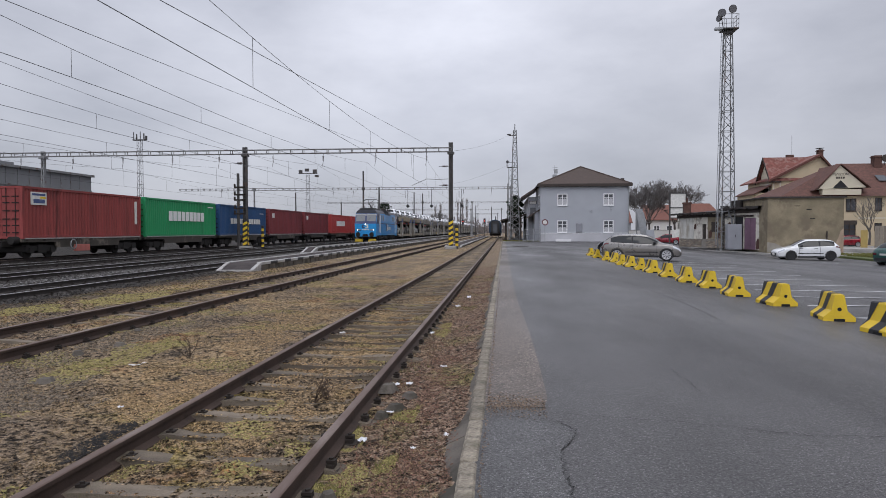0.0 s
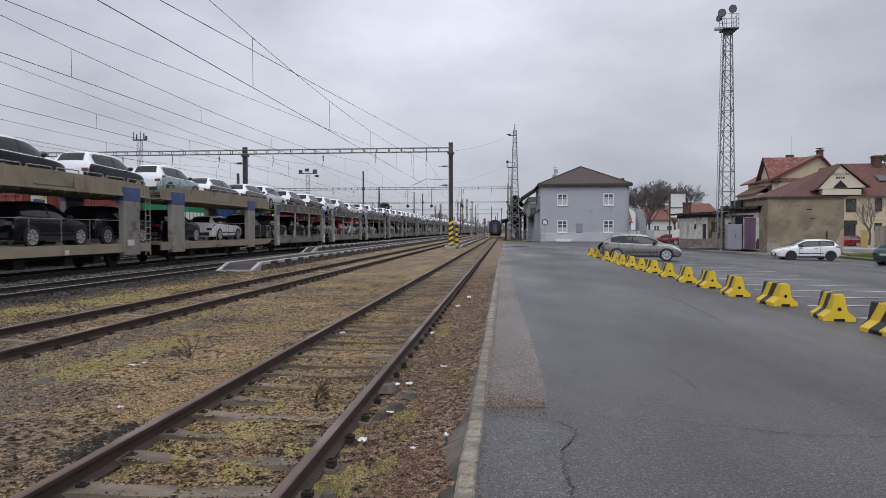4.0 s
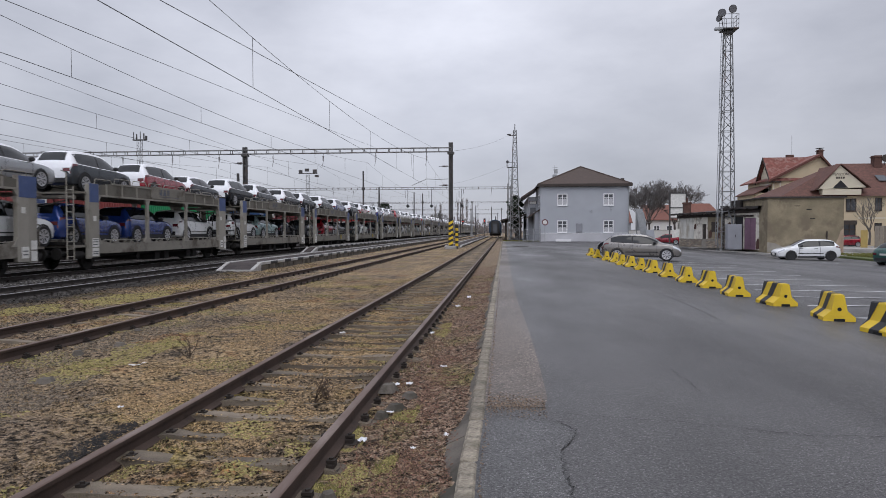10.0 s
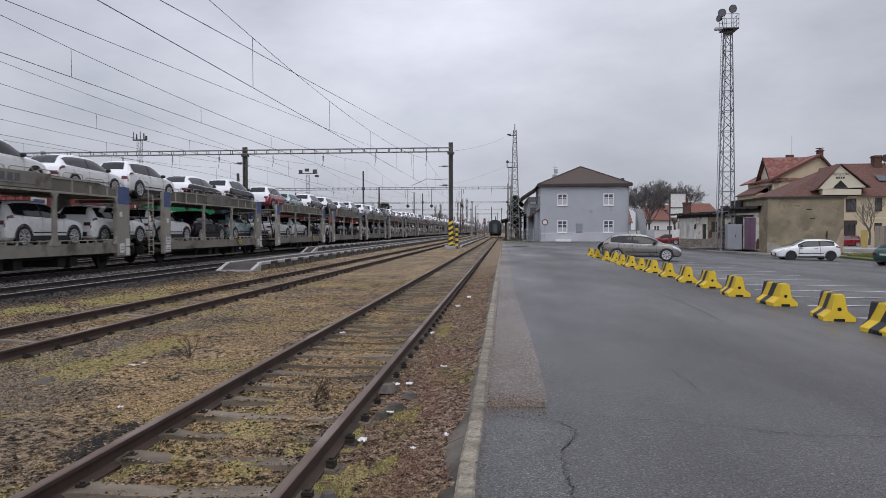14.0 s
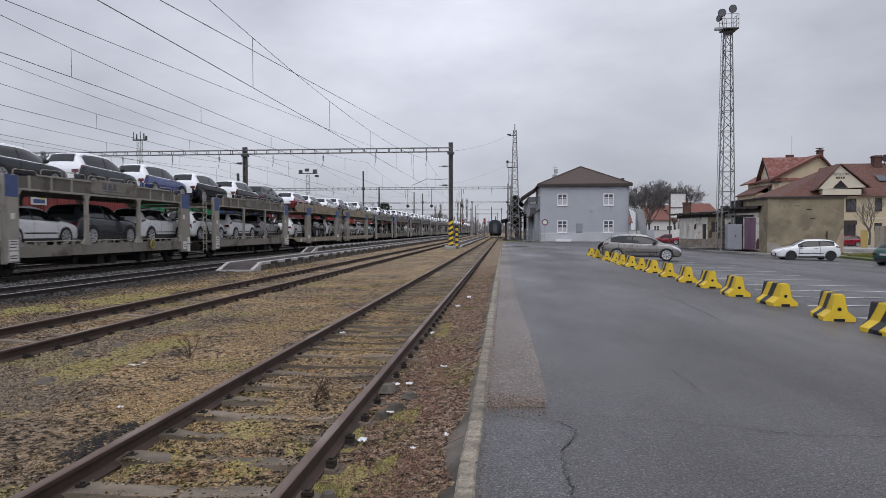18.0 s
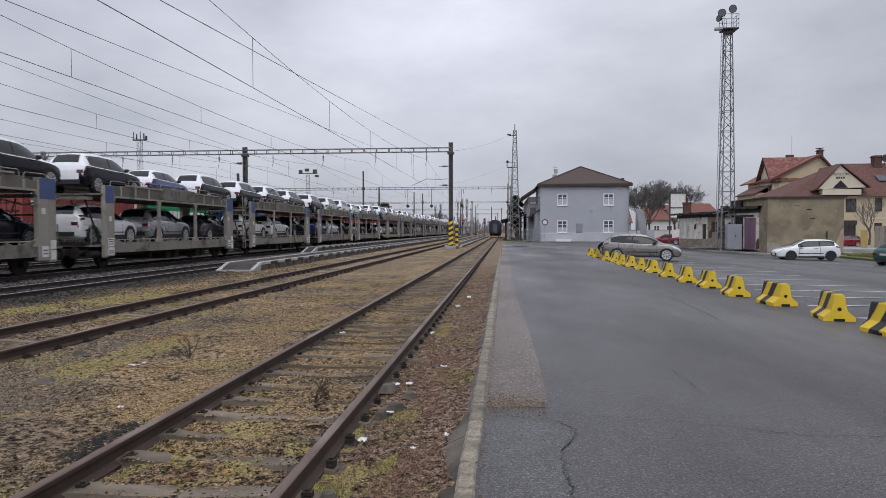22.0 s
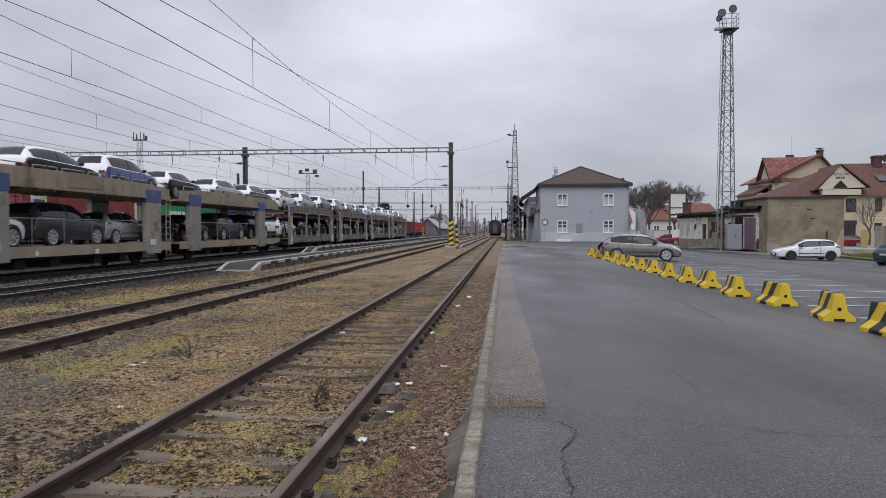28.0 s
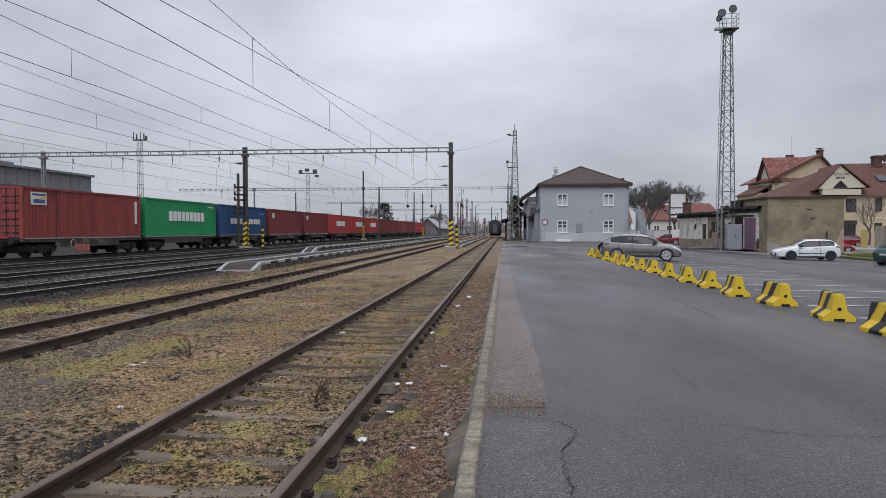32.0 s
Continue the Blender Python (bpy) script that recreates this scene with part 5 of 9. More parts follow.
    for y in np.arange(0.9, 13, 0.8):
        decks.box(-1.3, 1.3, y - 0.05, y + 0.05, 2.84, 2.94)
    d["deck"] = (decks, WAGON_GREY, "")
    gear = Shape().box(-1.0, 1.0, 0.5, 12.9, 0.50, 0.90).box(-0.55, 0.55, -1.15, 14.5, 0.55, 0.82)
    for y in (6.0, 6.9, 9.2, 9.9):
        gear.box(-1.15, 1.15, y - 0.22, y + 0.22, 0.22, 0.56)
    gear.tube((-1.1, 4.4, 0.45), (1.1, 4.4, 0.45), 0.16, 10)
    for y in (-0.9, 14.3):
        for x in (-0.88, 0.88):
            gear.tube((x, y, 0.98 - 0.3), (x, y + (0.9 if y < 0 else -0.9), 0.68), 0.09, 8)
            gear.disc((x, y, 0.68), "y", 0.22, 0.06, 12)
    for (y, e) in ((0.3, -1), (13.1, 1)):
        for s in (-1, 1):
            gear.tube((s * 1.18, y, 1.0), (s * 1.05, y + e * 0.75, 2.72), 0.04, 6)
            gear.tube((s * 0.6, y, 1.0), (s * 0.5, y + e * 0.8, 2.70), 0.03, 6)
            gear.path([(s * 0.95, y + e * 0.2, 0.95), (s * 1.0, y + e * 0.8, 0.72), (s * 0.8, y + e * 1.2, 0.55)], 0.035, 6)
            gear.tube((s * 1.12, y + e * 0.1, 0.62), (s * 1.12, y + e * 0.7, 0.62), 0.15, 10)
        gear.box(-1.12, 1.12, min(y, y + e * 0.9), max(y, y + e * 0.9), 1.0, 1.10)
        gear.tube((-1.1, y + e * 0.55, 1.55), (1.1, y + e * 0.55, 1.55), 0.03, 6).tube((-1.08, y + e * 0.75, 2.1), (1.08, y + e * 0.75, 2.1), 0.03, 6)
    d["underframe"] = (gear, UNDER, "black grimy underframe")
    rail = Shape()
    for s in (-1, 1):
        x = s * 1.36
        for k in range(9):
            y = 0.75 + k * 1.38
            z = 3.44 - 0.10 * (k in (0, 7)) - 0.16 * (k == 8)
            rail.path([(x, y, z - 0.12), (x, y + 0.04, z + 0.14), (x, y + 0.12, z + 0.19), (x, y + 1.10, z + 0.19), (x, y + 1.18, z + 0.14), (x, y + 1.22, z - 0.12)], 0.018, 5)
    d["guard_rail"] = (rail, POST_GREY, "pale steel hoop rails along the upper deck")
    ends = Shape()
    for y in (-0.35, 13.75):
        for s in (-1, 1):
            ends.path([(s * 1.22, y, 1.0), (s * 1.22, y, 1.75), (s * 0.75, y, 1.75), (s * 0.75, y, 1.0)], 0.022, 5)
        ends.box(-1.15, 1.15, y - 0.25, y + 0.25, 2.72, 2.84)
        ends.path([(-1.1, y, 2.7), (0, y - 0.1, 2.45), (1.1, y, 2.7)], 0.03, 5)
    d["end_frame"] = (ends, WAGON_GREY, "")
    return d


def open_shapes():
    """An open two-deck car wagon unit, 15.0 m long, with two broad posts a side."""
    d = {}
    sill = Shape()
    for s in (-1, 1):
        xs = sorted((s * 1.28, s * 1.39))
        sill.prism([(0.15, 1.0), (0.0, 0.88), (0.5, 0.70), (1.4, 0.63), (15.0, 0.63), (15.0, 1.0)], "x", xs[0], xs[1])
    d["sill"] = (sill, WAGON_TAN, "")
    fascia = Shape()
    for s in (-1, 1):
        xs = sorted((s * 1.30, s * 1.385))
        fascia.prism([(0.4, 3.06), (2.2, 2.98), (15.0, 3.02), (15.0, 3.48), (13.0, 3.60), (8.0, 3.66), (1.1, 3.62), (0.35, 3.28)], "x", xs[0], xs[1])
    d["fascia"] = (fascia, WAGON_TAN, "")
    ribs = Shape()
    for s in (-1, 1):
        xs = sorted((s * 1.38, s * 1.42))
        for k in range(20):
            y = 1.2 + k * 0.7
            if 7.4 < y < 9.5:
                continue
            ribs.box(xs[0], xs[1], y - 0.03, y + 0.03, 3.06, 3.58 - 0.08 * (y > 12))
        ribs.box(xs[0], xs[1], 0.5, 15.0, 2.97, 3.08)
        ribs.box(xs[0], xs[1], 7.4, 9.5, 3.12, 3.62)
    d["rib"] = (ribs, WAGON_TAN, "")
    post = Shape()
    blue = Shape()
    for s in (-1, 1):
        xs = sorted((s * 1.18, s * 1.44))
        for (y, w) in ((3.22, 1.12), (12.85, 1.25)):
            post.box(xs[0], xs[1], y, y + w, 0.50, 2.80, c=0.02)
            blue.box(xs[0] - 0.015, xs[1] + 0.015, y - 0.02, y + w + 0.02, 2.78, 3.36, c=0.015)
    d["post"] = (post, POST_GREY, "")
    d["blue_plate"] = (blue, POST_BLUE, "blue upper part of the post")
    cards = Shape()
    for y in (3.3, 13.0):
        cards.box(1.44, 1.446, y + 0.1, y + 0.6, 0.9, 1.15)
    cards.box(1.39, 1.396, 1.5, 1.85, 0.66, 0.92).box(1.39, 1.396, 5.6, 5.75, 0.68, 0.84).box(1.39, 1.396, 9.0, 9.25, 0.66, 0.82)
    d["placard"] = (cards, PLACARD, "pale stencilled placards")
    decks = Shape().box(-1.28, 1.28, 0.1, 15.2, 0.88, 0.96).box(-1.30, 1.30, 0.9, 15.0, 2.98, 3.04)
    for y in np.arange(1.2, 15, 0.8):
        decks.box(-1.29, 1.29, y - 0.05, y + 0.05, 2.90, 2.98)
    d["deck"] = (decks, WAGON_TAN, "")
    gear = Shape().box(-1.0, 1.0, 0.6, 14.6, 0.50, 0.88).box(-0.5, 0.5, -0.9, 15.6, 0.55, 0.82)
    for y in (5.2, 7.0, 9.6, 11.4):
        gear.box(-1.12, 1.12, y - 0.25, y + 0.25, 0.24, 0.56)
    for x in (-0.88, 0.88):
        gear.tube((x, -0.6, 0.74), (x, 0.2, 0.74), 0.09, 8)
        gear.disc((x, -0.6, 0.74), "y", 0.22, 0.06, 12)
    d["underframe"] = (gear, UNDER, "black grimy underframe")
    rail = Shape()
    for s in (-1, 1):
        x = s * 1.34
        for k in range(9):
            y = 0.9 + k * 1.55
            z = 3.6 - 0.05 * (k > 6)
            rail.path([(x, y, z - 0.1), (x, y + 0.05, z + 0.16), (x, y + 1.3, z + 0.16), (x, y + 1.35, z - 0.1)], 0.022, 4)
        rail.path([(x, 0.2, 1.0), (x, 0.2, 1.85), (x, 0.75, 1.85), (x, 0.75, 1.0)], 0.022, 4)
        for y in (2.0, 5.5, 7.2, 8.9, 10.6):
            rail.tube((x, y, 1.0), (x, y, 1.95), 0.012, 4)
        rail.tube((x, 2.0, 1.95), (x, 12.6, 1.95), 0.012, 4)
    d["guard_rail"] = (rail, POST_GREY, "thin grey hoop rails")
    return d


def wagon_wheel():
    sh = Shape().tube((-0.06, 0, 0), (0.06, 0, 0), 0.42, 20)
    sh.tube((0.06, 0, 0), (0.30, 0, 0), 0.13, 10).tube((-0.30, 0, 0), (-0.06, 0, 0), 0.13, 10)
    return sh.mesh("wheel", UNDER)


def ladder_shape(y):
    sh = Shape()
    for s in (-0.2, 0.2):
        sh.tube((1.34, y + s, 0.45), (1.34, y + s, 3.25), 0.025, 5)
    for k in range(10):
        sh.tube((1.34, y - 0.2, 0.6 + 0.28 * k), (1.34, y + 0.2, 0.6 + 0.28 * k), 0.018, 5)
    sh.path([(1.34, y - 0.2, 3.2), (1.34, y - 0.2, 3.75), (1.34, y - 0.5, 3.8)], 0.02, 5)
    return sh


def handwheel_shape(y):
    sh = Shape()
    for k in range(12):
        a, b = 2 * math.pi * k / 12, 2 * math.pi * (k + 1) / 12
        sh.tube((1.45, y + 0.2 * math.cos(a), 0.95 + 0.2 * math.sin(a)), (1.45, y + 0.2 * math.cos(b), 0.95 + 0.2 * math.sin(b)), 0.022, 5)
    sh.tube((1.45, y - 0.2, 0.95), (1.45, y + 0.2, 0.95), 0.015, 4).tube((1.45, y, 0.75), (1.45, y, 1.15), 0.015, 4)
    return sh


WHEEL = wagon_wheel()


def islands(sh):
    """One shape for each separate piece of a shape."""
    root = list(range(len(sh.v)))

    def find(i):
        while root[i] != i:
            root[i] = root[root[i]]
            i = root[i]
        return i
    for f in sh.f:
        for i in f[1:]:
            root[find(i)] = find(f[0])
    groups = {}
    for f in sh.f:
        groups.setdefault(find(f[0]), []).append(f)
    out = []
    for faces in groups.values():
        ids = sorted({i for f in faces for i in f})
        back = {i: k for k, i in enumerate(ids)}
        out.append(Shape().add([sh.v[i] for i in ids], [tuple(back[i] for i in f) for f in faces]))
    return out


SINGLE = ("sill", "fascia", "end_post", "post", "middle_post", "blue_plate", "name_panel", "placard")


def wagon_meshes(shapes, stretch):
    out = []
    for k, (sh, mats, lab) in shapes.items():
        sh.v = [(x, y * stretch, z * 1.03) for x, y, z in sh.v]
        if k == "end_frame":
            for e in (-1, 1):
                end = Shape()
                for piece in islands(sh):
                    if (piece.v[0][1] - 6.5) * e > 0:
                        end.moved(piece, Matrix.Identity(4))
                out.append((k, end.mesh(k, mats), lab))
            continue
        if k not in SINGLE:
            out.append((k, sh.mesh(k, mats), lab))
            continue
        far = Shape()
        for piece in islands(sh):
            if max(p[0] for p in piece.v) > 0:
                out.append((k, piece.mesh(k, mats), lab))
            else:
                far.moved(piece, Matrix.Identity(4))
        if k != "placard":
            out.append(("far_side_" + k, far.mesh(k, mats), lab))
    return out


ENCLOSED = wagon_meshes(enclosed_shapes(), 1.0)
OPEN = wagon_meshes(open_shapes(), 1.015)
LADDER = {"B": ladder_shape(-0.75).mesh("ladder", POST_GREY), "A": ladder_shape(15.15).mesh("ladder", POST_GREY)}
HANDWHEEL = handwheel_shape(9.6).mesh("hand_wheel", FADED_YELLOW)

TRAIN_X = -17.6
MOVING = []  # (thing, y of its origin at second 0, turned)


def make_wagon(meshes, p, label, ladder=None, turned=False, wheels=(1.1, 12.3), hand=False):
    w = thing("car_carrier_wagon", label, "railway wagon", "wagons of the car train")
    for k, me, lab in meshes:
        o = part(k, me, None, w, lab)
        if k.startswith("far_side"):
            o["kind"] = "stuff"
    for y in wheels:
        for s in (-0.75, 0.75):
            part("wheel", WHEEL, None, w, m=pose(s, y, 0.42))
    if ladder:
        part("ladder", LADDER[ladder], None, w, "narrow steel ladder")
    if hand:
        part("hand_wheel", HANDWHEEL, None, w, "yellow brake hand wheel")
    MOVING.append((w, p, turned))


LAB_B = "dusty grey two-deck car carrier wagon with blue-topped posts"
LAB_A = "tan open two-deck car carrier wagon with broad blue-topped posts"
PAIRS = [(103.5, "A"), (135.8, "B"), (167.7, "B"), (200.35, "B"), (231.9, "B"), (263.65, "B"), (296.1, "B"), (327.8, "B"), (360.1, "B"), (392.1, "B"), (424.0, "B"), (455.1, "A"), (488.4, "B"), (520.6, "B"), (552.8, "B"), (584.5, "A"), (617.7, "B"), (648.5, "A"), (682.0, "B"), (714.2, "B")]
for i, (p, kind) in enumerate(PAIRS):
    if kind == "B":
        make_wagon(ENCLOSED, p, LAB_B, hand=i % 2 == 0)
        make_wagon(ENCLOSED, p + 16.07, LAB_B, ladder="B", hand=i % 2 == 1)
    else:
        make_wagon(OPEN, p, LAB_A, ladder="A", wheels=(2.2, 13.2))
        make_wagon(OPEN, p + 31.6, LAB_A, turned=True, wheels=(2.2, 13.2))

UPPER = """0.2k 5.8k 11.5k 17.3t 22.8g 28.2g|-0.3w 5.0k 10.4k 15.5w 20.8g 26.1w|0.3t 5.5k 10.3k 15.2k 20.6t 26.1k|-0.5k 4.8k 9.9k 15.5k 20.8k 25.4t|-0.3k 4.8k 10.7s 16.1g 21.5r 26.2g|-0.5k 4.2g 10.0k 14.7k 20.6k 26.0b
-0.1k 5.3r 10.7w 15.8b 20.6w 25.5k|-0.5r 4.6w 9.5w 14.3w 20.0k 25.5k|0.1r 5.0t 10.7k 16.0k 21.3k 26.4k|0.9s 6.1k 11.1k 15.5g 20.4k 26.5r|-0.1g 5.1g 10.0b 15.3k 20.8k 25.9g|1.4r 6.3k 11.6w 16.3k 20.6t 26.1k
-0.7s 5.4k 10.8k 15.7k 20.7b 26.3k|-0.2k 5.1b 10.3k 15.8k 20.7k 25.8k|-0.3k 5.5t 10.8w 15.6w 20.5k 25.8k|1.0b 6.2k 11.5s 16.8k 22.0b 27.5k|-0.2s 5.3k 10.6w 15.5k 20.0k 25.3r|0.4k 5.9k 10.8b 16.2k 21.7s 27.0k
-0.4w 5.2s 10.9k 16.3r 21.2k 25.9k|-0.3w 5.3s 10.5w 15.7w 20.2k 25.4r"""
LOWER = """1.1t 7.2k 11.8k 17.3k 23.1w 28.4k|0.1k 5.0k 9.6k 15.8s 20.8r 25.4w|-0.3s 5.7s 10.8k 15.6k 20.4g 26.1k|0.2s 4.5k 9.5t 15.2k 21.2k 26.3k|0.2k 5.5w 10.8w 15.3b 19.9b 24.8w|-0.2w 4.4t 9.1k 15.2g 21.1r 25.8s
0.5g 5.2w 10.2g 15.1k 19.8k 24.8w|1.1w 6.7w 11.5w 16.1w 20.6k 25.4t|0.6w 5.4w 10.0k 15.1w 20.2k 25.3g|1.1w 6.0k 10.9s 15.6k 20.4t 25.6w|0.5w 5.0g 9.6w 14.8w 19.8w 25.1s|0.9w 7.0k 11.4w 16.1w 20.6s 25.6w
-0.6t 5.2k 9.9k 16.1k 20.8k 25.6k|-0.6w 4.7s 10.3g 16.3w 21.5w 26.1k|0.8b 5.5w 10.1k 15.5s 20.3k 25.6k|1.9w 7.4w 11.9k 17.9k 22.5k 27.4k|-0.1b 5.0k 10.0w 15.3k 20.3k 25.4k|1.6w 6.4g 10.8s 17.1k 21.8g 26.2k
-0.6w 4.0k 8.6k 13.2k 19.6k 24.8k|0.9k 6.2s 10.8k 15.6k 20.9k 25.3s"""


def load_cars():
    rk = random.Random(12)
    proto = {}
    for deck, text in (("u", UPPER), ("l", LOWER)):
        for k, ((p, kind), row) in enumerate(zip(PAIRS, text.replace("\n", "|").split("|"))):
            for item in row.split():
                off, col = float(item[:-1]), item[-1]
                model = rk.choices(("suv", "estate", "hatch"), (0.72, 0.14, 0.14) if col in "ktwb" else (0.5, 0.3, 0.2))[0]
                film = deck == "u" and rk.random() < (0.99 if col in "kwt" else 0.85)
                key = (model, col, film, deck)
                if deck == "u":
                    z = 3.11 if kind == "B" else 3.22
                else:
                    z = 1.013 if kind == "B" else 0.993
                lab = "new %s %s%s on %s deck" % (COLOUR_WORD[col], KIND_WORD[model], " in white film" if film else "", "upper" if deck == "u" else "lower")
                if key not in proto:
                    car = proto[key] = make_car(model, col, film, lab, "cars on the train")
                else:
                    car = copy_thing(proto[key], Matrix.Identity(4))
                car["z"] = z
                MOVING.append((car, p + off, False))


load_cars()


# ---- locomotive ----
LOCO_BLUE = material("loco_blue", (0.020, 0.275, 0.62), 0.4, vary=0.14, scale=1.2, fine=30, bump=0.08, spots=(0.015, 0.18, 0.44), spot_scale=0.8, spot_at=0.66, coat=0.3)
LOCO_NAVY = material("loco_navy", (0.028, 0.04, 0.11), 0.45, vary=0.2, scale=1.5, bump=0.08, coat=0.2)
LOCO_ROOF = material("loco_roof_grey", (0.060, 0.063, 0.078), 0.5, 0.3, vary=0.25, scale=1.5, bump=0.15, spots=(0.07, 0.065, 0.06), spot_scale=1.0)
PLOUGH_YELLOW = material("grimy_yellow_plough", (0.50, 0.34, 0.02), 0.65, vary=0.35, scale=3, fine=40, bump=0.2, spots=(0.12, 0.09, 0.04), spot_scale=1.8, spot_at=0.58)
LOCO_CREAM = material("cream_logo_paint", (0.62, 0.60, 0.50), 0.5, vary=0.08, bump=0)


def build_loco():
    lo = thing("electric_locomotive", "blue electric freight locomotive with ribbed sides and lit headlights", "locomotive")
    L = 16.8
    outline = [(0.30, 0.93), (0.02, 1.30), (0.0, 2.42), (0.16, 2.55), (0.62, 3.78), (L - 0.62, 3.78), (L - 0.16, 2.55), (L, 2.42), (L - 0.02, 1.30), (L - 0.30, 0.93)]
    part("body", Shape().prism(outline, "x", -1.38, 1.38), LOCO_BLUE, lo, "bright blue steel body")
    navy = Shape()
    for e in (0, 1):
        k = lambda y: y if e == 0 else L - y
        for s in (-1, 1):
            x = s * 1.384
            pts = [(k(0.0), 2.44), (k(0.16), 2.56), (k(0.61), 3.77), (k(2.5), 3.77), (k(2.5), 2.44)]
            navy.add([(x, y, z) for y, z in pts], [tuple(range(5)) if (s > 0) == (e == 0) else tuple(range(5))[::-1]])
        a = [(-1.36, k(-0.004), 2.44), (1.36, k(-0.004), 2.44), (1.36, k(0.156), 2.57), (-1.36, k(0.156), 2.57), (1.36, k(0.606), 3.77), (-1.36, k(0.606), 3.77)]
        navy.add(a, [(0, 1, 2, 3), (3, 2, 4, 5)])
    navy.box(-1.386, 1.386, 2.5, L - 2.5, 2.42, 2.52)
    part("cab_band", navy, LOCO_NAVY, lo, "dark navy cab surround and stripe")
    roof = Shape()
    prof = [(-1.38, 3.78), (1.38, 3.78), (1.24, 4.02), (1.0, 4.22), (-1.0, 4.22), (-1.24, 4.02)]
    roof.prism(prof, "y", 0.62, L - 0.62)
    roof.box(-0.75, 0.75, 2.4, L - 2.4, 4.22, 4.32)
    part("roof", roof, LOCO_ROOF, lo, "grey equipment roof")
    part("cooling_unit", Shape().box(-0.95, 0.95, 0.75, 2.1, 4.16, 4.42, c=0.05).box(-0.8, 0.8, 0.9, 1.9, 4.42, 4.46), BLACK_PAINT, lo, "black air conditioning unit over the cab")
    grill = Shape()
    for (a, b) in ((6.45, 8.35), (8.5, 10.4)):
        for s in (-1, 1):
            grill.add([(s * 1.43, a, 3.66), (s * 1.43, b, 3.66), (s * 1.06, b, 4.32), (s * 1.06, a, 4.32)], [(0, 1, 2, 3) if s > 0 else (3, 2, 1, 0)], 0)
            for k in range(8):
                z, x = 3.69 + k * 0.08, s * (1.43 - 0.045 * k)
                grill.box(min(x, x + s * 0.05), max(x, x + s * 0.05), a, b, z, z + 0.03, 1)
            for y in (a, b):
                grill.tube((s * 1.44, y, 3.64), (s * 1.06, y, 4.34), 0.035, 4, mat=1)
    part("roof_louvres", grill, [HOLE, LOCO_ROOF], lo, "black roof louvres")
    ribs = Shape()
    for s in (-1, 1):
        xs = sorted((s * 1.37, s * 1.42))
        for k in range(12):
            z = 1.16 + k * 0.105
            ribs.box(xs[0], xs[1], 2.80, 14.5, z, z + 0.055)
        for k in range(11):
            z = 2.56 + k * 0.105
            ribs.box(xs[0], xs[1], 2.80, 14.5, z, z + 0.055)
    for e in (0, 1):
        y0, y1 = (0.55, 1.55) if e == 0 else (L - 1.55, L - 0.55)
        for k in range(12):
            z = 1.16 + k * 0.105
            ribs.box(1.37, 1.40, y0, y1, z, z + 0.05)
    part("side_ribs", ribs, LOCO_BLUE, lo, "horizontal ribs along the blue side")
    for y in (3.8, 5.15, 12.25, 13.6):
        for s in (-1, 1):
            x = s * 1.425
            ring = Shape()
            n = 20
            for r, xx in ((0.40, x), (0.34, x + s * 0.012)):
                ring.v += [(xx, y + 0.80 * r * math.cos(2 * math.pi * k / n), 3.22 + r * math.sin(2 * math.pi * k / n)) for k in range(n)]
            ring.f = [(k, (k + 1) % n, n + (k + 1) % n, n + k) for k in range(n)]
            ring.m = [0] * n
            w = part("round_window", ring, GALV, lo, "oval porthole window in a grey ring")
            pane = Shape().add([(x + s * 0.006, y + 0.272 * math.cos(2 * math.pi * k / n), 3.22 + 0.34 * math.sin(2 * math.pi * k / n)) for k in range(n)], [tuple(range(n)) if s > 0 else tuple(range(n))[::-1]])
            part("pane", pane, CAR_GLASS, w)
    for e in (0, 1):
        k = (lambda y: y) if e == 0 else (lambda y: L - y)
        for s in (-1, 1):
            x = s * 1.388
            ys = sorted((k(1.72), k(2.32)))
            door = part("door", Shape().box(min(x, x - s * 0.02), max(x, x - s * 0.02), ys[0], ys[1], 1.30, 3.62), LOCO_NAVY if e == 0 else LOCO_BLUE, lo, "cab side door")
            part("door_window", Shape().box(min(x, x + s * 0.006), max(x, x + s * 0.006), ys[0] + 0.1, ys[1] - 0.1, 2.62, 3.45), CAR_GLASS, door)
            hr = Shape()
            for yy in (k(1.60), k(2.44)):
                hr.path([(x, yy, 1.25), (x + s * 0.09, yy, 1.32), (x + s * 0.09, yy, 3.55), (x, yy, 3.62)], 0.022, 5)
            part("handrail", hr, WHITE_PAINT, lo, "pale door handrails")
            ys = sorted((k(0.92), k(1.45)))
            part("side_window", Shape().box(min(x, x + s * 0.006), max(x, x + s * 0.006), ys[0], ys[1], 2.72, 3.48), CAR_GLASS, lo)
            part("step", Shape().box(s * 1.1 - 0.15, s * 1.1 + 0.15, *sorted((k(1.8), k(2.3))), 0.75, 0.95), UNDER, lo)
            # windscreens lie on the sloped cab front
            f = k(0.0)
            d = 1 if e == 0 else -1
            lo_y, hi_y = k(0.235) - d * 0.012, k(0.565) - d * 0.012
            xa, xb = sorted((s * 0.10, s * 1.26))
            fr = part("windscreen_frame", Shape().add([(xa - 0.05, k(0.21) - d * 0.006, 2.69), (xb + 0.05, k(0.21) - d * 0.006, 2.69), (xb + 0.05, k(0.585) - d * 0.006, 3.70), (xa - 0.05, k(0.585) - d * 0.006, 3.70)], [(0, 1, 2, 3)]), PLACARD, lo, "pale windscreen frame")
            part("windscreen", Shape().add([(xa, lo_y, 2.76), (xb, lo_y, 2.76), (xb, hi_y, 3.64), (xa, hi_y, 3.64)], [(0, 1, 2, 3)]), CAB_GLASS, fr)
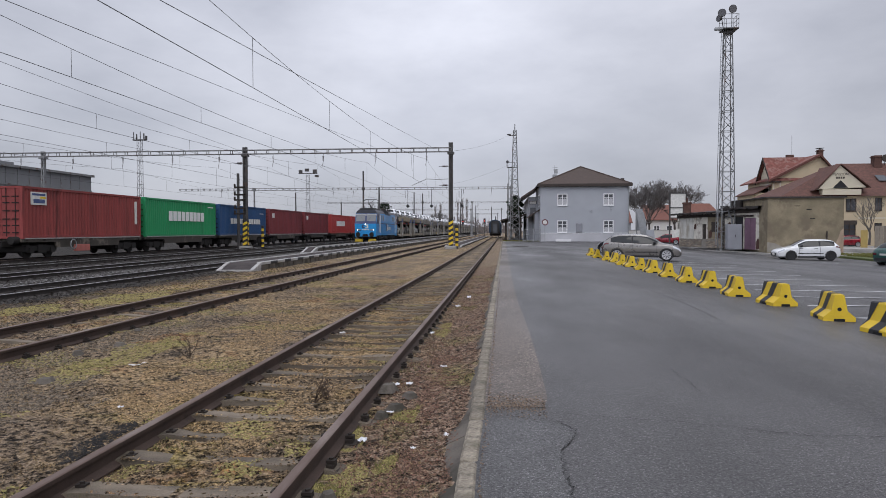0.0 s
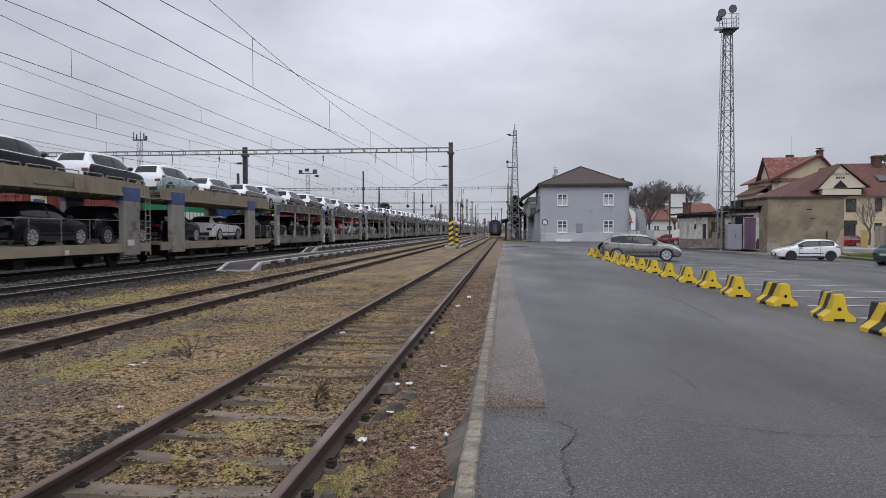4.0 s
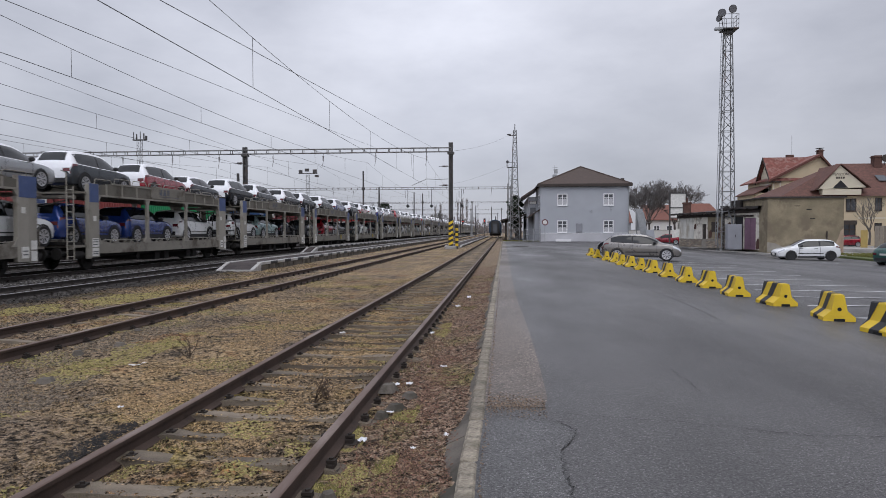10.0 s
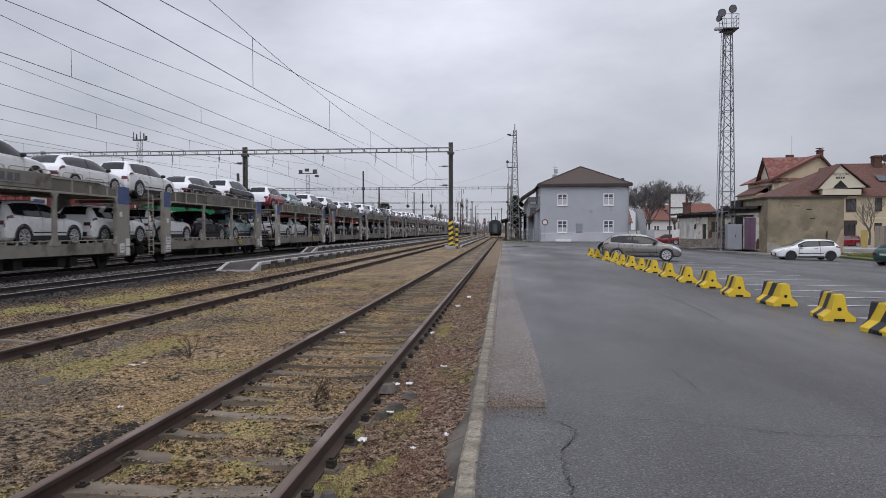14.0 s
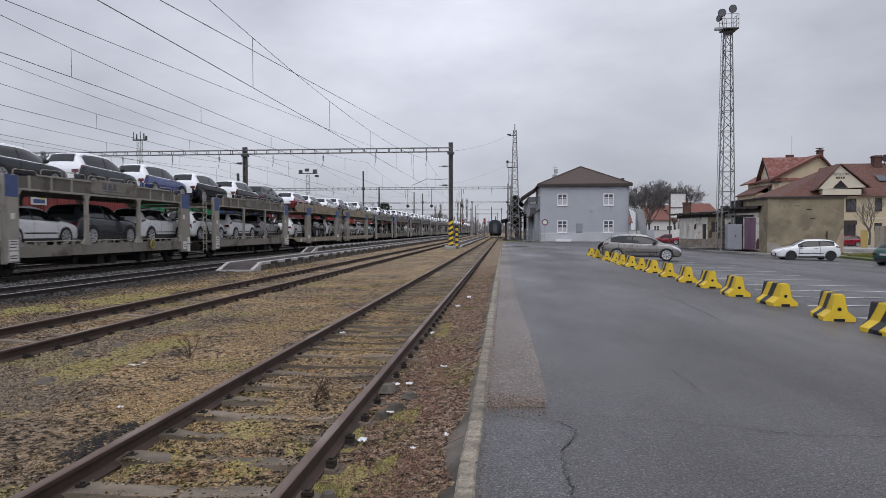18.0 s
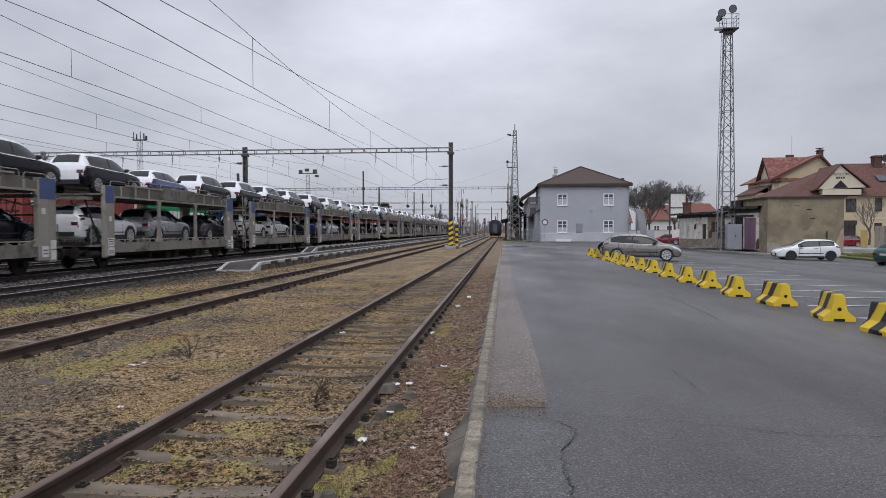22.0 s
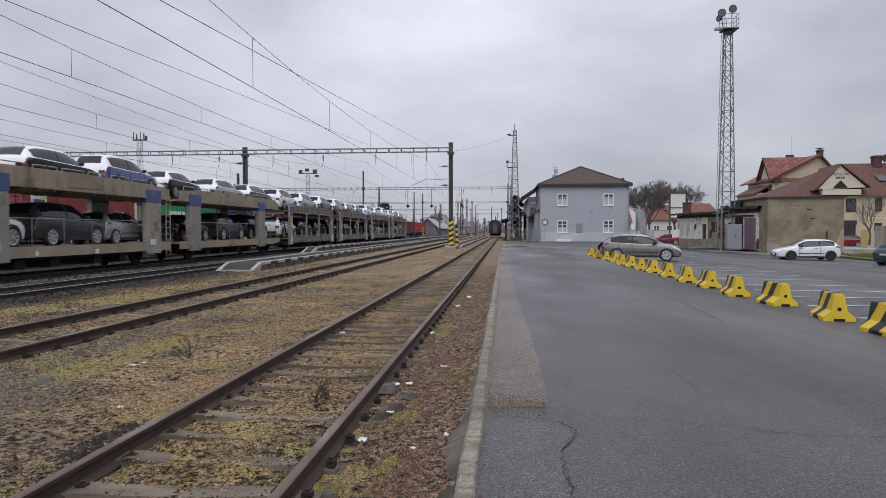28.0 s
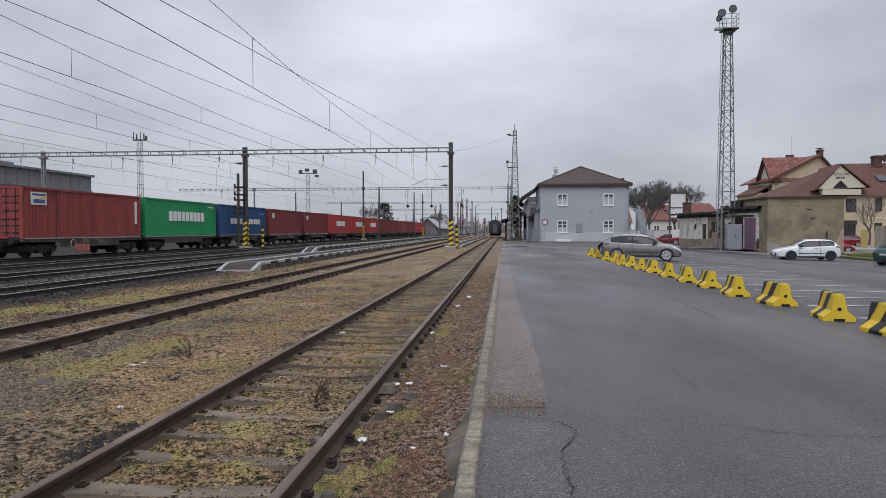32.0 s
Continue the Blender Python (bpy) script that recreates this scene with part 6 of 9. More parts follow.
            part("wiper", Shape().tube((s * 0.2, k(0.2) - d * 0.02, 2.75), (s * 0.6, k(0.40) - d * 0.02, 3.25), 0.012, 4), BLACK_PAINT, lo)
            hl = Shape().tube((s * 1.02, f, 1.66), (s * 1.02, f - d * 0.05, 1.66), 0.085, 14)
            part("headlight", hl, LIT if e == 0 else LAMP_CLEAR, lo, "lit round headlight")
            part("marker_light", Shape().tube((s * 0.72, f, 1.66), (s * 0.72, f - d * 0.05, 1.66), 0.085, 14), LAMP_CLEAR, lo)
            part("lamp_bezel", Shape().box(*sorted((s * 0.60, s * 1.14)), *sorted((f - d * 0.004, f - d * 0.03)), 1.55, 1.77, c=0.008), LOCO_NAVY, lo)
            bf = Shape().tube((s * 0.88, f + d * 0.25, 1.06), (s * 0.88, f - d * 0.42, 1.06), 0.13, 10).tube((s * 0.88, f - d * 0.42, 1.06), (s * 0.88, f - d * 0.48, 1.06), 0.30, 16)
            part("buffer", bf, UNDER, lo)
            px = sorted((s * 0.38, s * 1.36))
            part("snow_plough", Shape().add([(px[0], f - d * 0.12, 0.16), (px[1], f - d * 0.05, 0.16), (px[1], f + d * 0.05, 0.52), (px[0], f - d * 0.02, 0.52), (px[0], f + d * 0.1, 0.16), (px[1], f + d * 0.2, 0.16), (px[1], f + d * 0.2, 0.52), (px[0], f + d * 0.2, 0.52)],
                                            [(0, 1, 2, 3), (1, 5, 6, 2), (0, 3, 7, 4), (3, 2, 6, 7), (4, 7, 6, 5), (0, 4, 5, 1)]), PLOUGH_YELLOW if e == 0 else UNDER, lo, "snow plough")
        top = Shape().tube((0, k(0.30) + 0.0, 2.36), (0, k(-0.03), 2.36), 0.09, 14)
        part("headlight", top, LIT if e == 0 else LAMP_CLEAR, lo, "round upper headlight")
        part("coupler", Shape().box(-0.3, 0.3, *sorted((k(0.3), k(-0.25))), 0.85, 1.12).tube((0, k(-0.2), 0.95), (0, k(-0.4), 0.75), 0.06, 8), UNDER, lo)
        part("buffer_beam", Shape().box(-1.36, 1.36, *sorted((k(0.35), k(0.03))), 0.80, 1.28), LOCO_BLUE, lo)
        mark = Shape()
        d = 1 if e == 0 else -1
        yy = k(0.0) - d * 0.006
        mark.add([(-0.45, yy, 1.86), (-0.12, yy, 1.86), (-0.12, yy, 2.0), (-0.28, yy, 2.0), (-0.28, yy, 2.18), (-0.12, yy, 2.18), (-0.12, yy, 2.32), (-0.45, yy, 2.32)], [tuple(range(8))])
        part("emblem", mark, LOCO_NAVY, lo, "dark half of a square emblem")
        mark = Shape().add([(0.0, yy, 1.86), (0.36, yy, 1.86), (0.36, yy, 2.32), (0.0, yy, 2.32), (0.0, yy, 2.18), (0.18, yy, 2.18), (0.18, yy, 2.0), (0.0, yy, 2.0)], [tuple(range(8))])
        part("emblem", mark, LOCO_CREAM, lo, "cream half of a square emblem")
        bars = Shape()
        for i in range(5):
            bars.add([(-0.42 + i * 0.18, yy, 1.62), (-0.30 + i * 0.18, yy, 1.62), (-0.30 + i * 0.18, yy, 1.76), (-0.42 + i * 0.18, yy, 1.76)], [(0, 1, 2, 3)])
        part("number_bars", bars, LOCO_CREAM, lo, "cream bars")
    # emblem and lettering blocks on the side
    x = 1.428
    part("emblem", Shape().box(1.40, x, 6.8, 7.5, 2.22, 2.40).box(1.40, x, 7.2, 7.5, 1.52, 2.22).box(1.40, x, 6.9, 7.2, 1.50, 1.66), LOCO_NAVY, lo, "dark half of a square side emblem")
    part("emblem", Shape().box(1.40, x, 7.55, 8.2, 2.22, 2.40).box(1.40, x, 7.95, 8.2, 1.66, 2.22).box(1.40, x, 7.55, 8.2, 1.50, 1.66), LOCO_CREAM, lo, "cream half of a square side emblem")
    letters = Shape()
    def bowl(y, z, r, a0, a1, w=0.075):
        n = 12
        ring = [(y + q * math.cos(radians(a0 + (a1 - a0) * k / n)), z + q * math.sin(radians(a0 + (a1 - a0) * k / n))) for q in (r, r - w) for k in range(n + 1)]
        vs = [(xx, p, q) for xx in (1.40, x) for p, q in ring]
        m = n + 1
        letters.add(vs, [f for k in range(n) for f in ((2 * m + k, 2 * m + k + 1, 3 * m + k + 1, 3 * m + k), (k, k + 1, 2 * m + k + 1, 2 * m + k), (m + k, 3 * m + k, 3 * m + k + 1, m + k + 1))])
    bowl(8.78, 1.95, 0.30, 50, 310, 0.10)
    for (y, half_bar) in ((9.24, 1), (10.02, 2), (10.44, 0)):
        bowl(y, 1.85, 0.19, 0, 360)
        if half_bar:
            letters.box(1.40, x, y + 0.12, y + 0.195, 1.66 if half_bar == 1 else 1.46, 2.04)
    letters.box(1.40, x, 9.50, 9.58, 1.66, 2.04).box(1.40, x, 9.58, 9.74, 1.96, 2.04).box(1.40, x, 9.88, 10.2, 1.44, 1.52)
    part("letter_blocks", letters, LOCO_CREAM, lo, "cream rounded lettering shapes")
    small = Shape()
    for i in range(12):
        small.box(1.382, 1.388, 9.0 + i * 0.33, 9.24 + i * 0.33, 1.00, 1.06)
    part("stencil_bars", small, LOCO_CREAM, lo)
    gear = Shape().box(-1.15, 1.15, 6.0, 10.2, 0.42, 0.93)
    for yb in (4.0, 12.8):
        gear.box(-1.22, 1.22, yb - 2.4, yb + 2.4, 0.50, 0.93)
        for e in (-1.6, 1.6):
            gear.box(-1.28, 1.28, yb + e - 0.28, yb + e + 0.28, 0.38, 0.80)
        gear.box(-1.26, 1.26, yb - 0.4, yb + 0.4, 0.30, 0.75)
        for e in (-1.6, 1.6):
            for s in (-1, 1):
                gear.disc((s * 1.30, yb + e, 0.60), "x", 0.17, 0.14, 14)
                for dy in (-0.34, 0.34):
                    gear.tube((s * 1.26, yb + e + dy, 0.62), (s * 1.26, yb + e + dy, 0.95), 0.085, 10)
        for s in (-1, 1):
            gear.path([(s * 1.3, yb - 2.2, 0.92), (s * 1.32, yb - 0.8, 0.62), (s * 1.32, yb + 0.8, 0.62), (s * 1.3, yb + 2.2, 0.92)], 0.05, 6)
            gear.tube((s * 1.3, yb - 0.25, 0.35), (s * 1.3, yb + 0.25, 0.35), 0.10, 10)
    for s in (-1, 1):
        gear.tube((s * 1.18, 6.3, 0.62), (s * 1.18, 8.0, 0.62), 0.19, 12)
        for k in range(7):
            gear.box(*sorted((s * 1.15, s * 1.22)), 8.3 + k * 0.26, 8.46 + k * 0.26, 0.45, 0.92)
    part("bogie_frame", gear, UNDER, lo, "black bogies and underframe")
    part("front_skirt", Shape().add([(-1.3, 0.0, 0.80), (1.3, 0.0, 0.80), (1.34, 0.02, 0.95), (-1.34, 0.02, 0.95), (-1.3, 0.3, 0.80), (1.3, 0.3, 0.80)], [(0, 1, 2, 3), (0, 4, 5, 1)]), LOCO_BLUE, lo, "blue skirt under the buffers")
    hose = Shape()
    for x in (-0.55, -0.35, 0.35, 0.55):
        hose.path([(x, -0.05, 0.95), (x, -0.22, 0.80), (x + 0.04, -0.20, 0.52), (x + 0.12, -0.10, 0.45)], 0.028, 6)
    part("brake_hose", hose, BLACK_PAINT, lo, "hanging black brake hoses")
    for yb in (4.0, 12.8):
        for e in (-1.6, 1.6):
            for s in (-0.75, 0.75):
                sh = Shape().tube((-0.07, 0, 0), (0.07, 0, 0), 0.61, 22).tube((0.07, 0, 0), (0.45, 0, 0), 0.16, 10)
                part("wheel", sh, UNDER, lo, m=pose(s, yb + e, 0.61))
    # pantographs
    for (y, up) in ((3.6, True), (13.3, False)):
        z0 = 4.5
        pan = Shape()
        for s in (-0.5, 0.5):
            for yy in (y - 0.9, y + 0.9):
                pan.tube((s, yy, 4.08), (s, yy, z0), 0.06, 8)
        pan.path([(-0.5, y - 0.9, z0), (0.5, y - 0.9, z0), (0.5, y + 0.9, z0), (-0.5, y + 0.9, z0), (-0.5, y - 0.9, z0)], 0.035)
        if up:
            knee, head = (y - 1.15, 5.05), (y + 0.25, 5.62)
        else:
            knee, head = (y - 1.0, 4.68), (y + 0.9, 4.66)
        pan.tube((0.0, y + 0.8, z0), (0.0, knee[0], knee[1]), 0.075, 8, 0.055)
        pan.tube((-0.35, y + 0.8, z0), (0.35, y + 0.8, z0), 0.06, 8)
        pan.tube((0.16, y + 0.45, z0), (0.05, knee[0] + 0.2, knee[1]), 0.025, 6)
        for s in (-0.08, 0.08):
            pan.tube((s, knee[0], knee[1]), (s * 5.0, head[0], head[1]), 0.035, 6)
        pan.tube((-0.12, knee[0], knee[1]), (0.12, knee[0], knee[1]), 0.08, 8)
        for dy in (-0.22, 0.22):
            pan.path([(-0.98, head[0] + dy, head[1] - 0.12), (-0.7, head[0] + dy, head[1] + 0.06), (0.7, head[0] + dy, head[1] + 0.06), (0.98, head[0] + dy, head[1] - 0.12)], 0.028)
        pan.tube((-0.5, head[0] - 0.22, head[1]), (-0.5, head[0] + 0.22, head[1]), 0.02, 5).tube((0.5, head[0] - 0.22, head[1]), (0.5, head[0] + 0.22, head[1]), 0.02, 5)
        part("pantograph", pan, MAST_DARK, lo, "raised pantograph" if up else "lowered pantograph")
    gearr = Shape()
    for i in range(9):
        y = 5.2 + i * 0.75
        gearr.tube((0.35 * (-1) ** i, y, 4.28), (0.35 * (-1) ** i, y, 4.55), 0.06, 7)
    gearr.path([(0.35, 5.0, 4.56), (0.35, 8.0, 4.6), (-0.2, 11.5, 4.56)], 0.02)
    part("roof_insulator", gearr, MAST_DARK, lo, "roof insulators and busbar")
    MOVING.append((lo, 85.3, False))


build_loco()

# ---- container wagons ----
BOX_COLOURS = {
    "rust": ("red-brown", material("red_brown_container", (0.255, 0.050, 0.046), 0.6, vary=0.35, scale=1.2, fine=30, bump=0.1, spots=(0.11, 0.026, 0.024), spot_scale=1.1, spot_at=0.6, streak=(1, 1, 0.12))),
    "green": ("green", material("green_container", (0.018, 0.255, 0.095), 0.55, vary=0.12, scale=0.8, fine=30, bump=0.1, spots=(0.02, 0.16, 0.065), spot_scale=0.6, streak=(1, 1, 0.25))),
    "blue": ("dark blue", material("dark_blue_container", (0.020, 0.068, 0.175), 0.55, vary=0.18, scale=0.8, fine=30, bump=0.1, streak=(1, 1, 0.25))),
    "dark": ("dark red", material("dark_red_container", (0.175, 0.032, 0.036), 0.6, vary=0.35, scale=0.8, fine=30, bump=0.1, spots=(0.11, 0.02, 0.025), spot_scale=0.7, streak=(1, 1, 0.25))),
    "bright": ("bright red", material("bright_red_container", (0.35, 0.042, 0.040), 0.55, vary=0.12, scale=0.8, fine=30, bump=0.1, streak=(1, 1, 0.25))),
}
CON_X, CON_L, CON_W, CON_H, CON_Z = -27.52, 12.19, 1.22, 2.9, 1.15


def corrugated(length, height, depth=0.075, pitch=0.29):
    """A corrugated panel in the plane x = 0, along y, facing +x."""
    sh = Shape()
    n = int(length / pitch)
    p = length / n
    ys = []
    for i in range(n):
        ys += [(i * p, 0), (i * p + 0.24 * p, 0), (i * p + 0.5 * p, -depth), (i * p + 0.74 * p, -depth)]
    ys.append((length, 0))
    sh.v = [(x, y, z) for z in (0, height) for y, x in ys]
    m = len(ys)
    sh.f = [(i, i + 1, m + i + 1, m + i) for i in range(m - 1)]
    sh.m = [0] * len(sh.f)
    return sh


SIDE = corrugated(CON_L - 0.32, CON_H - 0.28)
END = corrugated(2 * CON_W - 0.3, CON_H - 0.28)


def make_container(y, colour, detailed):
    word, mt = BOX_COLOURS[colour]
    c = thing("shipping_container", "%s corrugated steel shipping container on a flat wagon" % word, "shipping container", "containers on the parked train", m=pose(CON_X, y, CON_Z))
    part("side_panel", Shape().moved(SIDE, pose(CON_W - 0.03, 0.16, 0.16)), mt, c)
    part("side_panel", Shape().moved(SIDE, pose(-CON_W + 0.03, CON_L - 0.16, 0.16, rz=180)), mt, c)
    part("end_panel", Shape().moved(END, pose(CON_W - 0.15, CON_L - 0.04, 0.16, rz=90)), mt, c)
    fr = Shape()
    for s in (-1, 1):
        xs = sorted((s * (CON_W - 0.14), s * CON_W))
        for a in (0.0, CON_L - 0.16):
            fr.box(xs[0], xs[1], a, a + 0.16, 0, CON_H)
        fr.box(*sorted((s * (CON_W - 0.1), s * (CON_W - 0.002))), 0.16, CON_L - 0.16, 0.0, 0.16)
        fr.box(*sorted((s * (CON_W - 0.1), s * (CON_W - 0.002))), 0.16, CON_L - 0.16, CON_H - 0.12, CON_H)
    for a in (0.002, CON_L - 0.122):
        fr.box(-CON_W + 0.14, CON_W - 0.14, a, a + 0.12, 0, 0.16)
        fr.box(-CON_W + 0.14, CON_W - 0.14, a, a + 0.12, CON_H - 0.14, CON_H)
    part("corner_frame", fr, mt, c)
    part("bottom_edge", Shape().box(CON_W - 0.10, CON_W + 0.004, 0.2, CON_L - 0.2, -0.03, 0.035), PALE_EDGE, c, "scuffed pale bottom rail") if detailed else None
    roof = Shape()
    for i in range(20):
        roof.box(-CON_W + 0.1, CON_W - 0.1, 0.12 + i * 0.597, 0.12 + i * 0.597 + 0.56, CON_H - 0.03, CON_H - 0.005)
    part("roof", roof, mt, c)
    for s in (-1, 1):
        d = Shape().box(*sorted((s * 0.01, s * (CON_W - 0.15))), 0.03, 0.08, 0.16, CON_H - 0.14)
        for z in (0.5, 1.05, 1.6, 2.15):
            d.box(*sorted((s * 0.08, s * (CON_W - 0.2))), 0.012, 0.03, z, z + 0.32)
        door = part("door", d, mt, c)
        if detailed:
            rods = Shape()
            for xx in (0.28, 0.82):
                rods.tube((s * xx, 0.0, 0.12), (s * xx, 0.0, CON_H - 0.1), 0.022, 6)
                for zz in (0.3, 0.7, 1.05, 1.5, 1.95, 2.3):
                    rods.box(s * xx - 0.20, s * xx + 0.20, -0.025, 0.0, zz, zz + 0.06)
            part("locking_rod", rods, UNDER, door)
    return c


def blocks(parent, name, y0, y1, z0, z1, n, mt, x=CON_W + 0.004, label="", gaps=0.22):
    """Blocky lettering shapes on a container's side."""
    w = (y1 - y0) / n
    for i in range(n):
        a, b = y0 + i * w, y0 + (i + 1 - gaps) * w
        part(name, Shape().box(x - 0.03, x, a, b, z0, z1), mt, parent, label)


FLAT_FRAME = material("grimy_flat_wagon_paint", (0.052, 0.045, 0.038), 0.8, 0.1, vary=0.4, scale=1.5, fine=30, bump=0.2, spots=(0.15, 0.13, 0.105), spot_scale=1.2, spot_at=0.6, rnd=0.2)


def flat_wagon(y0, y1):
    w = thing("flat_wagon", "dusty grey container flat wagon with black bogies", "railway wagon", "parked container wagons", m=pose(CON_X, 0, 0))
    sh = Shape()
    mid = (y0 + y1) / 2
    for s in (-1, 1):
        xs = sorted((s * 1.1, s * 1.2))
        sh.prism([(y0 + 0.2, 1.13), (y0 + 0.2, 0.95), (y0 + 3.0, 0.93), (mid - 3.2, 0.62), (mid + 3.2, 0.62), (y1 - 3.0, 0.93), (y1 - 0.2, 0.95), (y1 - 0.2, 1.13)], "x", xs[0], xs[1])
    for k in range(9):
        yy = y0 + 0.6 + k * (y1 - y0 - 1.2) / 8
        sh.box(-1.2, 1.2, yy - 0.1, yy + 0.1, 1.0, 1.12)
    part("frame", sh, FLAT_FRAME, w)
    g = Shape().box(-0.4, 0.4, y0 - 0.3, y1 + 0.3, 0.7, 1.0)
    for yb in (y0 + 2.0, y1 - 2.0):
        g.box(-1.05, 1.05, yb - 1.3, yb + 1.3, 0.42, 0.75)
        g.box(-1.1, 1.1, yb - 0.35, yb + 0.35, 0.30, 0.80)
        for e in (-0.9, 0.9):
            g.box(-1.12, 1.12, yb + e - 0.18, yb + e + 0.18, 0.34, 0.64)
    for yb in (y0, y1):
        for x in (-0.88, 0.88):
            g.disc((x, yb, 1.05), "y", 0.22, 0.5, 12)
    part("bogie_frame", g, UNDER, w)
    for yb in (y0 + 2.0, y1 - 2.0):
        for e in (-0.9, 0.9):
            for s in (-0.75, 0.75):
                part("wheel", WHEEL, None, w, m=pose(s, yb + e, 0.46))
    return w


CONTAINERS = [(35.05, "rust"), (47.9, "green"), (61.0, "blue"), (74.4, "dark"), (87.9, "dark"), (102.0, "bright"), (116.0, "bright"), (129.3, "bright"), (142.6, "dark"), (155.4, "dark"), (168.4, "rust"),
              (181.4, "dark"), (194.6, "bright"), (208, "bright"), (221, "bright"), (236, "rust")]
for i, (y, col) in enumerate(CONTAINERS):
    c = make_container(y, col, i < 5)
    flat_wagon(y - 0.25, y + 12.45)
    if i == 0:
        pl = Shape().box(CON_W - 0.02, CON_W + 0.006, 0.7, 2.0, 1.90, 2.62)
        o = part("placard", pl, PLACARD, c, "white placard with blue and yellow shapes")
        part("placard_bar", Shape().box(CON_W + 0.006, CON_W + 0.010, 0.8, 1.9, 2.42, 2.54).box(CON_W + 0.006, CON_W + 0.010, 0.9, 1.85, 2.0, 2.22), POST_BLUE, o)
        part("placard_bar", Shape().box(CON_W + 0.006, CON_W + 0.010, 1.45, 1.92, 2.26, 2.38), YELLOW, o)
        blocks(c, "code_bar", 11.4, 11.75, 0.9, 2.5, 1, PLACARD, label="pale code bar")
    if i == 1:
        blocks(c, "letter_shape", 3.55, 9.9, 1.22, 1.98, 9, WHITE_PAINT, label="white lettering shape")
        blocks(c, "code_bar", 10.6, 11.7, 2.45, 2.52, 4, WHITE_PAINT)
    if i == 2:
        blocks(c, "letter_shape", 2.6, 10.6, 1.1, 1.62, 12, PLACARD, label="pale lettering shape")
        blocks(c, "code_bar", 10.4, 11.6, 2.2, 2.26, 4, PLACARD)
    if 5 <= i <= 7:
        blocks(c, "letter_shape", 3.2, 8.9, 1.15, 1.95, 7, WHITE_PAINT, label="white lettering shape")
    elif i in (3, 4):
        blocks(c, "code_bar", 1.0, 1.8, 1.9, 2.4, 2, PLACARD, label="small pale code bar")
# red brake box and hand wheel under the first container
bb = thing("brake_box", "faded red brake equipment box under a flat wagon", "equipment box")
part("box", Shape().box(-26.35, -26.15, 39.5, 40.9, 0.34, 0.75, c=0.02), material("faded_red_paint", (0.38, 0.12, 0.10), 0.7, vary=0.3, scale=4), bb)
sh = Shape()
for k in range(14):
    a, b = 2 * math.pi * k / 14, 2 * math.pi * (k + 1) / 14
    sh.tube((-26.12, 39.2 + 0.28 * math.cos(a), 0.78 + 0.28 * math.sin(a)), (-26.12, 39.2 + 0.28 * math.cos(b), 0.78 + 0.28 * math.sin(b)), 0.03, 5)
part("hand_wheel", sh, GALV, bb)


# ---- yard: barriers and parked cars ----
def build_barriers():
    """Yellow and black concrete barrier blocks in a row."""
    prof = [(-0.262, 0), (-0.262, 0.075), (-0.130, 0.195), (-0.078, 0.465), (-0.064, 0.485), (0.064, 0.485), (0.078, 0.465), (0.130, 0.195), (0.262, 0.075), (0.262, 0)]
    def block(length, label, stripes):
        b = thing("concrete_barrier", label, "barrier", "barriers in a row")
        body = Shape()
        h = length / 2
        k = len(prof)
        body.v = [(x, -h, z) for x, z in prof] + [(x, h, z) for x, z in prof]
        body.f = [(i, i + 1, k + i + 1, k + i) for i in range(k - 1)] + [tuple(range(k))[::-1], tuple(range(k, 2 * k))]
        body.m = [0] * len(body.f)
        part("block", body, YELLOW, b)
        for (a, c) in stripes:
            s = Shape()
            for (x, z) in prof:  # the stripes lean towards the far end as they go down
                lean = 0.22 * (0.485 - z) / 0.485
                for y in (a, c):
                    s.v.append((x + (0.004 if x > 0 else -0.004), min(h, y + lean), z + (0.004 if z > 0.4 else 0)))
            s.f = [(2 * i, 2 * i + 1, 2 * i + 3, 2 * i + 2) for i in range(k - 1)]
            s.m = [0] * (k - 1)
            part("stripe", s, BLACK_PAINT, b, "black painted slanting stripe")
        part("lifting_hole", Shape().tube((0, -h - 0.004, 0.22), (0, -h + 0.05, 0.22), 0.035, 12), HOLE, b, "dark lifting hole")
        part("forklift_slot", Shape().box(-0.09, 0.09, -h - 0.004, -h + 0.04, 0.0, 0.05), HOLE, b)
        part("forklift_slot", Shape().box(-0.268, -0.22, -0.1, 0.1, 0.0, 0.05), HOLE, b)
        return b
    long_b = block(0.84, "yellow concrete barrier with black stripes standing on asphalt", ((-0.22, 0.0), (0.24, 0.42)))
    short_b = block(0.62, "short yellow concrete barrier with black stripes standing on asphalt", ((-0.16, 0.02), (0.19, 0.31)))
    rows = [(6.05, 11.15, 1, 8), (6.04, 13.13, 1, -9), (5.97, 15.55, 1, 5), (5.76, 17.6, 1, -4), (5.80, 19.95, 0, 3), (5.75, 22.15, 1, -3), (5.70, 24.4, 0, 2), (5.70, 26.95, 1, 4), (5.62, 28.7, 0, -3), (5.60, 30.95, 1, 3), (5.52, 32.7, 0, 0),
            (5.64, 35.5, 1, 4), (5.53, 37.6, 1, -4), (5.47, 41.0, 0, 5), (5.58, 44.6, 1, 0)]
    first = {1: False, 0: False}
    for (x, y, kind, rz) in rows:
        src = long_b if kind else short_b
        if not first[kind]:
            src.matrix_basis = pose(x, y, lot_height(x, y) + 0.002, rz=rz)
            first[kind] = True
        else:
            copy_thing(src, pose(x, y, lot_height(x, y) + 0.002, rz=rz))


build_barriers()


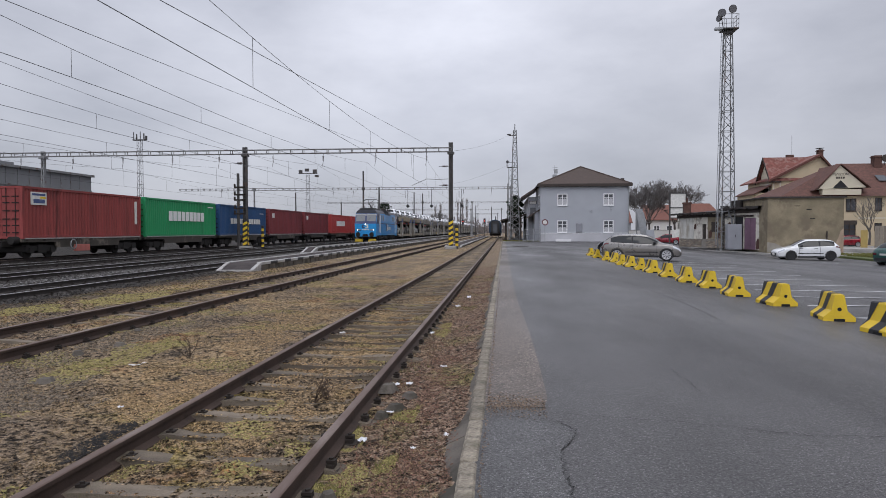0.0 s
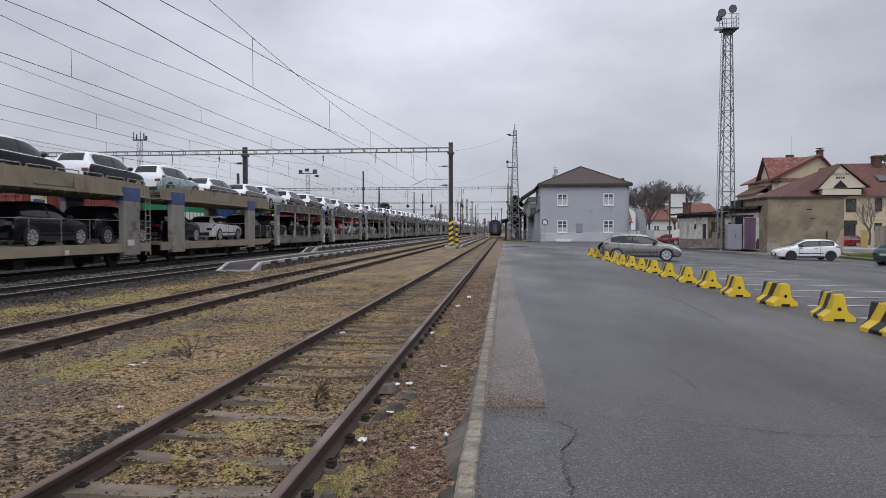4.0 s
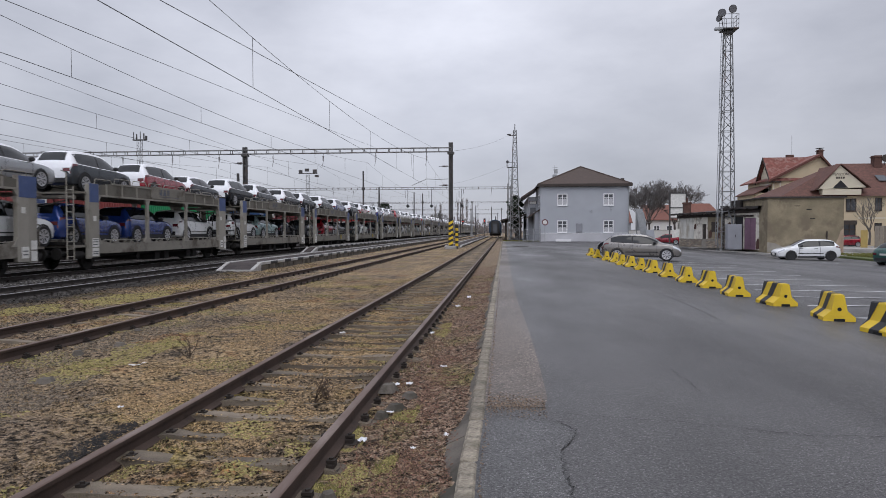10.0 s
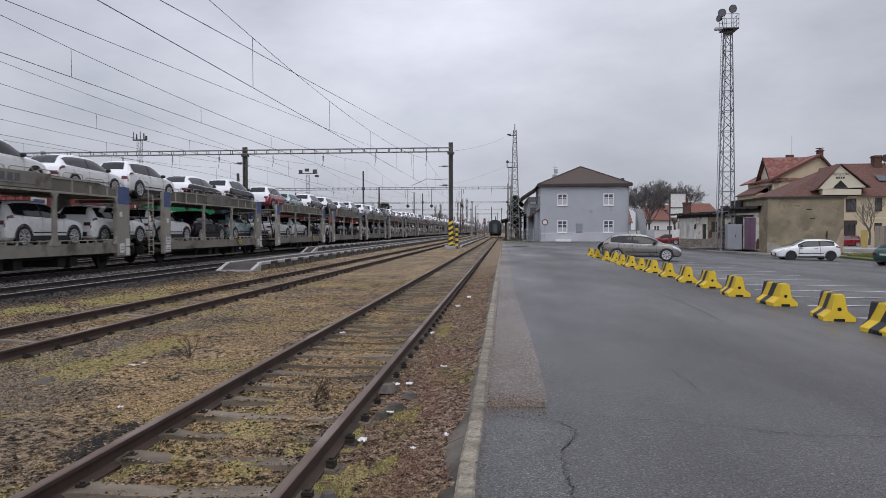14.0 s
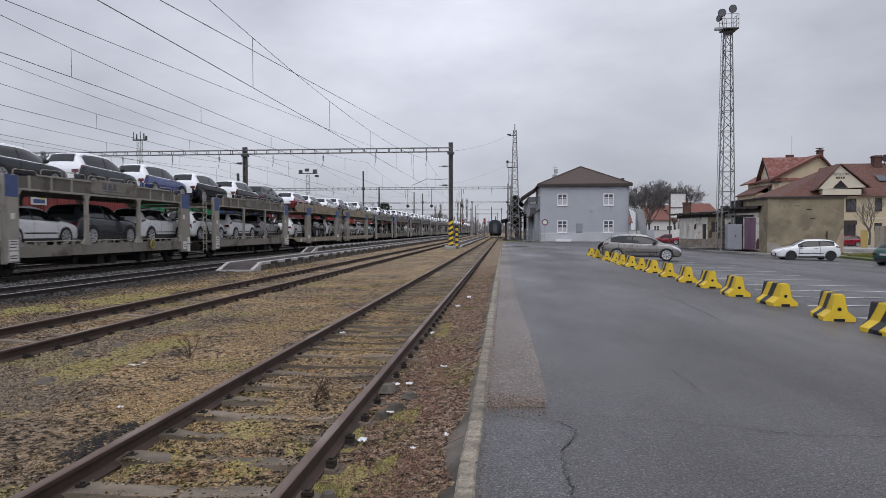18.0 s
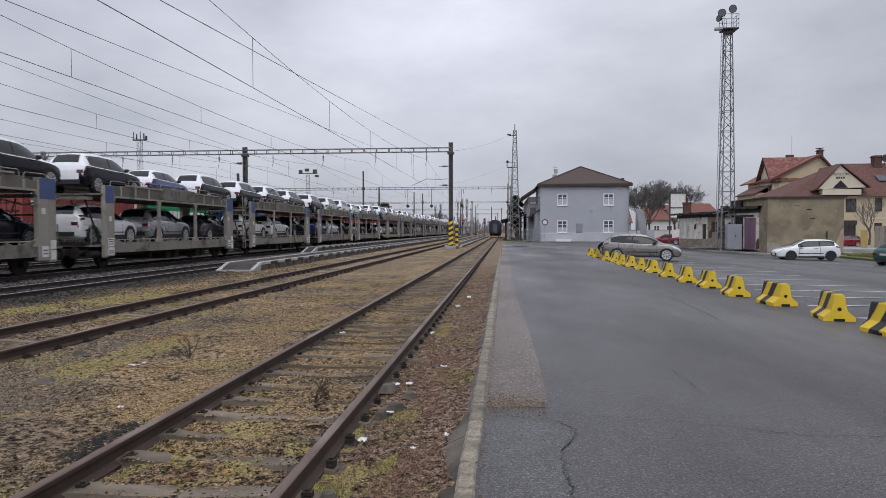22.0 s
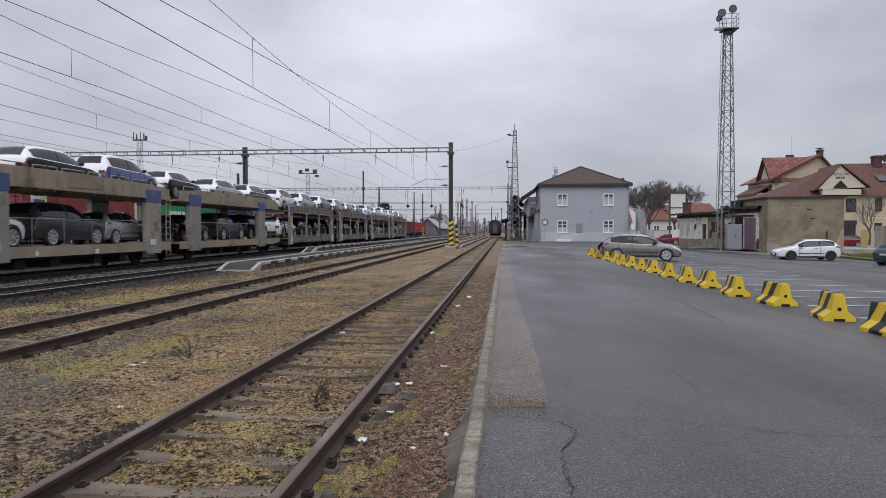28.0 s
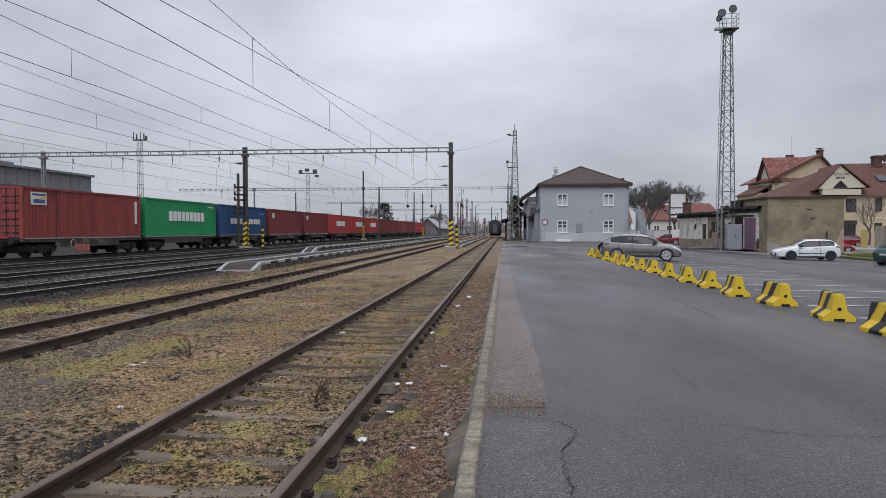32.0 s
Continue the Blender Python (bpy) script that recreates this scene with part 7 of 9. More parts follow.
def park(kind, colour, label, x, y, rz, plate_front=False):
    """A parked car; x, y is the middle of its footprint and rz the way it faces."""
    c = make_car(kind, colour, False, label, "parked cars", lamps=True)
    L = CAR_KINDS[kind]["L"]
    c.matrix_basis = pose(x, y, lot_height(x, y) + 0.004, rz=rz) @ pose(0, -L / 2, 0)
    part("number_plate", Shape().box(-0.26, 0.26, -0.022, -0.014, 0.62, 0.73), PLACARD, c, "blank pale plate")
    part("number_plate", Shape().box(-0.26, 0.26, L + 0.012, L + 0.02, 0.36, 0.47), PLACARD, c, "blank pale plate")
    h = CAR_KINDS[kind]
    han = Shape()
    for s in (-1, 1):
        for yy in (1.5, 2.45):
            han.box(*sorted((s * (h["W"] - 0.02), s * (h["W"] + 0.012))), yy, yy + 0.2, 0.80, 0.83)
    part("door_handle", han, PLASTIC, c)
    return c


park("compact", "m", "bronze grey hatchback parked behind the yellow barriers", 7.72, 39.4, -99)
white_car = park("hatch", "w", "white three-door hatchback with black wheels parked along the kerb", 20.75, 49.2, 86)
for ob in white_car.children:
    if ob.name.startswith("wheel"):
        ob.data = ob.data.copy()
        ob.data.materials[1] = PLASTIC
park("hatch", "k", "dark hatchback parked behind the bronze grey one", 8.5, 50.2, 28)
park("hatch", "n", "dark green car parked beside the grass", 24.3, 42.9, -75)
for (kind, col, x, y, rz, lab) in (("estate", "w", 24.5, 103, 90, "white car parked under the bare trees"), ("compact", "s", 28.3, 112, 80, "silver car parked under the bare trees"), ("hatch", "r", 22.6, 98, 75, "red car parked under the bare trees"), ("suv", "s", 30.0, 108, 95, "silver car parked near the trees"), ("hatch", "r", 42.6, 90.0, 90, "red car parked in front of the guest house")):
    park(kind, col, lab, x, y, rz)

# ---- station building ----
STUCCO = material("blue_grey_render", (0.355, 0.37, 0.40), 0.9, vary=0.06, scale=0.7, fine=60, bump=0.12)
STUCCO_SIDE = material("pale_grey_render", (0.35, 0.36, 0.385), 0.9, vary=0.08, scale=0.7, fine=60, bump=0.12)
PLINTH = material("white_plinth", (0.45, 0.45, 0.475), 0.85, vary=0.12, scale=1.0, fine=40, bump=0.15)
ROOF_BROWN = material("dark_brown_roof_tiles", (0.075, 0.055, 0.047), 0.8, vary=0.25, scale=2, fine=30, bump=0.3, streak=(1, 1, 3))
FRAME_WHITE = material("white_window_frame", (0.72, 0.72, 0.73), 0.5, vary=0.06, bump=0.05)
PANE = glass_material("window_glass", (0.06, 0.065, 0.075), 0.04)
CURTAIN = material("pale_curtain", (0.42, 0.42, 0.44), 0.9, vary=0.15, scale=6, bump=0.1)
CABINET = material("grey_cabinet_paint", (0.235, 0.24, 0.265), 0.6, vary=0.12, scale=2, bump=0.1)
DARK_WOOD = material("dark_timber", (0.05, 0.04, 0.035), 0.85, vary=0.3, bump=0.2)


def window(parent, cx, y, z0, z1, w, sill=True, bars=1, frame=FRAME_WHITE, surround=0.08):
    """A framed window in a wall that faces -y at the depth y; recessed panes."""
    win = part("window", Shape().box(cx - w / 2 - surround, cx + w / 2 + surround, y - 0.035, y + 0.05, z0 - surround, z0).box(cx - w / 2 - surround, cx + w / 2 + surround, y - 0.035, y + 0.05, z1, z1 + surround).box(cx - w / 2 - surround, cx - w / 2, y - 0.035, y + 0.05, z0, z1).box(cx + w / 2, cx + w / 2 + surround, y - 0.035, y + 0.05, z0, z1), frame, parent, "white surround")
    fr = Shape()
    t = 0.055
    n = bars + 1
    for i in range(n + 1):
        x = cx - w / 2 + w * i / n
        fr.box(x - t, x + t, y + 0.02, y + 0.08, z0, z1)
    for z in (z0, z1 - t):
        fr.box(cx - w / 2, cx + w / 2, y + 0.021, y + 0.079, z, z + t)
    fr.box(cx - w / 2, cx + w / 2, y + 0.022, y + 0.078, z0 + 0.66 * (z1 - z0), z0 + 0.66 * (z1 - z0) + 0.05)
    part("window_frame", fr, frame, win)
    for i in range(n):
        a, b = cx - w / 2 + w * i / n + t, cx - w / 2 + w * (i + 1) / n - t
        part("pane", Shape().add([(a, y + 0.06, z0 + t), (b, y + 0.06, z0 + t), (b, y + 0.06, z1 - t), (a, y + 0.06, z1 - t)], [(0, 1, 2, 3)]), PANE, win)
    if sill:
        part("window_sill", Shape().box(cx - w / 2 - surround, cx + w / 2 + surround, y - 0.12, y, z0 - surround - 0.06, z0 - surround), frame, win)
    return win


def wall_with_holes(x0, x1, z0, z1, y, t, holes):
    """One welded wall facing -y with rectangular openings (x0, x1, z0, z1) cut through it."""
    xs = sorted({x0, x1, *[v for h in holes for v in h[:2]]})
    zs = sorted({z0, z1, *[v for h in holes for v in h[2:]]})
    nx, nz = len(xs), len(zs)
    sh = Shape()
    sh.v = [(x, yy, z) for yy in (y, y + t) for z in zs for x in xs]

    def solid(i, k):
        if not (0 <= i < nx - 1 and 0 <= k < nz - 1):
            return False
        mx, mz = (xs[i] + xs[i + 1]) / 2, (zs[k] + zs[k + 1]) / 2
        return not any(h[0] < mx < h[1] and h[2] < mz < h[3] for h in holes)

    o = nx * nz
    for k in range(nz - 1):
        for i in range(nx - 1):
            if not solid(i, k):
                continue
            a, b, c, d = k * nx + i, k * nx + i + 1, (k + 1) * nx + i + 1, (k + 1) * nx + i
            sh.f += [(a, b, c, d), (o + d, o + c, o + b, o + a)]
            for (di, dk, e, f) in ((-1, 0, d, a), (1, 0, b, c), (0, -1, a, b), (0, 1, c, d)):
                if not solid(i + di, k + dk):
                    sh.f.append((f, e, o + e, o + f))
    sh.m = [0] * len(sh.f)
    return sh


def build_station():
    Y = 95.6
    st = thing("station_building", "two-storey grey station building with a dark brown hipped roof", "station building")
    wins = [(8.02, 5.05, 6.55), (14.32, 5.05, 6.55), (8.02, 1.30, 2.85), (14.32, 1.30, 2.85)]
    holes = [(cx - 0.62, cx + 0.62, a, b) for cx, a, b in wins]
    part("wall", wall_with_holes(5.0, 17.1, 0.0, 7.85, Y, 0.4, holes), STUCCO, st, "blue-grey rendered front wall")
    part("wall", Shape().box(5.0, 5.4, Y + 0.4, Y + 13, 0, 7.85), STUCCO_SIDE, st)
    part("wall", Shape().box(16.7, 17.1, Y + 0.4, Y + 13, 0, 7.85), STUCCO_SIDE, st)
    part("wall", Shape().box(5.4, 16.7, Y + 12.6, Y + 13, 0, 7.85), STUCCO_SIDE, st)
    part("room_wall", Shape().box(5.4, 16.7, Y + 2.0, Y + 2.1, 0, 7.8).box(5.4, 16.7, Y + 0.4, Y + 2, 3.6, 3.7), CURTAIN, st)
    part("plinth", Shape().box(4.95, 17.12, Y - 0.05, Y - 0.003, -0.05, 1.12), PLINTH, st, "white painted plinth")
    part("plinth", Shape().box(4.95, 4.997, Y - 0.003, Y + 13, -0.05, 1.12), PLINTH, st)
    for (cx, a, b) in wins:
        window(st, cx, Y, a, b, 1.24)
        lace = Shape()
        for (u, v) in ((-0.54, -0.06), (0.06, 0.54)):  # gathered half curtains behind the panes
            n = 8
            top = [(cx + u + (v - u) * i / n, Y + 0.052 + 0.004 * (i % 2), a + (0.62 if a > 4 else 0.45) * (b - a) * (1 - 0.12 * abs(2 * i / n - 1))) for i in range(n + 1)]
            low = [(x, y, a + 0.06) for x, y, z in top]
            lace.add(top + low, [(i, n + 1 + i, n + 2 + i, i + 1) for i in range(n)])
        part("curtain", lace, CURTAIN, st, "pale half curtain")
    roof = Shape()
    e = 0.35
    x0, x1, y0, y1 = 5.0 - e, 17.1 + e, Y - e, Y + 13 + e
    base = [(x0, y0, 7.95), (x1, y0, 7.95), (x1, y1, 7.95), (x0, y1, 7.95)]
    r0, r1 = (11.0, Y + 4.6, 10.75), (11.0, Y + 8.4, 10.75)
    roof.add(base + [r0, r1], [(0, 1, 4), (1, 2, 5, 4), (2, 3, 5), (3, 0, 4, 5), (3, 2, 1, 0)])
    part("roof", roof, ROOF_BROWN, st, "dark brown hipped roof")
    part("gutter", Shape().box(x0 - 0.05, x1 + 0.05, y0 - 0.1, y0 + 0.25, 7.60, 7.98).box(x0 - 0.1, x0 + 0.02, y0, y1, 7.72, 7.96), DARK_WOOD, st, "dark eaves and gutter")
    ridge = Shape()
    for a in ((x0, y0, 7.97), (x1, y0, 7.97)):
        ridge.tube(a, (11.0, Y + 4.6, 10.78), 0.09, 6)
    part("ridge_tiles", ridge, ROOF_BROWN, st)
    part("chimney", Shape().box(6.9, 7.5, Y + 3, Y + 3.6, 8.6, 9.55, c=0.03).tube((7.2, Y + 3.3, 9.5), (7.2, Y + 3.3, 10.9), 0.03, 5).tube((6.8, Y + 3.3, 10.5), (7.6, Y + 3.3, 10.6), 0.025, 4).tube((6.9, Y + 3.3, 10.2), (7.7, Y + 3.3, 10.3), 0.025, 4).box(7.1, 7.6, Y + 3.2, Y + 3.3, 9.7, 10.3), GALV, st, "grey chimney with aerials")
    part("chimney", Shape().box(16.4, 16.9, Y + 2.6, Y + 3.1, 8.0, 8.9, c=0.03), DARK_WOOD, st)
    part("downpipe", Shape().tube((17.0, Y - 0.1, 0.1), (17.0, Y - 0.1, 7.8), 0.06, 8), GALV, st)
    part("wall_box", Shape().box(9.95, 10.75, Y - 0.12, Y - 0.005, 1.25, 2.5, c=0.02), CABINET, st, "grey notice case on the wall")
    part("step", Shape().box(7.1, 9.2, Y - 0.5, Y - 0.052, -0.05, 0.30), FRAME_WHITE, st, "white step at the foot of the wall")
    part("plinth_line", Shape().box(4.94, 17.13, Y - 0.07, Y - 0.003, 1.12, 1.20), FRAME_WHITE, st, "white line on top of the plinth")
    part("wall_lamp", Shape().box(11.9, 12.1, Y - 0.3, Y, 4.2, 4.35).box(14.6, 14.75, Y - 0.25, Y, 4.3, 4.45), GALV, st)
    for (yy, z0) in ((Y + 2.2, 5.05), (Y + 5.0, 5.05), (Y + 2.2, 1.3)):  # windows of the side towards the tracks
        sw = part("side_window", Shape().box(4.96, 4.998, yy - 0.7, yy + 0.7, z0 - 0.08, z0 + 1.58), FRAME_WHITE, st)
        part("pane", Shape().box(4.945, 4.959, yy - 0.58, yy - 0.04, z0, z0 + 1.5).box(4.945, 4.959, yy + 0.04, yy + 0.58, z0, z0 + 1.5), PANE, sw)
    # wing behind, set out towards the tracks, and the platform canopy
    wing = thing("station_wing", "pale grey station wing with overhanging dark roof behind the main building", "station building")
    part("wall", Shape().box(3.6, 5.0, 104, 130, 0, 6.6), STUCCO_SIDE, wing)
    part("wall", Shape().box(4.3, 5.0, 97.5, 104, 0, 4.2), STUCCO_SIDE, wing)
    part("roof", Shape().add([(2.5, 103, 6.55), (2.5, 131, 6.55), (6.5, 131, 9.2), (6.5, 103, 9.2), (2.5, 103, 6.3), (6.5, 103, 8.9), (2.5, 131, 6.3)], [(0, 1, 2, 3), (0, 3, 5, 4), (0, 4, 6, 1)]), ROOF_BROWN, wing, "dark overhanging roof")
    part("roof", Shape().add([(3.0, 97.3, 3.3), (3.0, 104, 3.3), (5.2, 104, 4.7), (5.2, 97.3, 4.7), (3.0, 97.3, 3.1), (5.2, 97.3, 4.5)], [(0, 1, 2, 3), (0, 3, 5, 4)]), ROOF_BROWN, wing, "low lean-to roof")
    part("sign", Shape().box(3.72, 4.85, 103.93, 103.99, 5.5, 6.0), DARK_WOOD, wing, "dark sign panel")
    part("sign_face", Shape().box(3.8, 4.77, 103.92, 103.929, 5.58, 5.92), PLACARD, wing)
    part("wing_window", Shape().box(3.9, 4.7, 103.94, 103.99, 3.9, 5.0), PANE, wing, "dark window")
    can = thing("platform_canopy", "dark timber platform canopy along the station", "canopy")
    part("roof", Shape().add([(-0.6, 112, 3.3), (3.6, 112, 4.3), (3.6, 175, 4.3), (-0.6, 175, 3.3), (-0.6, 112, 3.05), (3.6, 112, 4.05), (3.6, 175, 4.05), (-0.6, 175, 3.05)], [(0, 1, 2, 3), (0, 4, 5, 1), (0, 3, 7, 4)]), DARK_WOOD, can)
    for y in range(114, 175, 6):
        part("post", Shape().box(0.2, 0.4, y, y + 0.2, -0.2, 3.4), DARK_WOOD, can)
    part("back_wall", Shape().box(2.6, 2.8, 112, 175, 0, 3.6), DARK_WOOD, can)
    gate = thing("mesh_gate", "grey mesh gate and fence beside the station", "gate")
    fr = Shape()
    for x in (2.6, 4.0, 5.0):
        fr.box(x - 0.05, x + 0.05, 95.0, 95.1, 0, 1.75)
    for z in (0.15, 0.95, 1.7):
        fr.box(2.6, 5.0, 95.02, 95.08, z - 0.03, z + 0.03)
    part("gate_frame", fr, GALV, gate)
    mesh = Shape()
    for k in range(18):
        mesh.tube((2.62 + k * 0.135, 95.05, 0.15), (2.62 + k * 0.135, 95.05, 1.7), 0.02, 4)
    part("mesh", mesh, GALV, gate)
    sg = thing("round_sign", "round white sign with a red rim on a grey pole", "road sign")
    part("pole", Shape().tube((5.3, 90, 0), (5.3, 90, 2.9), 0.04, 8), GALV, sg)
    part("disc", Shape().tube((5.3, 89.95, 2.6), (5.3, 89.92, 2.6), 0.28, 20), PLACARD, sg)
    part("rim", Shape().tube((5.3, 89.97, 2.6), (5.3, 89.935, 2.6), 0.42, 20), TAIL_RED, sg)
    bn = thing("notice_board", "pale leaning notice boards beside the station corner", "notice board")
    part("board", Shape().box(17.5, 18.4, 93, 93.12, 1.5, 4.4).box(17.6, 17.7, 93.0, 93.1, 0, 1.5).box(18.2, 18.3, 93.0, 93.1, 0, 1.5), GALV, bn)
    part("board", Shape().box(-0.45, 0.45, -0.06, 0.06, 0.0, 3.3), GALV, bn, m=pose(18.5, 92, 0.6, ry=-10))
    part("board", Shape().box(-0.5, 0.5, -0.06, 0.06, 0.0, 1.6), STUCCO, bn, m=pose(19.3, 91.8, 0.0, ry=-6))


build_station()

# ---- coach at the end of the siding ----
co = thing("dark_coach", "dark blue railway coach standing at the end of the siding", "railway coach", m=pose(-2.1, 156, 0))
part("body", Shape().prism([(-1.42, 0.9), (1.42, 0.9), (1.42, 3.0), (1.15, 3.6), (0.5, 3.95), (-0.5, 3.95), (-1.15, 3.6), (-1.42, 3.0)], "y", 0, 22), material("blue_coach_paint", (0.018, 0.036, 0.065), 0.5, vary=0.2), co)
part("gangway", Shape().prism([(-1.0, 0.75), (1.0, 0.75), (1.0, 3.2), (0.7, 3.75), (-0.7, 3.75), (-1.0, 3.2)], "y", -0.3, -0.001), BLACK_PAINT, co, "black gangway bellows")
part("side_stripe", Shape().box(1.42, 1.43, 0.3, 21.7, 1.4, 2.4), material("dull_blue_paint", (0.10, 0.17, 0.28), 0.5, vary=0.15), co)
part("gangway_door", Shape().box(-0.45, 0.45, -0.32, -0.3, 1.0, 3.0), PANE, co)
part("buffer", Shape().disc((-0.88, -0.4, 1.05), "y", 0.22, 0.5, 12).disc((0.88, -0.4, 1.05), "y", 0.22, 0.5, 12), UNDER, co)
part("underframe", Shape().box(-1.2, 1.2, 0.3, 21.7, 0.3, 0.9), UNDER, co)
for y in (2.2, 4.7, 17.3, 19.8):
    for s in (-0.75, 0.75):
        part("wheel", WHEEL, None, co, m=pose(s, y, 0.42))
part("chimney", Shape().tube((0.1, 3, 3.9), (0.1, 3, 4.8), 0.12, 8), UNDER, co)

# ---- sheds, tan wall and cabinets ----
OLD_RENDER = material("stained_cream_render", (0.64, 0.61, 0.54), 0.92, vary=0.25, scale=0.9, fine=30, bump=0.3, spots=(0.22, 0.175, 0.13), spot_scale=1.1, spot_at=0.58)
TAN_RENDER = material("mottled_tan_render", (0.235, 0.197, 0.134), 0.93, vary=0.45, scale=1.0, fine=30, bump=0.4, spots=(0.17, 0.138, 0.098), spot_scale=0.9, spot_at=0.56)
DARK_BRICK = material("sooty_brick", (0.095, 0.05, 0.04), 0.9, vary=0.35, scale=3, fine=25, bump=0.4)
MORTAR = material("grey_mortar", (0.26, 0.24, 0.21), 0.95, vary=0.2, bump=0.3)
DARK_ROOF = material("dark_felt_roof", (0.045, 0.04, 0.038), 0.9, vary=0.3, bump=0.3)
PURPLE_DOOR = material("faded_purple_paint", (0.20, 0.115, 0.165), 0.75, vary=0.2, scale=2, fine=30, bump=0.2, spots=(0.13, 0.08, 0.10), spot_scale=1.4)


def build_sheds():
    # a local frame along the shed front: u runs from the far end to the near end
    a, b = Vector((15.0, 62.5, 0)), Vector((18.7, 50.4, 0))
    length = (b - a).length
    ang = math.degrees(math.atan2(b.y - a.y, b.x - a.x))
    m = pose(a.x, a.y, 0.1, rz=ang)
    sd = thing("old_shed", "low stained cream sheds with brick bases and dark roofs", "shed", m=m)
    part("wall", wall_with_holes(1.1, 7.6, 0.0, 2.75, 0.0, 0.3, [(2.2, 2.6, 1.7, 2.05), (4.6, 5.15, 0.0, 1.95)]), OLD_RENDER, sd, "stained cream wall")
    part("wall", wall_with_holes(7.62, length - 0.6, 0.0, 2.95, -0.06, 0.3, [(10.1, 11.45, 0.0, 2.35)]), OLD_RENDER, sd, "stained cream wall")
    part("end_wall", Shape().box(1.1, 1.4, 0.3, 5, 0, 2.7), OLD_RENDER, sd)
    part("panel", Shape().box(1.25, 3.4, -0.040, -0.004, 0.72, 2.45), material("patchy_white_limewash", (0.58, 0.57, 0.53), 0.92, vary=0.18, scale=1.4, fine=30, bump=0.3, spots=(0.40, 0.37, 0.31), spot_scale=1.3, spot_at=0.57, streak=(1, 1, 0.3)), sd, "whitewashed wall panel")
    # the gable's shade is put on the wall as a brown panel
    part("gable_shade", Shape().box(5.45, 7.5, -0.06, -0.004, 0.75, 2.6), TAN_RENDER, sd, "brown panel painting the shaded part of the wall")
    part("window", Shape().box(6.0, 6.7, -0.08, -0.062, 1.3, 2.1), DARK_WOOD, sd, "boarded dark window")
    part("door", Shape().box(4.62, 5.13, 0.08, 0.14, 0.0, 1.93), DARK_WOOD, sd, "dark narrow door")
    part("purple_door", Shape().box(10.12, 10.77, -0.02, 0.05, 0.0, 2.33, c=0.01), PURPLE_DOOR, sd, "faded purple door leaf")
    part("purple_door", Shape().box(10.79, 11.43, -0.02, 0.05, 0.0, 2.33, c=0.01), PURPLE_DOOR, sd, "faded purple door leaf")
    part("doorway", Shape().box(9.0, 10.0, -0.10, -0.065, 0.0, 2.42), DARK, sd, "dark open doorway")
    part("lintel", Shape().box(7.7, 11.2, -0.14, -0.062, 2.42, 2.56), DARK_WOOD, sd, "dark timber lintel")
    part("eaves_board", Shape().box(0.9, 7.6, -0.10, -0.004, 2.50, 2.74).box(7.7, length - 0.7, -0.16, -0.066, 2.72, 2.96), DARK_WOOD, sd, "rotten dark eaves board")
    part("post", Shape().box(7.55, 7.75, -0.2, -0.07, 0.0, 2.7), OLD_CONCRETE, sd)
    rs = random.Random(21)
    for i in range(26):  # ragged pieces of felt and board along the roof edge
        u = 0.9 + i * (length - 2.1) / 26
        z = 2.86 if u < 7.5 else 3.12
        part("roof_scrap", Shape().box(u, u + rs.uniform(0.2, 0.5), -0.62, -0.48 + rs.uniform(0, 0.2), z - rs.uniform(0.04, 0.16), z + rs.uniform(0.0, 0.05)), DARK_ROOF if i % 3 else DARK_WOOD, sd, m=pose(0, 0, 0, ry=rs.uniform(-0.4, 0.4)))
    fallen = Shape()
    for (u, v, w, h) in ((5.6, 0.8, 0.5, 0.7), (7.8, 0.0, 0.6, 1.1), (8.1, 1.6, 0.5, 0.5), (11.5, 0.0, 0.4, 0.9), (3.5, 1.5, 0.35, 0.5), (6.9, 0.75, 0.3, 1.2)):
        y = -0.066 if u > 7.6 else -0.064
        fallen.add([(u, y, v), (u + w * 0.8, y, v + 0.05), (u + w, y, v + h * 0.6), (u + w * 0.6, y, v + h), (u + w * 0.1, y, v + h * 0.7)], [(0, 1, 2, 3, 4)])
    part("bare_brick_patch", fallen, DARK_BRICK, sd, "bare brick where the plaster has fallen")
    part("hatch", Shape().box(2.2, 2.6, 0.1, 0.15, 1.7, 2.05), HOLE, sd)
    part("roof", Shape().add([(0.6, -0.55, 2.72), (7.9, -0.55, 2.78), (7.9, 5.2, 3.2), (0.6, 5.2, 3.15), (0.6, -0.55, 2.86), (7.9, -0.55, 2.92), (7.9, 5.2, 3.34), (0.6, 5.2, 3.3)], [(0, 3, 2, 1), (4, 5, 6, 7), (0, 1, 5, 4), (1, 2, 6, 5), (0, 4, 7, 3)]), DARK_ROOF, sd, "dark sagging felt roof")
    part("roof", Shape().add([(7.4, -0.5, 2.95), (length - 0.4, -0.5, 3.0), (length - 0.4, 5.2, 3.5), (7.4, 5.2, 3.4), (7.4, -0.5, 3.12), (length - 0.4, -0.5, 3.16), (length - 0.4, 5.2, 3.66), (7.4, 5.2, 3.56)], [(0, 3, 2, 1), (4, 5, 6, 7), (0, 1, 5, 4), (0, 4, 7, 3)]), DARK_ROOF, sd)
    part("parapet", Shape().box(10.6, length - 0.3, 0.2, 0.6, 3.2, 3.8), TAN_RENDER, sd)
    part("roof_box", Shape().box(7.6, 8.6, 0.6, 1.4, 3.2, 3.75).box(5.6, 6.4, 1.0, 1.6, 3.0, 3.4), DARK_ROOF, sd)
    part("downpipe", Shape().path([(8.7, -0.4, 3.0), (8.7, -0.35, 2.6), (8.85, -0.2, 2.3), (8.85, -0.2, 0.2)], 0.06, 7), GALV, sd)
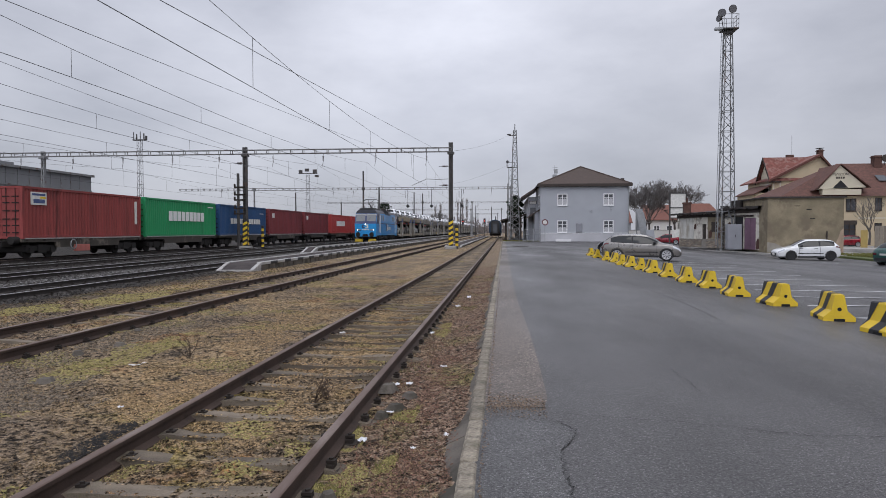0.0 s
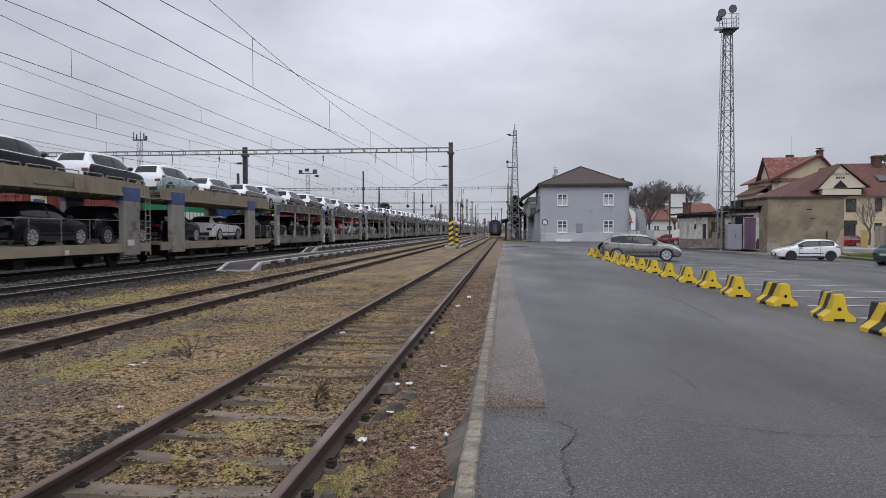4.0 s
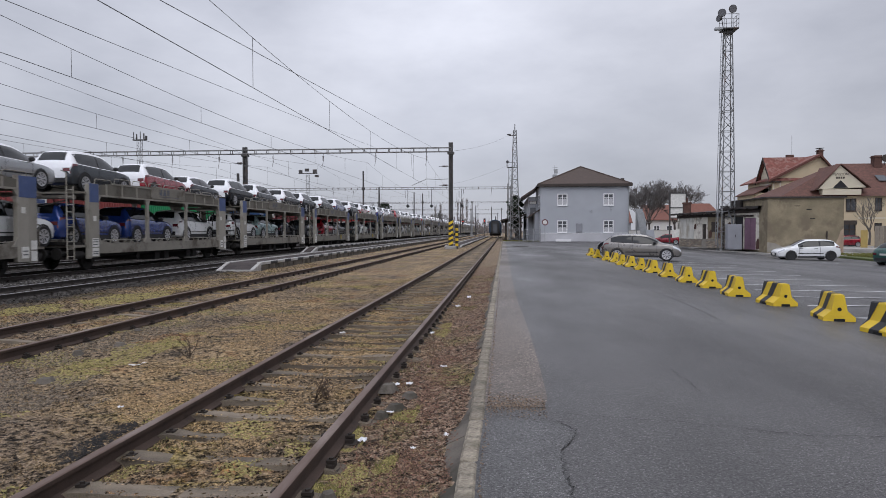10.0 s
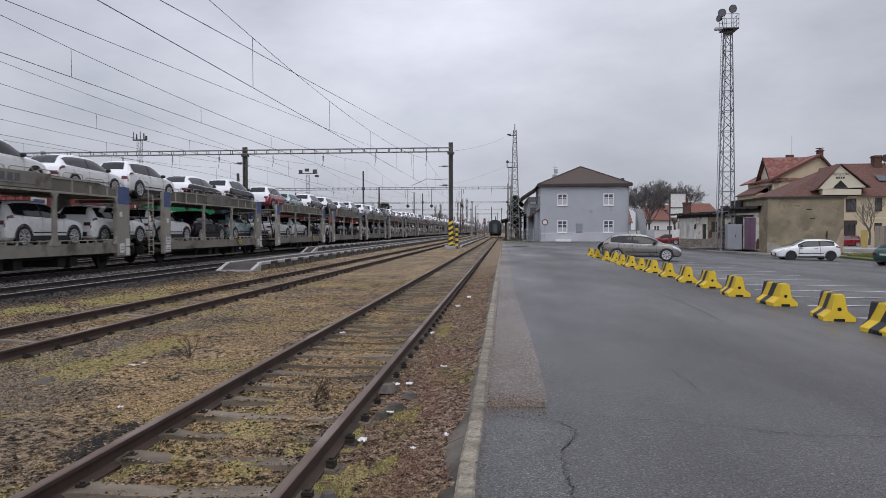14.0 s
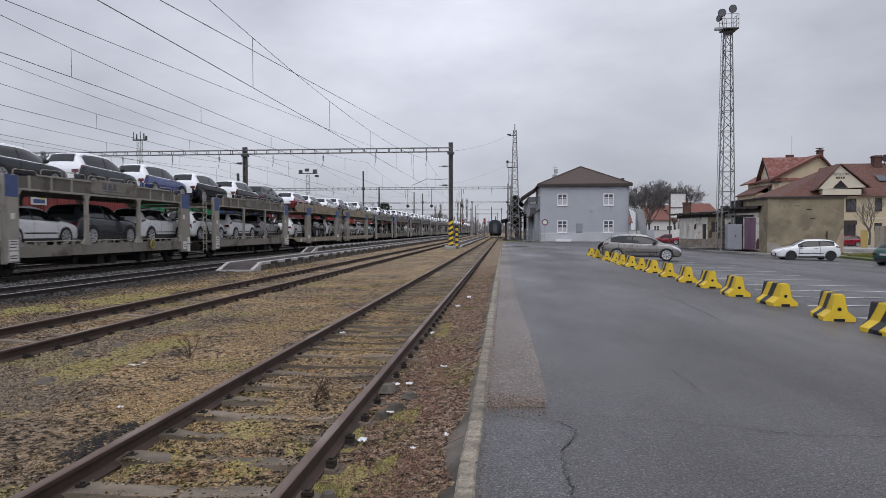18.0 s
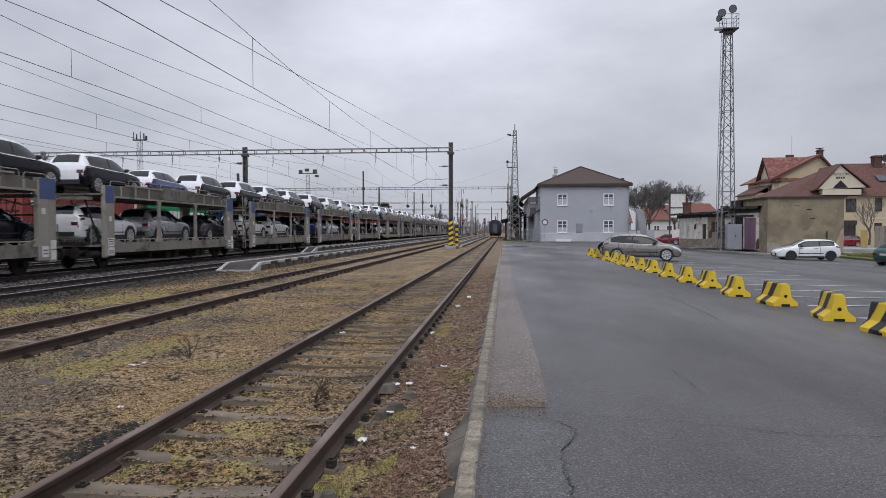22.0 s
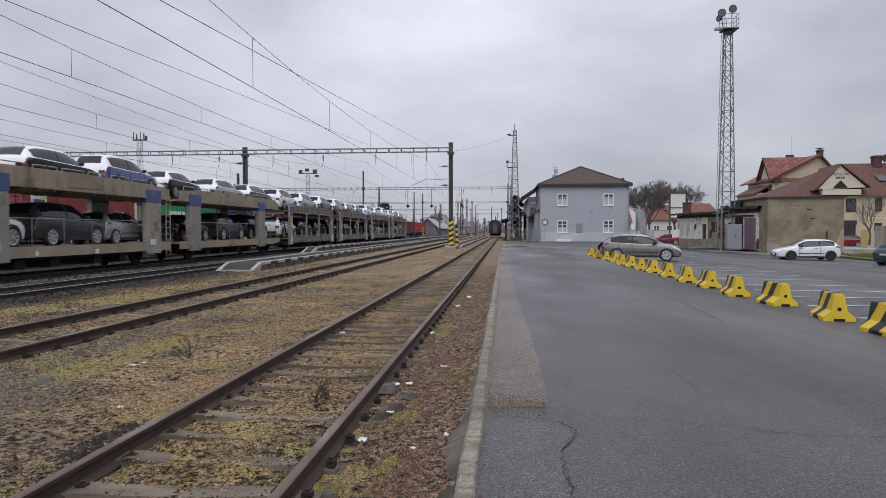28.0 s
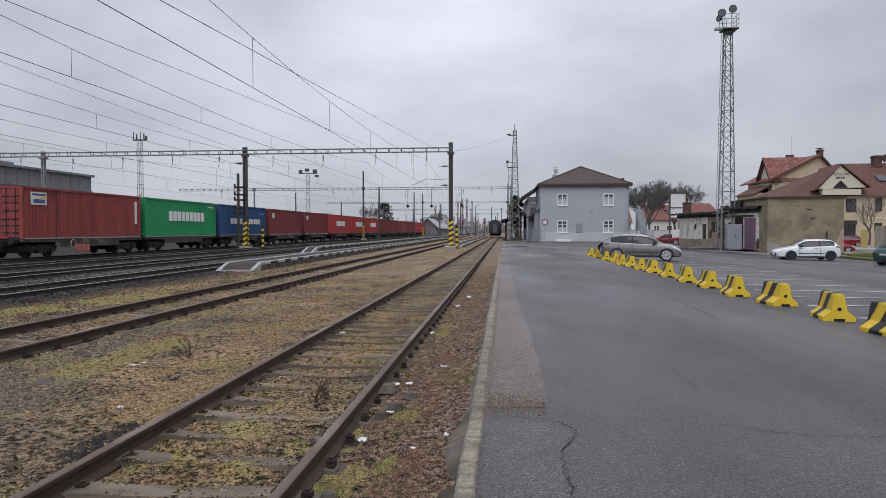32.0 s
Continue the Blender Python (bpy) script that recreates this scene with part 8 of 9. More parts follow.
    base = part("plinth", Shape().box(1.12, 7.58, -0.03, -0.004, 0.0, 0.72), MORTAR, sd, "crumbling plinth")
    br = Shape().box(-0.13, 0.13, -0.03, 0.03, -0.033, 0.033).mesh("brick", material("plastered_brick", (0.27, 0.225, 0.18), 0.92, vary=0.4, scale=3, fine=25, bump=0.4, rnd=0.35))
    rk = random.Random(5)
    for row in range(9):
        for i in range(27):
            if rk.random() < 0.12 + 0.05 * (row > 6) * 4:
                continue
            x = 0.2 + i * 0.275 + (0.137 if row % 2 else 0)
            if 4.5 < x < 5.25 or x > 7.45 or x < 1.25:
                continue
            part("brick", br, None, base, m=pose(x, -0.032, 0.06 + row * 0.078))
    ch = thing("brick_chimney", "short dark brick chimney behind the shed roof", "chimney", m=pose(17.15, 66, -0.3))
    part("stack", Shape().box(-0.32, 0.32, -0.3, 0.3, 0.0, 4.3, c=0.02).box(-0.38, 0.38, -0.36, 0.36, 4.3, 4.45), DARK_BRICK, ch)
    part("pot", Shape().tube((0, 0, 4.45), (0, 0, 4.9), 0.10, 8), DARK_BRICK, ch)
    ho = thing("low_house", "low house with a red tiled roof behind the sheds", "house")
    part("wall", Shape().box(21.5, 24.6, 82, 87, -0.4, 3.6), OLD_RENDER, ho)
    part("roof", Shape().add([(21.2, 81.6, 3.5), (24.9, 81.6, 3.5), (24.6, 84.5, 4.75), (21.4, 84.5, 4.75), (24.9, 87.4, 3.5), (21.2, 87.4, 3.5)], [(0, 1, 2, 3), (3, 2, 4, 5), (0, 3, 5), (1, 4, 2)]), material("red_roof_tiles", (0.17, 0.07, 0.05), 0.85, vary=0.3, scale=3, fine=25, bump=0.4), ho)
    cb = thing("steel_cabinet", "tall grey steel cabinet in front of the sheds", "cabinet", m=pose(16.75, 51.6, 0.12, rz=-8))
    part("body", Shape().box(-0.5, 0.5, -0.4, 0.4, 0, 1.85, c=0.02), CABINET, cb)
    part("door", Shape().box(-0.46, -0.02, -0.42, -0.402, 0.08, 1.78), CABINET, cb)
    part("door", Shape().box(0.02, 0.46, -0.42, -0.402, 0.08, 1.78), CABINET, cb)
    part("handle", Shape().box(0.05, 0.09, -0.45, -0.42, 0.9, 1.1), PLASTIC, cb)
    tw = thing("tan_outbuilding", "windowless outbuilding with mottled tan render", "outbuilding")
    part("wall", Shape().box(18.4, 23.5, 49.6, 57, -0.05, 3.78), TAN_RENDER, tw, "mottled tan rendered wall")
    part("patch", Shape().add([(22.9, 49.594, -0.05), (23.504, 49.594, -0.05), (23.504, 49.594, 1.7), (23.3, 49.594, 1.45), (23.15, 49.594, 1.0), (23.05, 49.594, 0.8)], [tuple(range(6))]), material("eroded_pink_render", (0.33, 0.25, 0.185), 0.95, vary=0.35, scale=2, fine=25, bump=0.5), tw, "patch of exposed brick")
    part("patch", Shape().add([(18.396, 49.594, 0.0), (20.0, 49.594, 0.0), (19.6, 49.594, 0.3), (19.3, 49.594, 0.42), (18.9, 49.594, 0.62), (18.396, 49.594, 0.7)], [tuple(range(6))]), MORTAR, tw, "patch of bare plaster")
    part("coping", Shape().box(18.25, 23.65, 49.45, 57.1, 3.78, 3.88), DARK_ROOF, tw, "thin dark roof edge")
    vents = Shape()
    for (x, z) in ((21.0, 2.95), (21.25, 2.3), (20.2, 3.2)):
        vents.box(x, x + 0.35, 49.585, 49.598, z, z + 0.05)
    part("vent", vents, HOLE, tw)
    part("pipe", Shape().tube((22.35, 49.5, 0.9), (22.35, 49.5, 1.45), 0.05, 7), DARK_WOOD, tw)
    pv = Shape().prism([(19.3, 82), (19.9, 64.8), (22.0, 59.2), (25.4, 54.6), (30.5, 58.5), (30.0, 66), (19.0, 82)], "z", -0.9, -0.42)
    tagged(part("pavement_footway", pv, CONCRETE), "raised grey footway with a dark kerb in front of the sheds", "pavement", kind="structure")
    grass = Shape().prism([(25.4, 54.6), (24.9, 46.8), (70, 38.5), (70, 59.3), (30.5, 59.3)], "z", -0.9, -0.46)
    tagged(part("verge", grass, material("verge_turf", (0.080, 0.098, 0.030), 0.95, vary=0.4, scale=2, fine=80, bump=0.6, spots=(0.14, 0.115, 0.06), spot_scale=1.2)), "rough green grass verge beside the yard", "grass verge", kind="structure")
    rd = Shape().add([(25.8, 70.2, -0.9), (30.2, 70.2, -0.9), (30.2, 59.4, -0.9), (120, 59.4, -0.9), (120, 77.0, -0.9), (25.8, 77.0, -0.9)], [(0, 1, 2, 3, 4, 5)])
    tagged(part("road", rd, ASPHALT), "grey street behind the grass verge", "road", kind="structure")
    fw = Shape().box(25.8, 120, 77.0, 125, -1.0, -0.55)
    tagged(part("pavement_footway", fw, CONCRETE), "pale footway along the far side of the street", "pavement", kind="structure")
    fk = Shape().box(31.0, 120, 59.4, 59.7, -1.0, -0.42, c=0.02)
    tagged(part("street_kerb", fk, OLD_CONCRETE), "dark kerb between the verge and the street", "kerb", kind="structure")


build_sheds()


def build_guest_house():
    YELLOW_WALL = material("pale_yellow_render", (0.50, 0.415, 0.285), 0.9, vary=0.08, scale=0.8, fine=40, bump=0.15)
    CREAM = material("cream_render", (0.55, 0.50, 0.39), 0.9, vary=0.08, scale=0.8, fine=40, bump=0.12)
    TILE = material("brown_red_roof_tiles", (0.115, 0.056, 0.044), 0.85, vary=0.5, scale=3, fine=12, bump=0.9, spots=(0.075, 0.04, 0.033), spot_scale=1.2)
    TILE_RED = material("weathered_red_roof", (0.19, 0.07, 0.056), 0.85, vary=0.5, scale=3, fine=14, bump=0.8, spots=(0.24, 0.15, 0.13), spot_scale=1.5, spot_at=0.56)
    Y, G = 92.0, -0.6
    gh = thing("guest_house", "pale yellow guest house with brown-red roofs and cream gable", "house")
    wins = [(44.45, 4.0, 5.5, 1.15), (47.8, 4.05, 5.6, 0.75), (52.0, 4.0, 5.5, 1.1), (56.5, 4.0, 5.5, 1.1)]
    holes = [(c - w / 2, c + w / 2, a, b) for c, a, b, w in wins] + [(43.6, 45.1, G, 2.75), (47.4, 48.2, 1.5, 2.35)]
    part("wall", wall_with_holes(35.8, 75, G, 6.0, Y, 0.4, holes), YELLOW_WALL, gh)
    part("wall", Shape().box(35.8, 36.2, Y + 0.4, Y + 14, G, 6.0), YELLOW_WALL, gh)
    part("shop_front", Shape().box(43.6, 45.1, Y + 0.2, Y + 0.28, G, 2.75), PANE, gh)
    part("shop_sign", Shape().box(43.5, 45.2, Y - 0.08, Y - 0.01, 2.2, 2.75), DARK_WOOD, gh, "dark sign board over the entrance")
    part("shop_frame", Shape().box(44.3, 44.42, Y + 0.1, Y + 0.2, G, 2.2).box(43.6, 45.1, Y + 0.1, Y + 0.2, 1.5, 1.65), DARK_WOOD, gh)
    part("interior", Shape().box(36.2, 75, Y + 1.2, Y + 1.3, G, 6.0), DARK, gh)
    for (c, a, b, w) in wins:
        window(gh, c, Y, a, b, w, frame=DARK_WOOD, surround=0.06)
    window(gh, 47.8, Y, 1.5, 2.35, 0.8, frame=DARK_WOOD, surround=0.06)
    part("string_course", Shape().box(45.3, 74.9, Y - 0.08, Y - 0.005, 2.95, 3.15), CREAM, gh)
    part("roof", Shape().add([(35.5, Y - 0.6, 5.86), (75.5, Y - 0.6, 5.86), (75.5, Y + 6, 10.6), (45.4, Y + 6, 10.6), (75.5, Y + 12, 5.86), (35.5, Y + 12, 5.86)], [(0, 1, 2, 3), (3, 2, 4, 5), (0, 3, 5)]), TILE, gh, "brown-red tiled main roof")
    gable = [(40.0, 6.75), (45.9, 6.95), (42.65, 9.75)]
    part("gable", Shape().add([(x, Y - 0.9, z) for x, z in gable] + [(x, Y + 1.5, z) for x, z in gable], [(0, 1, 2), (0, 3, 4, 1), (1, 4, 5, 2), (2, 5, 3, 0)]), CREAM, gh, "cream plastered gable")
    part("gable_roof", Shape().add([(39.5, Y - 1.1, 6.6), (42.65, Y - 1.1, 9.9), (42.65, Y + 5.0, 9.9), (39.5, Y + 0.4, 6.6)], [(0, 1, 2, 3)]), TILE, gh)
    part("gable_roof", Shape().add([(42.65, Y - 1.1, 9.9), (46.3, Y - 1.1, 6.9), (46.3, Y + 0.8, 6.9), (42.65, Y + 5.0, 9.9)], [(0, 1, 2, 3)]), TILE, gh)
    for (p0, p1) in (((39.5, 6.62), (42.65, 9.92)), ((42.65, 9.92), (46.3, 6.92))):
        part("gable_trim", Shape().tube((p0[0], Y - 1.12, p0[1]), (p1[0], Y - 1.12, p1[1]), 0.08, 4), TILE, gh)
    part("gable_window", Shape().add([(41.73, Y - 0.91, 6.86), (43.65, Y - 0.91, 6.9), (42.73, Y - 0.91, 7.88)], [(0, 1, 2)]), DARK, gh, "dark triangular gable window")
    part("gable_cornice", Shape().box(40.5, 45.2, Y - 1.0, Y - 0.02, 6.0, 6.72), CREAM, gh, "cream cornice under the gable")
    cu = bpy.data.curves.new("gable_word", "FONT")
    cu.body, cu.size, cu.align_x, cu.extrude = "PENZION", 0.46, "CENTER", 0.01
    tmp = bpy.data.objects.new("tmp", cu)
    scene.collection.objects.link(tmp)
    me = bpy.data.meshes.new_from_object(tmp.evaluated_get(bpy.context.evaluated_depsgraph_get()))
    bpy.data.objects.remove(tmp)
    me.materials.clear()
    me.materials.append(DARK_WOOD)
    w = part("gable_word", me, None, gh, "dark painted word")
    w.matrix_basis = pose(42.7, Y - 0.915, 8.48, rx=90)
    bars = Shape()
    for i in range(4):
        bars.box(42.15 + i * 0.28, 42.35 + i * 0.28, Y - 0.92, Y - 0.91, 8.06, 8.32)
    part("name_bars", bars, DARK_WOOD, gh)
    part("chimney", Shape().box(49.8, 50.8, Y + 5, Y + 6, 9.5, 11.6, c=0.03).box(49.7, 50.9, Y + 4.9, Y + 6.1, 11.3, 11.42), DARK_BRICK, gh, "brick chimney")
    part("roof_window", Shape().add([(48.9, Y + 1.95, 7.98), (50.1, Y + 1.95, 7.98), (50.1, Y + 3.2, 8.8), (48.9, Y + 3.2, 8.8)], [(0, 1, 2, 3)]), PANE, gh)
    part("satellite_dish", Shape().tube((51.2, Y + 5.0, 11.2), (51.2, Y + 4.85, 11.2), 0.5, 14).tube((51.2, Y + 5.0, 11.2), (51.2, Y + 5.3, 10.2), 0.04, 5), DARK_WOOD, gh)
    nb = thing("gabled_house", "tall yellow house with steep weathered red roof", "house")
    Y2 = 104.0
    # main block with its gable towards the street, and a steep cross wing on its side
    main = [(39.2, G), (47.8, G), (47.8, 9.9), (45.74, 12.35), (39.2, 8.95)]
    part("wall", Shape().prism(main, "y", Y2, Y2 + 10), YELLOW_WALL, nb, "yellow gable wall")
    part("roof", Shape().prism([(38.6, 8.72), (45.74, 12.42), (45.74, 12.62), (38.6, 8.92)], "y", Y2 - 0.5, Y2 + 12), TILE_RED, nb, "weathered red roof slope")
    part("roof", Shape().prism([(45.74, 12.42), (48.4, 9.3), (48.4, 9.5), (45.74, 12.62)], "y", Y2 - 0.5, Y2 + 12), TILE, nb, "brown-red roof slope")
    part("barge_board", Shape().prism([(38.55, 8.55), (45.74, 12.25), (48.45, 9.1), (48.45, 9.45), (45.74, 12.6), (38.55, 8.9)], "y", Y2 - 0.58, Y2 - 0.505), material("dark_red_boards", (0.11, 0.045, 0.035), 0.8, vary=0.2), nb, "dark red barge board")
    wing = [(Y2 + 0.15, G), (Y2 + 0.15, 8.8), (Y2 + 2.5, 12.0), (Y2 + 4.85, 8.8), (Y2 + 4.85, G)]
    part("wing_wall", Shape().prism(wing, "x", 39.16, 44.5), CREAM, nb, "cream gable of the cross wing")
    part("wing_roof", Shape().prism([(Y2 - 0.15, 8.75), (Y2 + 2.5, 12.22), (Y2 + 2.5, 12.42), (Y2 - 0.3, 8.75)], "x", 38.75, 45.6), TILE_RED, nb, "weathered red roof slope")
    part("wing_roof", Shape().prism([(Y2 + 2.5, 12.22), (Y2 + 5.2, 8.75), (Y2 + 5.35, 8.75), (Y2 + 2.5, 12.42)], "x", 38.75, 45.6), TILE_RED, nb)
    part("wing_board", Shape().prism([(Y2 - 0.32, 8.45), (Y2 + 2.5, 12.0), (Y2 + 5.4, 8.45), (Y2 + 5.4, 8.8), (Y2 + 2.5, 12.44), (Y2 - 0.32, 8.8)], "x", 38.65, 38.745), DARK_WOOD, nb, "dark gable boards")
    part("eaves", Shape().box(38.7, 40.3, Y2 - 0.42, Y2 - 0.02, 8.5, 8.72), DARK_WOOD, nb)
    window(nb, 39.85, Y2, 7.35, 8.5, 0.8, frame=FRAME_WHITE, surround=0.08)
    part("side_window", Shape().box(39.10, 39.155, Y2 + 1.3, Y2 + 2.6, 7.3, 8.3), FRAME_WHITE, nb, "white side window")
    part("side_pane", Shape().box(39.08, 39.098, Y2 + 1.42, Y2 + 2.48, 7.42, 8.18), PANE, nb)
    part("chimney", Shape().box(46.3, 47.0, Y2 + 1.5, Y2 + 2.3, 11.2, 13.45, c=0.03).box(46.2, 47.1, Y2 + 1.4, Y2 + 2.4, 13.2, 13.3), DARK_BRICK, nb, "dark brick chimney")
    part("chimney_cap", Shape().box(46.2, 47.1, Y2 + 1.5, Y2 + 2.3, 13.62, 13.68).tube((46.65, Y2 + 1.9, 13.4), (46.65, Y2 + 1.9, 13.65), 0.08, 6), DARK_WOOD, nb)
    part("chimney", Shape().box(44.3, 45.3, Y2 + 7.6, Y2 + 8.4, 11.4, 13.35, c=0.03), DARK_BRICK, nb, "dark brick chimney")
    part("aerial", Shape().tube((45.1, Y2 + 8, 13.3), (45.1, Y2 + 8, 16.4), 0.03, 5), GALV, nb)
    part("side_wing", Shape().box(36.9, 39.14, Y2 + 0.2, Y2 + 8, G, 7.0), YELLOW_WALL, nb)
    part("side_roof", Shape().prism([(36.6, 6.75), (39.14, 8.1), (39.14, 8.25), (36.6, 6.9)], "y", Y2 - 0.1, Y2 + 8.4), TILE, nb, "small brown lean-to roof")
    fn = thing("wooden_fence", "grey wooden board fence beside the guest house", "fence")
    boards = material("grey_boards", (0.20, 0.175, 0.145), 0.9, vary=0.25, rnd=0.2)
    plank = Shape().box(0, 0.46, 0, 0.05, -0.6, 2.0).mesh("board", boards)
    for i in range(28):
        part("board", plank, None, fn, m=pose(43.3 + i * 0.5, 84, 0))
    yb = thing("yellow_board", "plain yellow board panel beside the fence", "board")
    part("panel", Shape().box(41.75, 42.5, 84, 84.08, -0.6, 1.5), material("dull_yellow_board", (0.36, 0.265, 0.09), 0.7, vary=0.15), yb)


build_guest_house()

bill = thing("billboard", "blank white billboard on a dark steel frame", "billboard")
part("panel", Shape().box(17.75, 19.35, 75, 75.08, 2.9, 5.45), PLACARD, bill)
fr = Shape()
for x in (17.7, 19.4):
    fr.box(x - 0.06, x + 0.06, 74.9, 75.12, 0, 5.6)
for z in (2.85, 3.95, 5.5):
    fr.box(17.7, 19.4, 74.94, 75.12, z - 0.05, z + 0.05)
part("frame", fr, MAST_DARK, bill)
ad = thing("tilted_sign", "tilted white sign board beside the sheds", "sign")
part("panel", Shape().box(-0.85, 0.85, -0.04, 0.04, -0.4, 0.4), PLACARD, ad, m=pose(18.3, 73, 1.25, ry=-8))
part("pole", Shape().tube((18.3, 73.1, -0.1), (18.3, 73.1, 1.6), 0.05, 7), GALV, ad)

# the sheds' side of the yard: drawn to a common size about the eye, and set down on the lower ground there
ENLARGE = Matrix.Translation(EYE) @ Matrix.Scale(1.22, 4) @ Matrix.Translation(-EYE)
for ob in list(scene.objects):
    if ob.parent is None and ob.name.split(".")[0] in ("old_shed", "brick_chimney", "low_house", "steel_cabinet", "tan_outbuilding", "billboard", "tilted_sign"):
        ob.matrix_basis = ENLARGE @ ob.matrix_basis
mast.matrix_basis = ENLARGE @ mast.matrix_basis


# ---- trees and distance ----
BARK = material("bare_bark", (0.11, 0.097, 0.088), 0.95, vary=0.3, scale=6, bump=0.3)
TWIGS = material("bare_twigs", (0.125, 0.115, 0.112), 0.95, vary=0.3, bump=0)
EVERGREEN = material("dark_conifer_needles", (0.025, 0.038, 0.022), 0.95, vary=0.4, bump=0, island=0.4)


def bare_tree(x, y, h, seed, spread=0.85, levels=5):
    rk = random.Random(seed)
    t = thing("bare_tree", "bare deciduous tree with a fine rounded crown of twigs", "tree", "bare trees", m=pose(x, y, -0.1))
    trunk, limbs, twigs = Shape(), Shape(), Shape()
    trunk.tube((0, 0, 0), (0.1, 0, h * 0.16), h * 0.022, 8, h * 0.018).tube((0.1, 0, h * 0.16), (0.05, 0.1, h * 0.30), h * 0.018, 8, h * 0.013)

    def grow(p, d, length, r, depth):
        bend = Vector((rk.gauss(0, 1), rk.gauss(0, 1), rk.gauss(0, 0.5))) * length * 0.08
        mid = p + d * length * 0.5 + bend
        q = p + d * length
        sh = limbs if depth < 3 else twigs
        n = 5 if depth < 3 else 3
        if depth < 4:
            sh.tube(p, mid, r, n, r * 0.82, caps=False).tube(mid, q, r * 0.82, n, r * 0.62, caps=False)
        else:
            sh.tube(p, q, r, n, r * 0.62, caps=False)
        if depth >= levels:
            return
        for k in range(4 if depth in (0, 3) else 3):
            a = Vector((rk.gauss(0, 1), rk.gauss(0, 1), rk.gauss(0.1, 0.5))).normalized()
            nd = (d + a * rk.uniform(0.4, 0.85) * spread + Vector((0, 0, 0.10))).normalized()
            grow(p.lerp(q, rk.uniform(0.45, 1.0) if k else 1.0), nd, length * rk.uniform(0.58, 0.80), max(0.011, r * 0.58), depth + 1)
    for k in range(6):
        g = 2 * math.pi * k / 6 + rk.uniform(-0.4, 0.4)
        lean = rk.uniform(0.3, 1.0) * spread
        grow(Vector((0.06, 0.05, h * rk.uniform(0.2, 0.3))), Vector((math.cos(g) * lean, math.sin(g) * lean, 1.0)).normalized(), h * 0.25, h * 0.0065, 0)
    part("trunk", trunk, BARK, t)
    part("limbs", limbs, BARK, t)
    part("crown", twigs, TWIGS, t, "dense bare twigs")
    return t


bare_tree(21.2, 105.0, 9.6, 11, 0.85, 6)
bare_tree(26.9, 111.0, 10.0, 12, 0.85, 6)
bare_tree(24.4, 118.0, 9.4, 13, 0.85, 6)
bare_tree(38.6, 76, 6.2, 15, 0.75, 3)
bare_tree(51.0, 80, 9.5, 17, 1.0)
bare_tree(-62, 150, 9, 21)
bare_tree(-36.5, 185, 9.2, 22)
bare_tree(-50, 185, 7.5, 24)
bare_tree(-24.4, 250, 9.0, 23)
bare_tree(-27.5, 255, 8.4, 25)


def conifer(x, y, h, w, seed):
    rk = random.Random(seed)
    t = thing("pine_tree", "dark green pine tree far behind the tracks", "tree", "pine trees", m=pose(x, y, -0.1))
    part("trunk", Shape().tube((0, 0, 0), (0, 0, h * 0.9), h * 0.02, 7, 0.06), BARK, t)
    sh = Shape()
    for k in range(900):
        z = h * (0.3 + 0.7 * rk.random() ** 0.8)
        r = w * math.sqrt(max(0.02, 1 - ((z / h - 0.58) / 0.44) ** 2)) * rk.uniform(0.25, 1.05)
        a = rk.uniform(0, 6.283)
        c = Vector((r * math.cos(a), r * math.sin(a), z))
        s = rk.uniform(0.25, 0.6)
        u = Vector((rk.gauss(0, 1), rk.gauss(0, 1), rk.gauss(0, .5))).normalized() * s
        v = Vector((rk.gauss(0, 1), rk.gauss(0, 1), rk.gauss(0, .5))).normalized() * s
        sh.add([c, c + u, c + u * 0.6 + v, c + v * 0.8], [(0, 1, 2, 3)])
    part("crown", sh, EVERGREEN, t)


conifer(-33.65, 190, 9.3, 2.3, 31)
conifer(1.9, 118, 7.5, 1.3, 33)



def small_house(label, x0, x1, y, eaves, ridge, wall_mat, roof_mat, wins):
    """A plain house with its eaves towards the yard."""
    h = thing("house", label, "house", "houses behind the trees")
    part("wall", wall_with_holes(x0, x1, -0.6, eaves, y, 0.3, [(c - 0.55, c + 0.55, 1.0, 2.4) for c in wins]), wall_mat, h)
    part("side_wall", Shape().prism([(y + 0.3, -0.6), (y + 9, -0.6), (y + 9, eaves), (y + 4.5, ridge - 0.2), (y + 0.3, eaves)], "x", x0, x0 + 0.3), wall_mat, h)
    part("side_wall", Shape().prism([(y + 0.3, -0.6), (y + 9, -0.6), (y + 9, eaves), (y + 4.5, ridge - 0.2), (y + 0.3, eaves)], "x", x1 - 0.3, x1), wall_mat, h)
    part("roof", Shape().prism([(y - 0.5, eaves - 0.1), (y + 4.5, ridge), (y + 9.5, eaves - 0.1), (y + 9.5, eaves + 0.05), (y + 4.5, ridge + 0.18), (y - 0.5, eaves + 0.05)], "x", x0 - 0.3, x1 + 0.3), roof_mat, h, "weathered red tiled roof")
    part("back_room", Shape().box(x0 + 0.3, x1 - 0.3, y + 1.5, y + 1.6, -0.6, eaves), DARK, h)
    for c in wins:
        window(h, c, y, 1.0, 2.4, 1.1)


